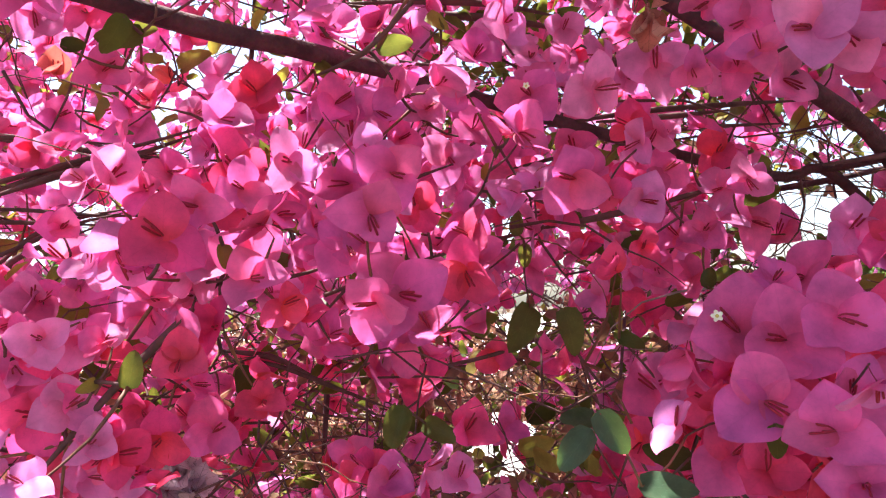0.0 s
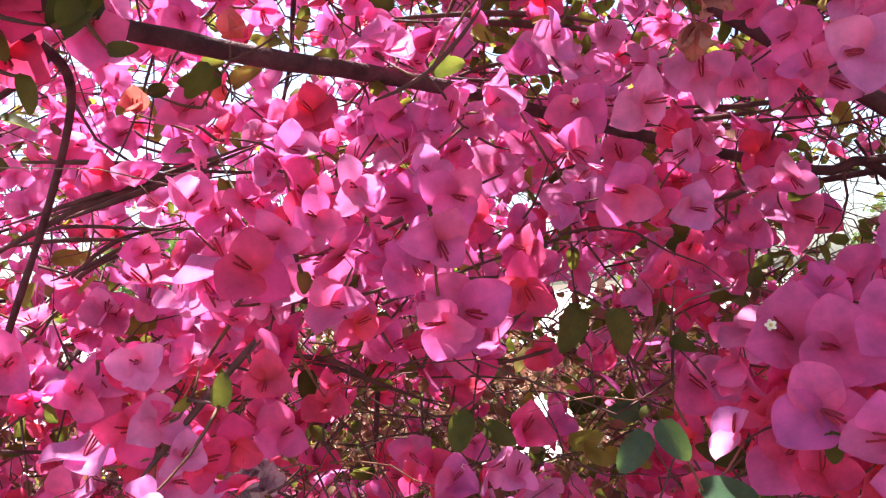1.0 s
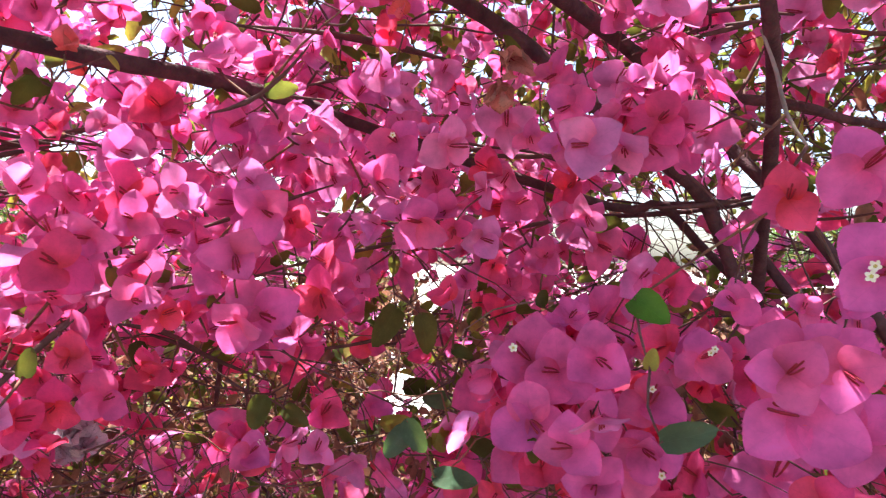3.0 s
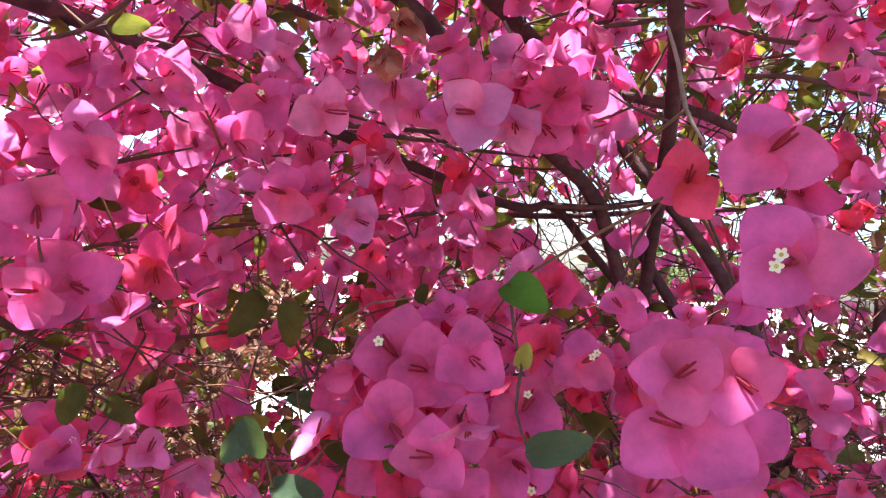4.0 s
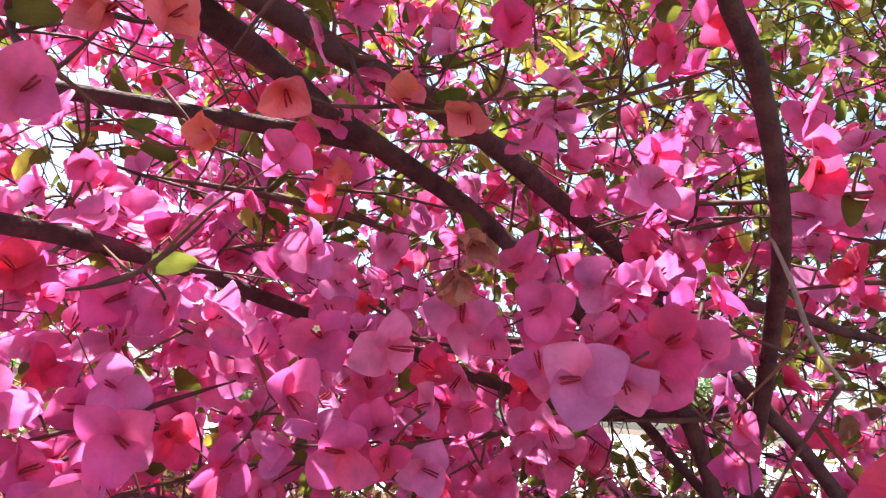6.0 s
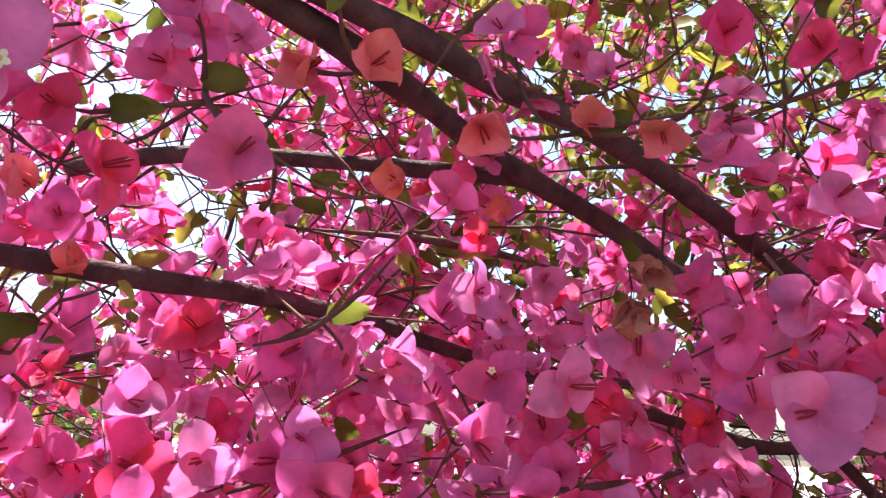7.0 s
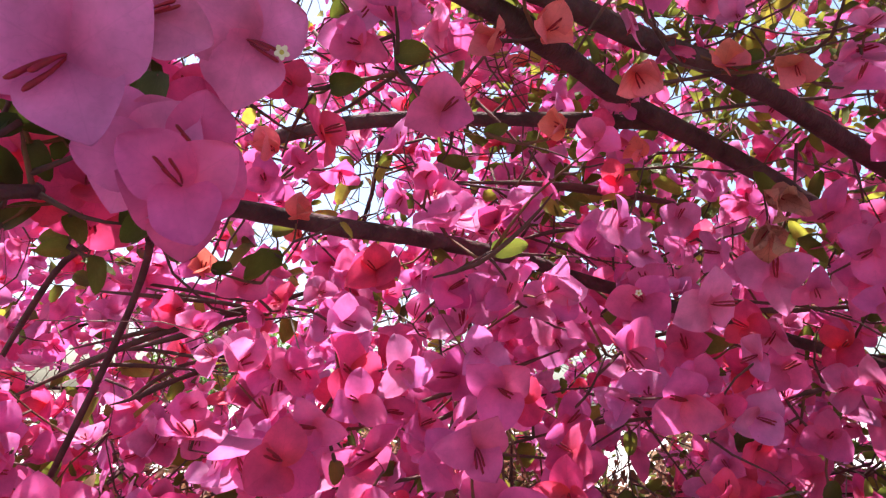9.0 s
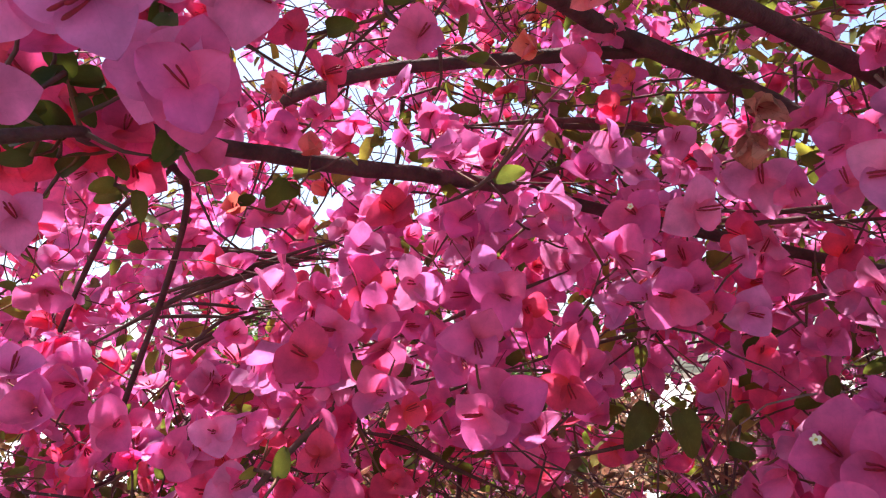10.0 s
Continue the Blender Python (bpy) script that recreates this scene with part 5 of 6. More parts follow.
blossom(held, "pink", 0.283, 0.353, 1.486, 15, 278, tilt=0.75)
blossom(held, "pink", 0.322, 0.352, 1.480, 20, 283, tilt=0.75)
blossom(held, "rose", 0.252, 0.365, 1.492, 21, 44, tilt=0.75)
blossom(held, "violet", 0.330, 0.364, 1.478, 14, 222, tilt=0.75)
blossom(held, "rose", 0.337, 0.401, 1.461, 20, 137, tilt=0.75)
blossom(held, "pink", 0.347, 0.380, 1.487, 22, 69, tilt=0.75)
blossom(held, "rose", 0.328, 0.365, 1.468, 14, 334, tilt=0.75)
held = spray("lilac-pink papery bougainvillea blossoms on thin twigs", 0.157, 0.865, 1.374)
blossom(held, "violet", 0.194, 0.838, 1.385, 23, 90)
leaf(held, "dark", 0.120, 0.891, 1.363, 40, 10)
held = spray("lilac-pink papery bougainvillea blossoms, green leaves on thin twigs", -0.250, 0.361, 1.482)
blossom(held, "violet", -0.200, 0.345, 1.496, 17, 45)
blossom(held, "violet", -0.202, 0.370, 1.458, 18, 90)
blossom(held, "violet", -0.190, 0.371, 1.439, 16, 330)
blossom(held, "violet", -0.177, 0.292, 1.437, 14, 90, lift=1.2)
leaf(held, "green", -0.154, 0.342, 1.479, 18, 80)
leaf(held, "yellow", -0.179, 0.347, 1.471, 11, 200)
blossom(held, "pink", -0.333, 0.347, 1.511, 25, 90)
blossom(held, "pink", -0.328, 0.376, 1.526, 23, 60)
blossom(held, "pink", -0.292, 0.373, 1.497, 22, 90)
blossom(held, "violet", -0.355, 0.347, 1.535, 22, 90, lift=1.2)
blossom(held, "pink", -0.213, 0.378, 1.492, 17, 90)
blossom(held, "pink", -0.331, 0.393, 1.481, 22, 90)
blossom(held, "violet", -0.245, 0.368, 1.443, 24, 60, tilt=0.08, lift=1.2)
blossom(held, "violet", -0.299, 0.407, 1.476, 24, 150, tilt=0.08, lift=1.2)
blossom(held, "pink", -0.269, 0.406, 1.475, 22, 189, tilt=0.75)
blossom(held, "rose", -0.220, 0.375, 1.456, 24, 42, tilt=0.75)
blossom(held, "violet", -0.198, 0.379, 1.496, 23, 155, tilt=0.75)
blossom(held, "pink", -0.182, 0.371, 1.492, 18, 249, tilt=0.75)
blossom(held, "pink", -0.240, 0.387, 1.497, 15, 327, tilt=0.75)
blossom(held, "rose", -0.264, 0.456, 1.425, 21, 144, tilt=0.75)
blossom(held, "rose", -0.200, 0.403, 1.484, 20, 77, tilt=0.75)
blossom(held, "rose", -0.209, 0.440, 1.421, 22, 22, tilt=0.75)
blossom(held, "rose", -0.227, 0.412, 1.389, 16, 354, tilt=0.75)
blossom(held, "rose", -0.216, 0.441, 1.420, 15, 327, tilt=0.75)
blossom(held, "rose", -0.205, 0.417, 1.441, 14, 205, tilt=0.75)
blossom(held, "rose", -0.183, 0.441, 1.400, 17, 333, tilt=0.75)
blossom(held, "violet", -0.415, 0.408, 1.538, 23, 248, tilt=0.75)
blossom(held, "violet", -0.360, 0.370, 1.533, 19, 27, tilt=0.75)
blossom(held, "rose", -0.397, 0.424, 1.527, 17, 280, tilt=0.75)
blossom(held, "pink", -0.360, 0.381, 1.506, 19, 145, tilt=0.75)
blossom(held, "pink", -0.351, 0.395, 1.538, 23, 316, tilt=0.75)
blossom(held, "pink", -0.410, 0.451, 1.521, 18, 36, tilt=0.75)
blossom(held, "violet", -0.362, 0.413, 1.538, 19, 251, tilt=0.75)
blossom(held, "pink", -0.372, 0.427, 1.511, 22, 70, tilt=0.75)
blossom(held, "rose", -0.336, 0.403, 1.451, 18, 247, tilt=0.75)
blossom(held, "violet", -0.307, 0.420, 1.489, 14, 135, tilt=0.75)
blossom(held, "rose", -0.293, 0.393, 1.474, 15, 204, tilt=0.75)
blossom(held, "pink", -0.310, 0.419, 1.490, 22, 285, tilt=0.75)
blossom(held, "pink", -0.434, 0.422, 1.554, 14, 137, tilt=0.75)
blossom(held, "pink", -0.399, 0.383, 1.545, 15, 83, tilt=0.75)
blossom(held, "pink", -0.421, 0.388, 1.545, 14, 182, tilt=0.75)
blossom(held, "violet", -0.454, 0.394, 1.529, 14, 357, tilt=0.75)
blossom(held, "pink", -0.218, 0.409, 1.444, 19, 358, tilt=0.75)
blossom(held, "rose", -0.250, 0.430, 1.491, 19, 32, tilt=0.75)
blossom(held, "rose", -0.400, 0.439, 1.428, 19, 281, tilt=0.75)
blossom(held, "rose", -0.418, 0.471, 1.469, 14, 48, tilt=0.75)
blossom(held, "pink", -0.378, 0.470, 1.498, 19, 128, tilt=0.75)
blossom(held, "rose", -0.376, 0.446, 1.455, 17, 136, tilt=0.75)
held = spray("lilac-pink papery bougainvillea blossoms on thin twigs", 0.100, 0.311, 1.752)
blossom(held, "orange", 0.038, 0.259, 1.709, 14, 80)
blossom(held, "orange", 0.084, 0.295, 1.729, 14, 80)
blossom(held, "orange", 0.111, 0.282, 1.722, 14, 230)
blossom(held, "rose", 0.113, 0.228, 1.731, 14, 80)
blossom(held, "violet", 0.173, 0.346, 1.775, 14, 70)
blossom(held, "pink", 0.149, 0.308, 1.726, 14, 90)
leaf(held, "green", 0.122, 0.382, 1.776, 20, 30)
blossom(held, "violet", 0.046, 0.313, 1.763, 14, 250)
blossom(held, "violet", 0.049, 0.304, 1.778, 14, 90)
blossom(held, "violet", 0.119, 0.389, 1.811, 15, 250)
blossom(held, "violet", 0.178, 0.367, 1.767, 16, 160, tilt=0.75)
blossom(held, "pink", 0.225, 0.411, 1.763, 15, 313, tilt=0.75)
blossom(held, "violet", 0.187, 0.392, 1.785, 23, 23, tilt=0.75)
blossom(held, "pink", 0.194, 0.383, 1.747, 17, 1, tilt=0.75)
blossom(held, "pink", 0.063, 0.361, 1.814, 21, 294, tilt=0.75)
blossom(held, "pink", 0.073, 0.350, 1.768, 18, 265, tilt=0.75)
blossom(held, "rose", 0.132, 0.451, 1.889, 15, 263, tilt=0.75)
blossom(held, "pink", 0.104, 0.426, 1.811, 15, 285, tilt=0.75)
held = spray("rose-red papery bougainvillea blossoms, green leaves on thin twigs", -0.079, 0.883, 1.392)
blossom(held, "rose", -0.042, 0.829, 1.434, 26, 90)
blossom(held, "rose", -0.133, 0.787, 1.442, 21, 90)
blossom(held, "rose", -0.161, 0.996, 1.378, 26, 90)
leaf(held, "green", -0.080, 0.853, 1.416, 38, 250)
leaf(held, "green", -0.027, 0.912, 1.401, 37, 30)
leaf(held, "green", -0.033, 0.761, 1.384, 30, 80)
leaf(held, "green", -0.078, 1.043, 1.286, 50, 270)
held = spray("bright pink papery bougainvillea blossoms on thin twigs", -0.000, 0.398, 1.552)
blossom(held, "pink", -0.025, 0.376, 1.577, 23, 270, fine=True)
blossom(held, "pink", -0.078, 0.478, 1.552, 26, 150)
blossom(held, "pink", -0.041, 0.377, 1.538, 23, 60, fine=True)
blossom(held, "pink", 0.050, 0.399, 1.601, 23, 60)
blossom(held, "pink", 0.084, 0.410, 1.574, 24, 100)
blossom(held, "rose", 0.017, 0.397, 1.542, 19, 80)
blossom(held, "pink", -0.022, 0.360, 1.509, 28, 250, fine=True, tilt=0.08)
blossom(held, "rose", 0.014, 0.391, 1.521, 21, 330)
blossom(held, "violet", -0.039, 0.419, 1.598, 18, 95, tilt=0.75)
blossom(held, "pink", -0.058, 0.451, 1.586, 23, 321, tilt=0.75)
blossom(held, "rose", -0.016, 0.469, 1.572, 20, 81, tilt=0.75)
blossom(held, "violet", -0.031, 0.414, 1.569, 17, 186, tilt=0.75)
blossom(held, "pink", -0.102, 0.540, 1.547, 21, 291, tilt=0.75)
blossom(held, "pink", -0.096, 0.559, 1.544, 18, 335, tilt=0.75)
blossom(held, "pink", -0.075, 0.531, 1.507, 17, 53, tilt=0.75)
blossom(held, "violet", -0.052, 0.429, 1.554, 18, 325, tilt=0.75)
blossom(held, "violet", -0.071, 0.433, 1.536, 19, 139, tilt=0.75)
blossom(held, "rose", -0.089, 0.443, 1.499, 18, 156, tilt=0.75)
blossom(held, "pink", -0.057, 0.459, 1.519, 16, 162, tilt=0.75)
blossom(held, "pink", 0.016, 0.420, 1.634, 18, 191, tilt=0.75)
blossom(held, "violet", 0.068, 0.477, 1.619, 16, 264, tilt=0.75)
blossom(held, "pink", 0.045, 0.432, 1.608, 21, 173, tilt=0.75)
blossom(held, "violet", 0.052, 0.442, 1.572, 19, 150, tilt=0.75)
blossom(held, "pink", 0.107, 0.468, 1.586, 21, 192, tilt=0.75)
blossom(held, "violet", 0.134, 0.451, 1.565, 19, 64, tilt=0.75)
blossom(held, "pink", 0.103, 0.500, 1.611, 21, 238, tilt=0.75)
blossom(held, "violet", 0.071, 0.472, 1.577, 23, 83, tilt=0.75)
blossom(held, "pink", 0.016, 0.457, 1.557, 21, 88, tilt=0.75)
blossom(held, "pink", 0.023, 0.418, 1.531, 18, 257, tilt=0.75)
blossom(held, "pink", -0.076, 0.458, 1.487, 23, 252, tilt=0.75)
blossom(held, "pink", -0.009, 0.428, 1.489, 20, 266, tilt=0.75)
blossom(held, "pink", 0.011, 0.468, 1.511, 23, 180, tilt=0.75)
blossom(held, "pink", 0.026, 0.482, 1.506, 17, 103, tilt=0.75)
held = spray("rose-red papery bougainvillea blossoms, green leaves on thin twigs", -0.264, 0.282, 1.669)
blossom(held, "rose", -0.299, 0.369, 1.698, 19, 200)
blossom(held, "violet", -0.302, 0.286, 1.625, 23, 30, fine=True)
leaf(held, "green", -0.298, 0.376, 1.675, 23, 60)
leaf(held, "green", -0.347, 0.418, 1.675, 22, 200)
leaf(held, "green", -0.305, 0.413, 1.652, 23, 330)
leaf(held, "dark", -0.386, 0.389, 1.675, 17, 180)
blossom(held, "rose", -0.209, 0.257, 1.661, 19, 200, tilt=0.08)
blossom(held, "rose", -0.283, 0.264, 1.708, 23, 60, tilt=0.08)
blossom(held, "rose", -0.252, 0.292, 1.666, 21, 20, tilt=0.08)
# Dark leaves and rose blossoms here also stand for the cluster's deep shade.
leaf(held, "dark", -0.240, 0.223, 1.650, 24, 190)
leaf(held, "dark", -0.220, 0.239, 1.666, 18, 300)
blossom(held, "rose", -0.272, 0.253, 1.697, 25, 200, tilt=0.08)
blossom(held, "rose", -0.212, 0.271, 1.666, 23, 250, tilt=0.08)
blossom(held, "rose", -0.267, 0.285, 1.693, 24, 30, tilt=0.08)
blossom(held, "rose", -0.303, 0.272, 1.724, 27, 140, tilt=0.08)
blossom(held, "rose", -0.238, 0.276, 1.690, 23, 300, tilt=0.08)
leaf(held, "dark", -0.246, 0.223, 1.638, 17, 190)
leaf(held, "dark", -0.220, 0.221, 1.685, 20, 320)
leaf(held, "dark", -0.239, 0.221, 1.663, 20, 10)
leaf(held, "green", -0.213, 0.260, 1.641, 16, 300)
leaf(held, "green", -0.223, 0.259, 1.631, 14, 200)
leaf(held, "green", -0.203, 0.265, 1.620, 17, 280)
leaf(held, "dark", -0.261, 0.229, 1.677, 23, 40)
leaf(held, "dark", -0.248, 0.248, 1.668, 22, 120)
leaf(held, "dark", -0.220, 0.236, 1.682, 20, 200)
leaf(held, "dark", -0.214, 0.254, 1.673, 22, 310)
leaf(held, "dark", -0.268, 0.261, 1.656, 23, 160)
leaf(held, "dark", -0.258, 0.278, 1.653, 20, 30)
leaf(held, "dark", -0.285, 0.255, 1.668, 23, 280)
blossom(held, "rose", -0.298, 0.278, 1.695, 27, 300, tilt=0.08)
blossom(held, "rose", -0.268, 0.302, 1.680, 27, 130, tilt=0.08)
blossom(held, "rose", -0.302, 0.311, 1.675, 26, 240, tilt=0.08)
blossom(held, "rose", -0.324, 0.293, 1.661, 27, 60, tilt=0.08)
blossom(held, "rose", -0.252, 0.323, 1.664, 25, 200, tilt=0.08)
blossom(held, "pink", -0.362, 0.412, 1.695, 19, 2, tilt=0.75)
blossom(held, "pink", -0.389, 0.429, 1.720, 21, 275, tilt=0.75)
blossom(held, "pink", -0.353, 0.350, 1.662, 15, 274, tilt=0.75)
blossom(held, "pink", -0.348, 0.315, 1.626, 17, 239, tilt=0.75)
blossom(held, "pink", -0.313, 0.312, 1.627, 20, 271, tilt=0.75)
blossom(held, "pink", -0.330, 0.343, 1.590, 22, 326, tilt=0.75)
held = spray("bright pink papery bougainvillea blossoms on thin twigs", 0.227, 0.360, 1.649)
blossom(held, "pink", 0.191, 0.404, 1.664, 20, 270)
blossom(held, "violet", 0.173, 0.302, 1.618, 22, 270, fine=True, tilt=0.08)
blossom(held, "pink", 0.226, 0.341, 1.626, 25, 90, fine=True, tilt=0.08)
blossom(held, "rose", 0.212, 0.344, 1.649, 21, 250)
blossom(held, "rose", 0.227, 0.328, 1.640, 21, 300)
blossom(held, "pink", 0.245, 0.332, 1.639, 20, 30)
blossom(held, "pink", 0.256, 0.400, 1.682, 23, 60)
blossom(held, "violet", 0.219, 0.387, 1.677, 20, 120)
blossom(held, "violet", 0.295, 0.397, 1.648, 22, 340)
blossom(held, "violet", 0.214, 0.476, 1.699, 15, 244, tilt=0.75)
blossom(held, "pink", 0.195, 0.460, 1.702, 21, 196, tilt=0.75)
blossom(held, "pink", 0.209, 0.457, 1.654, 23, 259, tilt=0.75)
blossom(held, "pink", 0.167, 0.429, 1.645, 15, 206, tilt=0.75)
blossom(held, "pink", 0.168, 0.340, 1.623, 15, 166, tilt=0.75)
blossom(held, "violet", 0.202, 0.321, 1.621, 20, 265, tilt=0.75)
blossom(held, "pink", 0.193, 0.327, 1.637, 17, 207, tilt=0.75)
blossom(held, "pink", 0.225, 0.378, 1.645, 16, 133, tilt=0.75)
blossom(held, "pink", 0.293, 0.438, 1.640, 19, 176, tilt=0.75)
blossom(held, "violet", 0.231, 0.389, 1.668, 20, 355, tilt=0.75)
blossom(held, "violet", 0.230, 0.380, 1.676, 15, 317, tilt=0.75)
blossom(held, "violet", 0.245, 0.381, 1.682, 23, 182, tilt=0.75)
blossom(held, "pink", 0.263, 0.365, 1.670, 17, 358, tilt=0.75)
blossom(held, "violet", 0.262, 0.406, 1.654, 22, 111, tilt=0.75)
blossom(held, "pink", 0.268, 0.388, 1.639, 24, 281, tilt=0.75)
blossom(held, "violet", 0.285, 0.363, 1.619, 16, 293, tilt=0.75)
blossom(held, "pink", 0.297, 0.420, 1.677, 19, 95, tilt=0.75)
blossom(held, "pink", 0.287, 0.376, 1.673, 22, 32, tilt=0.75)
blossom(held, "pink", 0.291, 0.367, 1.605, 16, 94, tilt=0.75)
blossom(held, "pink", 0.301, 0.441, 1.712, 24, 329, tilt=0.75)
blossom(held, "pink", 0.256, 0.423, 1.687, 18, 302, tilt=0.75)
blossom(held, "pink", 0.280, 0.477, 1.691, 16, 87, tilt=0.75)
blossom(held, "rose", 0.282, 0.464, 1.720, 22, 330, tilt=0.75)
blossom(held, "pink", 0.265, 0.445, 1.671, 24, 122, tilt=0.75)
blossom(held, "rose", 0.244, 0.408, 1.663, 23, 304, tilt=0.75)
blossom(held, "pink", 0.376, 0.485, 1.659, 14, 105, tilt=0.75)
blossom(held, "rose", 0.318, 0.427, 1.661, 23, 190, tilt=0.75)
held = spray("lilac-pink papery bougainvillea blossoms, green leaves on thin twigs", 0.228, 0.568, 1.593)
blossom(held, "violet", 0.233, 0.513, 1.668, 22, 90)
blossom(held, "violet", 0.275, 0.527, 1.666, 29, 330)
blossom(held, "rose", 0.243, 0.584, 1.622, 22, 90)
blossom(held, "pink", 0.181, 0.540, 1.600, 22, 90)
blossom(held, "violet", 0.252, 0.552, 1.593, 22, 90)
blossom(held, "pink", 0.295, 0.646, 1.568, 33, 270)
blossom(held, "pink", 0.204, 0.586, 1.552, 23, 90)
leaf(held, "green", 0.207, 0.533, 1.514, 17, 80)
leaf(held, "dark", 0.170, 0.587, 1.545, 27, 20)
blossom(held, "violet", 0.240, 0.573, 1.589, 22, 270)
blossom(held, "violet", 0.262, 0.573, 1.598, 16, 60)
blossom(held, "rose", 0.170, 0.601, 1.603, 21, 20)
blossom(held, "violet", 0.238, 0.541, 1.687, 14, 193, tilt=0.75)
blossom(held, "pink", 0.218, 0.554, 1.638, 19, 279, tilt=0.75)
blossom(held, "rose", 0.347, 0.616, 1.692, 19, 282, tilt=0.75)
blossom(held, "pink", 0.280, 0.567, 1.707, 20, 167, tilt=0.75)
blossom(held, "violet", 0.318, 0.547, 1.688, 15, 352, tilt=0.75)
blossom(held, "pink", 0.276, 0.670, 1.643, 24, 141, tilt=0.75)
blossom(held, "pink", 0.291, 0.661, 1.643, 18, 218, tilt=0.75)
blossom(held, "pink", 0.190, 0.564, 1.580, 20, 19, tilt=0.75)
blossom(held, "violet", 0.203, 0.617, 1.575, 22, 63, tilt=0.75)
blossom(held, "pink", 0.288, 0.746, 1.561, 16, 303, tilt=0.75)
blossom(held, "pink", 0.292, 0.689, 1.558, 17, 199, tilt=0.75)
blossom(held, "pink", 0.189, 0.607, 1.529, 19, 57, tilt=0.75)
blossom(held, "pink", 0.192, 0.621, 1.580, 21, 276, tilt=0.75)
blossom(held, "violet", 0.211, 0.705, 1.620, 18, 74, tilt=0.75)
blossom(held, "violet", 0.186, 0.626, 1.623, 18, 10, tilt=0.75)
held = spray("lilac-pink papery bougainvillea blossoms on thin twigs", -0.079, 0.512, 1.719)
blossom(held, "rose", -0.127, 0.507, 1.672, 25, 80)
blossom(held, "violet", -0.016, 0.594, 1.746, 23, 60)
leaf(held, "green", -0.073, 0.480, 1.674, 19, 300)
blossom(held, "pink", 0.014, 0.534, 1.823, 17, 60)
blossom(held, "rose", -0.128, 0.492, 1.665, 26, 90)
blossom(held, "pink", -0.139, 0.481, 1.779, 16, 60)
blossom(held, "violet", -0.067, 0.487, 1.706, 27, 300, tilt=0.08, lift=1.2)
blossom(held, "violet", -0.095, 0.528, 1.702, 23, 90, tilt=0.08, lift=1.2)
blossom(held, "violet", -0.079, 0.505, 1.701, 24, 250, tilt=0.08, lift=1.2)
blossom(held, "violet", -0.087, 0.531, 1.669, 22, 235, tilt=0.75)
blossom(held, "pink", -0.162, 0.553, 1.672, 23, 107, tilt=0.75)
blossom(held, "violet", -0.173, 0.553, 1.668, 15, 148, tilt=0.75)
blossom(held, "violet", -0.034, 0.624, 1.759, 18, 265, tilt=0.75)
blossom(held, "pink", -0.014, 0.634, 1.717, 22, 263, tilt=0.75)
blossom(held, "pink", -0.142, 0.543, 1.679, 15, 173, tilt=0.75)
blossom(held, "violet", -0.114, 0.582, 1.674, 15, 50, tilt=0.75)
held = spray("rose-red papery bougainvillea blossoms, green leaves on thin twigs", 0.084, 0.604, 1.532)
blossom(held, "rose", 0.092, 0.639, 1.614, 24, 0)
blossom(held, "rose", 0.048, 0.657, 1.454, 21, 90)
blossom(held, "pink", 0.095, 0.635, 1.456, 18, 90)
blossom(held, "rose", 0.101, 0.679, 1.555, 22, 90)
leaf(held, "green", 0.064, 0.566, 1.482, 45, 230)
leaf(held, "green", 0.100, 0.548, 1.476, 37, 280)
leaf(held, "green", 0.140, 0.639, 1.504, 26, 90)
leaf(held, "green", 0.063, 0.544, 1.565, 18, 90)
leaf(held, "green", 0.069, 0.561, 1.539, 20, 270)
blossom(held, "violet", 0.068, 0.569, 1.596, 24, 80, tilt=0.08, lift=1.2)
blossom(held, "violet", 0.086, 0.604, 1.611, 23, 80, tilt=0.08, lift=1.2)
blossom(held, "violet", 0.098, 0.711, 1.646, 17, 48, tilt=0.75)
held = spray("bright pink papery bougainvillea blossoms on thin twigs", 0.452, 0.362, 1.706)
blossom(held, "violet", 0.447, 0.358, 1.739, 20, 90)
blossom(held, "pink", 0.434, 0.354, 1.717, 19, 200)
blossom(held, "pink", 0.458, 0.359, 1.691, 19, 300)
blossom(held, "rose", 0.457, 0.336, 1.734, 15, 90)
blossom(held, "rose", 0.396, 0.396, 1.706, 19, 60)
blossom(held, "violet", 0.521, 0.366, 1.649, 29, 200)
blossom(held, "pink", 0.479, 0.385, 1.787, 16, 276, tilt=0.75)
blossom(held, "pink", 0.502, 0.401, 1.740, 16, 351, tilt=0.75)
blossom(held, "pink", 0.535, 0.402, 1.729, 23, 83, tilt=0.75)
blossom(held, "pink", 0.490, 0.384, 1.743, 15, 249, tilt=0.75)
blossom(held, "pink", 0.510, 0.414, 1.716, 23, 72, tilt=0.75)
blossom(held, "violet", 0.507, 0.396, 1.712, 22, 112, tilt=0.75)
blossom(held, "violet", 0.432, 0.470, 1.721, 23, 2, tilt=0.75)
blossom(held, "violet", 0.553, 0.387, 1.644, 15, 31, tilt=0.75)
blossom(held, "rose", 0.576, 0.422, 1.678, 16, 308, tilt=0.75)
blossom(held, "pink", 0.596, 0.419, 1.675, 22, 310, tilt=0.75)
blossom(held, "pink", 0.608, 0.412, 1.700, 17, 282, tilt=0.75)
held = spray("lilac-pink papery bougainvillea blossoms, green leaves, cream florets on thin twigs", -0.145, 0.189, 1.654)
blossom(held, "violet", -0.117, 0.214, 1.706, 28, 30, 1, fine=True, tilt=0.08, tubes=0)
blossom(held, "violet", -0.123, 0.126, 1.653, 28, 285, fine=True, tilt=0.08)
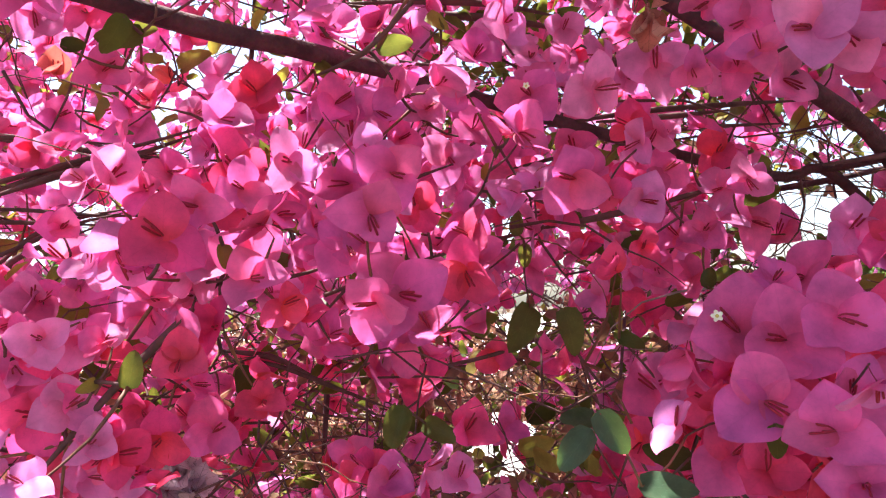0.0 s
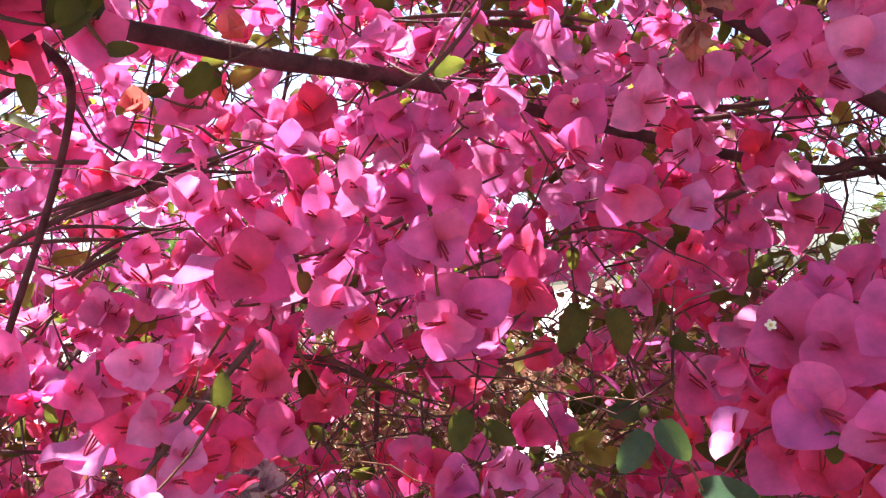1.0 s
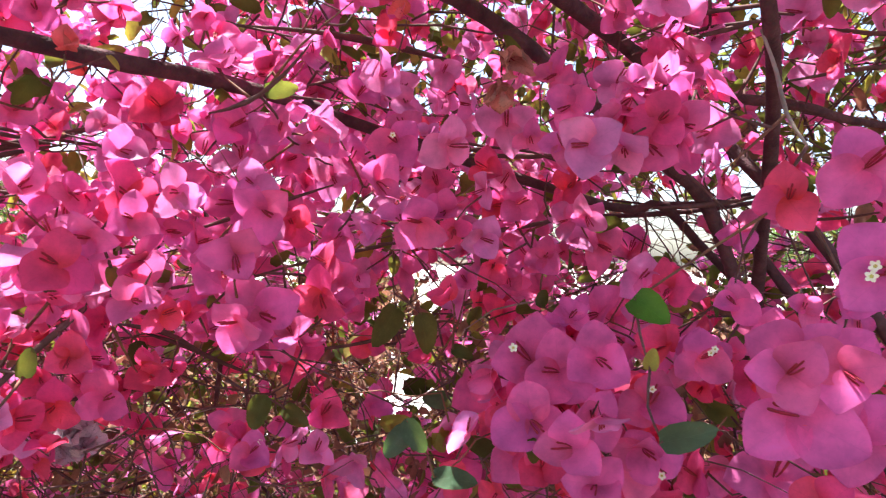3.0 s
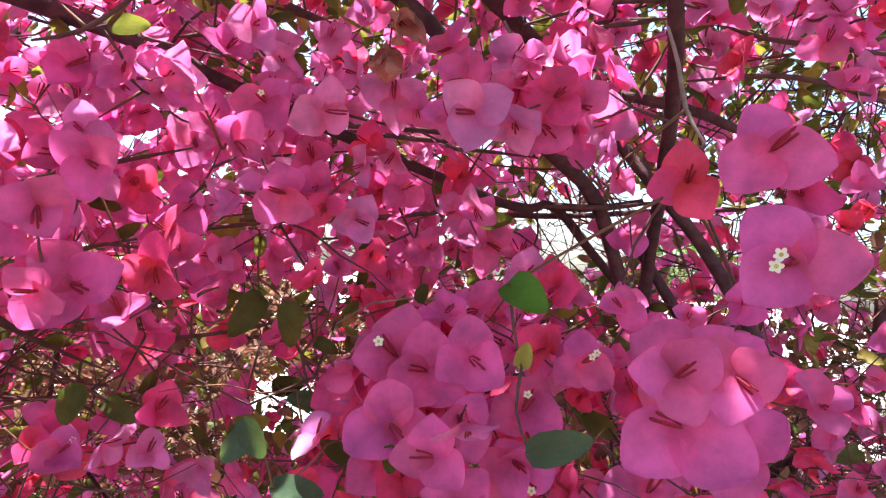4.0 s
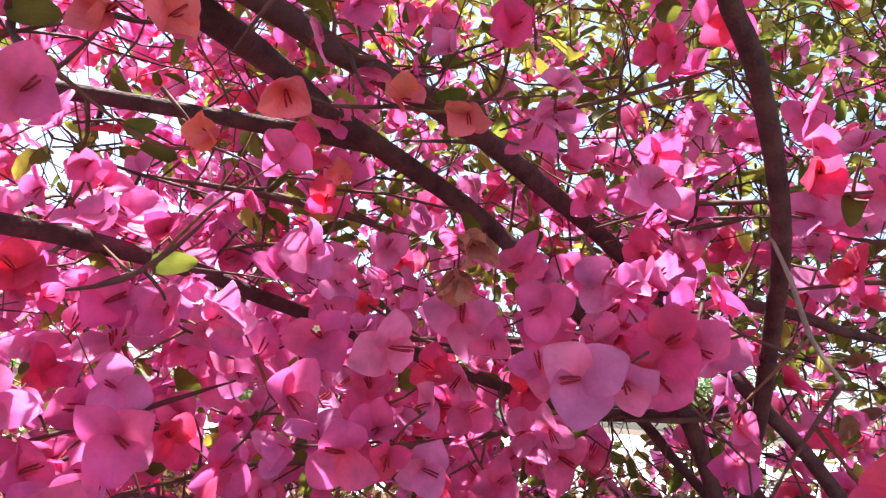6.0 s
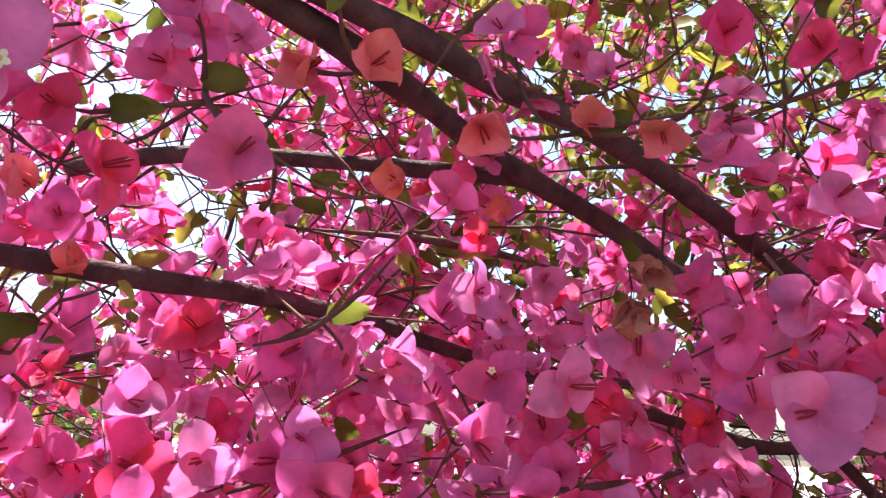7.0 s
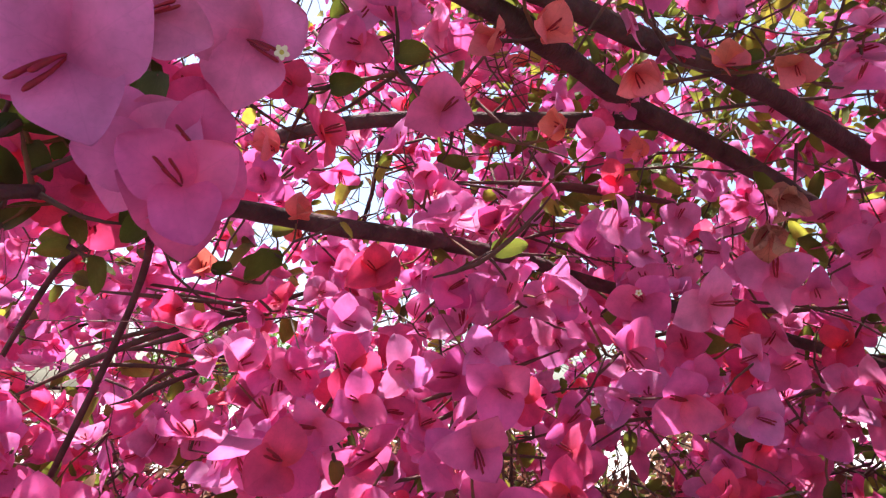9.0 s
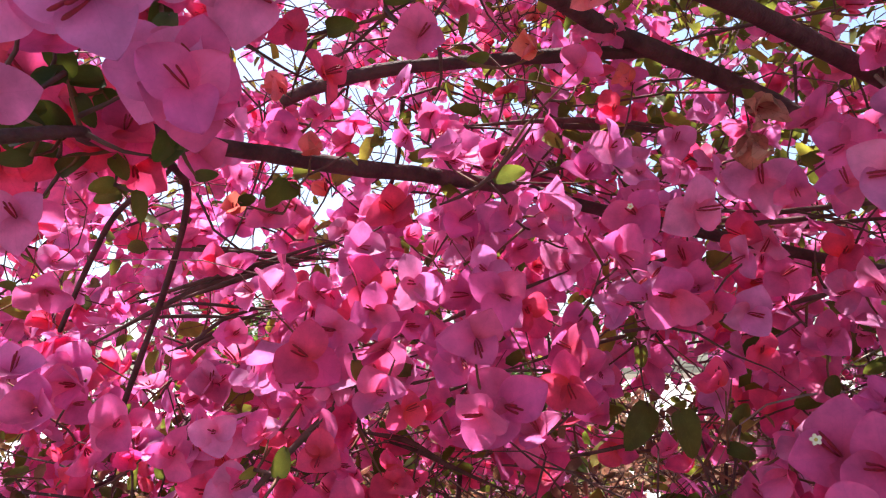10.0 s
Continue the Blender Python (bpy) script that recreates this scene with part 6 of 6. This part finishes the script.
blossom(held, "violet", -0.159, 0.132, 1.663, 25, 230, fine=True, tilt=0.08)
blossom(held, "violet", -0.133, 0.172, 1.693, 22, 330, fine=True, tilt=0.08)
blossom(held, "violet", -0.131, 0.226, 1.751, 22, 250, fine=True, tilt=0.08)
blossom(held, "violet", -0.155, 0.178, 1.697, 22, 210, fine=True, tilt=0.08)
blossom(held, "rose", -0.140, 0.212, 1.668, 20, 80, fine=True, tilt=0.08)
blossom(held, "pink", -0.101, 0.154, 1.622, 19, 268, fine=True, tilt=0.08)
blossom(held, "violet", -0.122, 0.159, 1.641, 20, 255, fine=True, tilt=0.08)
blossom(held, "pink", -0.097, 0.150, 1.635, 17, 92, fine=True, tilt=0.08)
blossom(held, "pink", -0.094, 0.138, 1.622, 17, 275, fine=True, tilt=0.08)
blossom(held, "violet", -0.110, 0.148, 1.631, 20, 185, fine=True, tilt=0.08)
blossom(held, "violet", -0.199, 0.158, 1.639, 21, 20, fine=True, tilt=0.08)
blossom(held, "rose", -0.202, 0.195, 1.684, 18, 100, tilt=0.08)
blossom(held, "rose", -0.159, 0.202, 1.693, 18, 40, tilt=0.08)
# Near-black leaves between the bracts: shade inside the cluster, put into leaf colour.
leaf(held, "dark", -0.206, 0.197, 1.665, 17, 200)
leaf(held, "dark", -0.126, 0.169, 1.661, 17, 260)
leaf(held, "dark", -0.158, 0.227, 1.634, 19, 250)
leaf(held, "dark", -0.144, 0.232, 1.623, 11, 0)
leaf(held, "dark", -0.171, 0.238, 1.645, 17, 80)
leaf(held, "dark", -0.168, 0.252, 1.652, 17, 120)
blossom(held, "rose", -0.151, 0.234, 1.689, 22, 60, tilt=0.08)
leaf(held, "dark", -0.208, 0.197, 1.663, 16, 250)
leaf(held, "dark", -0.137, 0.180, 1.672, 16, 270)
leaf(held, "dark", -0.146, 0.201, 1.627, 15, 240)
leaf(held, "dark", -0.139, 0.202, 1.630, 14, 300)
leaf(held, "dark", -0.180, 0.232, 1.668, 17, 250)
blossom(held, "pink", -0.198, 0.310, 1.664, 19, 153, tilt=0.75)
blossom(held, "rose", -0.117, 0.308, 1.705, 21, 38, tilt=0.75)
blossom(held, "pink", -0.146, 0.269, 1.717, 21, 7, tilt=0.75)
blossom(held, "pink", -0.195, 0.296, 1.678, 16, 217, tilt=0.75)

# ---- the rest of the crown, behind ----
EYES = Vector((0.03, -0.02, 1.56))
CLEARINGS = [(0.090, -0.130, 0.060), (0.120, -0.270, 0.080), (-0.030, -0.290, 0.080), (0.190, -0.190, 0.050), (0.013, -0.181, 0.079), (-0.140, -0.243, 0.070), (0.058, -0.082, 0.052), (-0.092, -0.086, 0.061), (-0.214, -0.208, 0.061), (0.471, 0.049, 0.114), (0.062, -0.219, 0.058), (0.142, -0.030, 0.028), (-0.315, 0.314, 0.085), (-0.554, 0.201, 0.052), (0.493, 0.062, 0.096), (0.922, 0.394, 0.044), (0.601, 0.110, 0.070), (0.083, -0.212, 0.040), (-0.475, 0.625, 0.110), (0.496, 0.604, 0.052), (-0.365, 0.382, 0.052), (0.066, 0.080, 0.044), (0.552, 0.557, 0.052), (-0.394, 0.422, 0.052), (0.108, -0.066, 0.044), (-0.430, 0.250, 0.045), (-0.250, 0.230, 0.035), (-0.450, 0.520, 0.080), (-0.570, 0.520, 0.080)]          # gaps of the crown as seen from the front: x and z one metre off, and the half width


def in_clearing(p, share=1.0, skip=0):
    d = p - EYES
    if d.y < 0.05:
        return False
    a, b = d.x / d.y, d.z / d.y
    return any((a - cx) ** 2 + (b - cz) ** 2 < (r * share) ** 2 for cx, cz, r in CLEARINGS[skip:])


def sparse(p, rng):
    """The crown is thinner to the right of the trunk side and above the limbs, where twigs and daylight show."""
    d = p - EYES
    if d.y < 0.05:
        return False
    a, b = d.x / d.y, d.z / d.y
    keep = 1.0 - 0.5 * min(1.0, max(0.0, (a - 0.30) / 0.25)) - 0.45 * min(1.0, max(0.0, (b - 0.24) / 0.2)) * min(1.0, max(0.0, (a + 0.1) / 0.25))
    return rng.random() > max(0.25, keep)


def in_sunbeam(p):
    """Whether a leaf at p would shade one of the sunlit blossoms."""
    for q in SUNNY:
        d = p - q
        a = d.dot(sun_way)
        if a > 0.03 and (d - sun_way * a).length_squared < 0.00065:
            return True
    return False


def crown_place(rng, near, far):
    """A place in the crown: a deep bank in front, and a roof that arches over."""
    while True:
        if far < -3:
            # unseen leaf patch right overhead, added to block sun from the near blossoms
            p = Vector((rng.uniform(-0.75, 0.75), rng.uniform(-0.5, 0.85), rng.uniform(2.08, 2.6)))
            if (p.x / 0.75) ** 2 + ((p.y - 0.15) / 0.66) ** 2 > 1.0 + 0.5 * noise.noise(p * 4):
                continue
        elif far < -1:
            p = Vector((rng.uniform(-1.4, 1.8), rng.uniform(0.1, 2.8), rng.uniform(2.0, 3.6)))
            if ((p.x - 0.2) / 1.5) ** 2 + ((p.y - 1.2) / 1.3) ** 2 > 1.0 + 0.5 * noise.noise(p * 2.2):
                continue
            if not 0.42 * p.y + 1.95 < p.z < 0.42 * p.y + 2.45 or (p.x < -0.25 and rng.random() < 0.3):
                continue
        elif far < 0:
            p = Vector((rng.uniform(-1.6, 1.6), rng.uniform(-0.7, 1.2), rng.uniform(2.0, 2.9)))
            if (p.x / 1.5) ** 2 + ((p.y - 0.4) / 1.1) ** 2 > 1.0 + 0.6 * noise.noise(p * 2.5):
                continue
            if p.z - 1.6 < 0.95 * p.y + 0.25:
                continue
        else:
            p = Vector((rng.uniform(-1.6, 1.8), near + (far - near) * rng.random() ** 1.3, rng.uniform(0.5, 3.4)))
            p.y -= 0.3 * min(1.0, (p.x / 1.3) ** 2)
            edge = ((p.x - 0.1) / 1.75) ** 2 + ((p.y - 0.95) / 1.2) ** 2 + max(0.0, (p.z - 2.2) / 1.5) ** 2
            if p.z > 1.95 + 0.62 * p.y or edge > 1.0 + 0.5 * noise.noise(p * 2.2):
                continue
        if noise.noise(p * 4.0) + 0.6 * noise.noise(p * 11.0) > (-0.45 if far < -3 else 0.12 if far < -1 else -0.2):
            return p


def deeper_blossoms(count, seed):
    """More blossoms of the sprays, tucked in behind the outer ones."""
    rng = random.Random(seed)
    made = 0
    while made < count:
        p = crown_place(rng, 0.5, 0.8)
        if not 1.2 < p.z < 2.0 or abs(p.x) > 0.75 or in_clearing(p, 0.9):
            continue
        held = min(SPRAYS, key=lambda s: (s[0].location - p).length)
        # mostly rose low down, where deeper shade is put into the tone
        blossom(held, rng.choice(("pink", "pink", "violet", "rose") if p.z > 1.50 else ("rose", "rose", "pink")), p.x, p.y, p.z, rng.uniform(17, 25), rng.uniform(0, 360), tilt=0.6)
        made += 1


deeper_blossoms(240, 88)
for held in SPRAYS:
    tie(held)


def join_blades(name, shape, tones, count, near, far, size, seed, label, category, clear, per=1, low=1.0, top=9.0, skip=0, side=-9.0):
    rng = random.Random(seed)
    for tone, mat, share in tones:
        verts, faces, uvs = [], [], []
        shapes = [blade(1.0, w, 2, 4, c, b, 0.03, tw, 0.1, 0.74, s) for w, c, b, tw, s in shape]
        made = 0
        while made < int(count * share):
            p = crown_place(rng, near, far)
            if in_clearing(p, clear, skip) and rng.random() < 0.9:
                continue
            if p.z > top or p.x < side or in_sunbeam(p) or (per == 3 and sparse(p, rng)):
                continue
            if p.z < 1.25 and rng.random() > low:
                continue
            n = (Vector((rng.gauss(0, 0.7), rng.gauss(-0.7, 0.6), rng.gauss(0.1, 0.7)))).normalized()
            m = Matrix.Translation(p) @ facing(n, rng.uniform(0, 360)) @ Matrix.Scale(size * rng.uniform(0.75, 1.25), 4)
            lift = rng.uniform(12, 45)
            for k in range(per):
                b = m @ pose(0, 0, 0, 0, 0, 360 / per * k + rng.uniform(-15, 15)) @ pose(0, 0.02, 0, lift, rng.uniform(-12, 12), 0)
                s = rng.choice(shapes)
                base = len(verts)
                verts += [b @ Vector(v) for v in s[0]]
                faces += [tuple(base + i for i in f) for f in s[1]]
                uvs += s[2]
            made += 1
        ob = mesh_object(name, verts, faces, mat, uvs=uvs)
        tagged(ob, label % tone, category, kind="stuff")


DRY_LEAF = petal_material("dry_leaf", face=(0.26, 0.14, 0.095), through=(0.34, 0.15, 0.09), throat=(0.18, 0.11, 0.07), share=0.35, vein_dark=0.2, island=True, rough=0.8, spread=0.3)
BRACT_CUTS = [(0.84, 0.12, 0.10, 0.2, 1), (0.92, 0.2, 0.02, -0.25, 2), (0.8, 0.05, 0.18, 0.1, 3)]
LEAF_CUTS = [(0.66, 0.12, 0.12, 0.15, 4), (0.6, 0.2, 0.05, -0.2, 5)]
join_blades("distant_blossoms", BRACT_CUTS, (("pink", BRACT_STUFF["pink"], 0.5), ("lilac-pink", BRACT_STUFF["violet"], 0.35), ("rose-red", BRACT_STUFF["rose"], 0.15)),
            9400, 0.62, 2.0, 0.028, 3, "many small %s bougainvillea blossoms deep in the crown", "flowers", 0.8, 3, 0.4)
join_blades("distant_leaves", LEAF_CUTS, (("green", LEAF_STUFF["green"], 0.65), ("yellowish", LEAF_STUFF["yellow"], 0.35)),
            8500, 0.60, 1.8, 0.028, 9, "scattered small %s leaves deep in the crown", "leaves", 0.35, 1, 1.0)


# Unseen roof of the arching crown, added to dim the light from above.
join_blades("overhead_blossoms", BRACT_CUTS, (("pink", BRACT_STUFF["pink"], 0.6), ("rose-red", BRACT_STUFF["rose"], 0.4)),
            1500, 0, -1, 0.028, 13, "%s bougainvillea blossoms arching overhead", "flowers", 0.9, 3)
join_blades("overhead_leaves", LEAF_CUTS, (("green", LEAF_STUFF["green"], 1.0),), 1500, 0, -1, 0.036, 14, "%s leaves arching overhead", "leaves", 0.9)
# More rose than pink: the shade inside the shrub is partly in the tone.
join_blades("inner_blossoms", BRACT_CUTS, (("pink", BRACT_STUFF["pink"], 0.4), ("rose-red", BRACT_STUFF["rose"], 0.6)), 900, 0.55, 0.95, 0.026, 18,
            "small %s bougainvillea blossoms inside the shrub", "flowers", 0.8, 3, 1.0, 1.5)
join_blades("canopy_leaves", LEAF_CUTS, (("green", LEAF_STUFF["green"], 0.8), ("yellowish", LEAF_STUFF["yellow"], 0.2)), 4600, 0, -2, 0.050, 17, "%s leaves of the sunlit top of the crown", "leaves", 0.9)
join_blades("undergrowth_leaves", LEAF_CUTS, (("withered brown", DRY_LEAF, 0.75), ("dull green", LEAF_STUFF["green"], 0.25)), 25000, 0.62, 2.2, 0.018, 15,
            "%s leaves low in the shrub", "leaves", 0.7, 1, 1.0, 1.5, 9)

join_blades("side_leaves", LEAF_CUTS, (("withered brown", DRY_LEAF, 0.4), ("dull green", LEAF_STUFF["green"], 0.6)), 3800, 0.75, 1.7, 0.026, 16,
            "small %s leaves on the open side of the crown", "leaves", 0.5, 1, 1.0, 2.0, 0, 0.3)


def leafy_patch():
    """Yellow-green leaves along the upper limbs, in the sun."""
    rng = random.Random(77)
    for tone, mat, count in (("yellow-green", LEAF_STUFF["yellow"], 700), ("green", LEAF_STUFF["green"], 2600)):
        verts, faces, uvs = [], [], []
        for k in range(count):
            p = Vector((rng.uniform(-0.1, 1.15), rng.uniform(0.5, 1.25), rng.uniform(1.72, 2.40)))
            n = Vector((rng.gauss(0, 0.6), rng.gauss(-0.5, 0.5), rng.gauss(0.3, 0.6))).normalized()
            m = Matrix.Translation(p) @ facing(n, rng.uniform(0, 360)) @ Matrix.Scale(0.025 * rng.uniform(0.6, 1.3), 4)
            cut = blade(1.0, 0.54, 2, 4, 0.15, 0.1, 0.03, rng.uniform(-0.3, 0.3), 0.08, 0.72, k)
            base = len(verts)
            verts += [m @ Vector(v) for v in cut[0]]
            faces += [tuple(base + i for i in f) for f in cut[1]]
            uvs += cut[2]
        ob = mesh_object("upper_leaves", verts, faces, mat, uvs=uvs)
        tagged(ob, "small %s leaves along the upper limbs" % tone, "leaves", kind="stuff")


leafy_patch()


def fine_twigs(name, mat, count, seed, radius, near, far, length, label, low=0.9, top=2.4, single=0.0, side=-1.3):
    """Thin twigs joined into one piece; those that start nearer than single are branches of the shrub of their own."""
    rng = random.Random(seed)
    verts, faces = [], []
    for k in range(count):
        p = Vector((rng.uniform(side, 1.5), rng.uniform(near, far), rng.uniform(low, top)))
        if ((p.x - 0.1) / 1.5) ** 2 + ((p.y - 0.95) / 1.1) ** 2 > 1.0:
            continue
        way = Vector((rng.gauss(0.5, 0.7), rng.gauss(0.2, 0.5), rng.gauss(-0.15, 0.6))).normalized()
        size = length * rng.uniform(0.5, 1.4)
        rows = []
        q = p.copy()
        for i in range(6):
            rows.append(np.array((*q, radius * rng.uniform(0.8, 1.1) * (1 - 0.15 * i))))
            way = (way + Vector((rng.gauss(0, 0.42), rng.gauss(0, 0.42), rng.gauss(0, 0.42)))).normalized()
            q = q + way * size / 5
        v, f = tube(rows, 4, 0.0, k)
        if p.y < single:
            mesh_object("twig", v, f, mat, shrub)
            continue
        base = len(verts)
        verts += v
        faces += [tuple(base + i for i in c) for c in f]
    ob = mesh_object(name, verts, faces, mat)
    tagged(ob, label, "twigs", kind="stuff")


fine_twigs("brown_twigs", TWIG, 1500, 21, 0.0016, 0.5, 1.5, 0.19, "tangle of thin brown twigs inside the crown", single=0.62)
fine_twigs("slim_twigs", GREEN_TWIG, 260, 24, 0.0010, 0.40, 0.75, 0.2, "thin young stems among the blossoms")
fine_twigs("low_twigs", TWIG, 2600, 25, 0.0013, 0.5, 1.2, 0.2, "tangle of thin brown twigs low in the shrub", 0.9, 1.5)
fine_twigs("upper_twigs", TWIG, 900, 26, 0.0016, 0.42, 1.1, 0.21, "thin brown twigs along the upper limbs", 1.7, 2.35, 0.6)
fine_twigs("stout_twigs", BARK, 90, 22, 0.004, 0.75, 1.9, 0.7, "thin brown branches deeper in the crown")
fine_twigs("side_twigs", BARK, 420, 28, 0.0019, 0.55, 1.25, 0.26, "tangle of brown twigs on the open side of the crown", 1.15, 2.05, side=0.3)
fine_twigs("dry_twigs", DRY_TWIG, 160, 23, 0.0012, 0.5, 1.7, 0.3, "dry grey stems among the branches")

fine_twigs("pale_twigs", DRY_TWIG, 900, 27, 0.0012, 0.9, 1.6, 0.22, "pale dry stems tangled low in the shrub", 1.2, 1.75)
# Leaves added above the view; they only shade the near blossoms.
join_blades("shading_leaves", LEAF_CUTS, (("green", LEAF_STUFF["green"], 1.0),), 11000, 0, -4, 0.036, 31, "%s leaves of the shoots right overhead", "leaves", 0.9)


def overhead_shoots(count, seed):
    """Unseen leaves added high overhead, on the sun's way, to shade the thick clusters."""
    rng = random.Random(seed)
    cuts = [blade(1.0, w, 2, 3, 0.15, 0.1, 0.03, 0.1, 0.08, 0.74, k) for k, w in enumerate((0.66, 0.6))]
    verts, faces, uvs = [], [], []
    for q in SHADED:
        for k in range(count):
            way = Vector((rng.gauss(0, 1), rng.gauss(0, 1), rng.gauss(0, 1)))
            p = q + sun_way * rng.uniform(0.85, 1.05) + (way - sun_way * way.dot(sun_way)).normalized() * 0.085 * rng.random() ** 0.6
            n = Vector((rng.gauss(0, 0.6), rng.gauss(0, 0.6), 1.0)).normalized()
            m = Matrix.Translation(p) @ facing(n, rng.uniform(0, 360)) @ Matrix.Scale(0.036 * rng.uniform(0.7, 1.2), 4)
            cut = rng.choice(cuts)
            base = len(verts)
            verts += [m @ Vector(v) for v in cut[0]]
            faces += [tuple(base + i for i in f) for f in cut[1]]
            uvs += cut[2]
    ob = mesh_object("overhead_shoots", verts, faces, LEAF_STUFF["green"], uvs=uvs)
    tagged(ob, "green unseen leaves overhead, added to keep the clusters in shade", "leaves", kind="stuff")


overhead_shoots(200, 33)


def thicket(count, seed):
    """Leaf litter and dull low growth behind the shrub, up to breast height, open where daylight shows through."""
    rng = random.Random(seed)
    for tone, mat, share in (("withered brown", DRY_LEAF, 0.85), ("dull green", LEAF_STUFF["green"], 0.15)):
        verts, faces, uvs = [], [], []
        cuts = [blade(1.0, w, 2, 3, 0.15, 0.1, 0.03, 0.1, 0.08, 0.74, k) for k, w in enumerate((0.62, 0.7))]
        made = 0
        while made < int(count * share):
            p = Vector((rng.uniform(-2.6, 2.8), rng.uniform(1.8, 3.6), 1.66 * rng.random() ** 0.65))
            if any((p.x - EYES.x - cx * (p.y - EYES.y)) ** 2 + (p.z - EYES.z - cz * (p.y - EYES.y)) ** 2 < (0.85 * w * (p.y - EYES.y)) ** 2 for cx, cz, w in CLEARINGS[9:]):
                continue
            edge = ((p.x - 0.1) / 2.7) ** 2 + ((p.y - 2.7) / 0.95) ** 2
            if noise.noise(p * 3.0) < -0.25 or edge > 1.0 + 0.6 * noise.noise(p * 1.7) or p.z > 1.46 - 0.5 * edge + 0.3 * noise.noise(p * 2.0):
                continue
            n = Vector((rng.gauss(0, 0.7), rng.gauss(-0.5, 0.6), rng.gauss(0.2, 0.7))).normalized()
            m = Matrix.Translation(p) @ facing(n, rng.uniform(0, 360)) @ Matrix.Scale(0.040 * rng.uniform(0.6, 1.3), 4)
            cut = rng.choice(cuts)
            base = len(verts)
            verts += [m @ Vector(v) for v in cut[0]]
            faces += [tuple(base + i for i in f) for f in cut[1]]
            uvs += cut[2]
            made += 1
        ob = mesh_object("thicket_leaves", verts, faces, mat, uvs=uvs)
        tagged(ob, "%s leaves of the low thicket behind the shrub" % tone, "leaves", kind="stuff")


thicket(52000, 61)
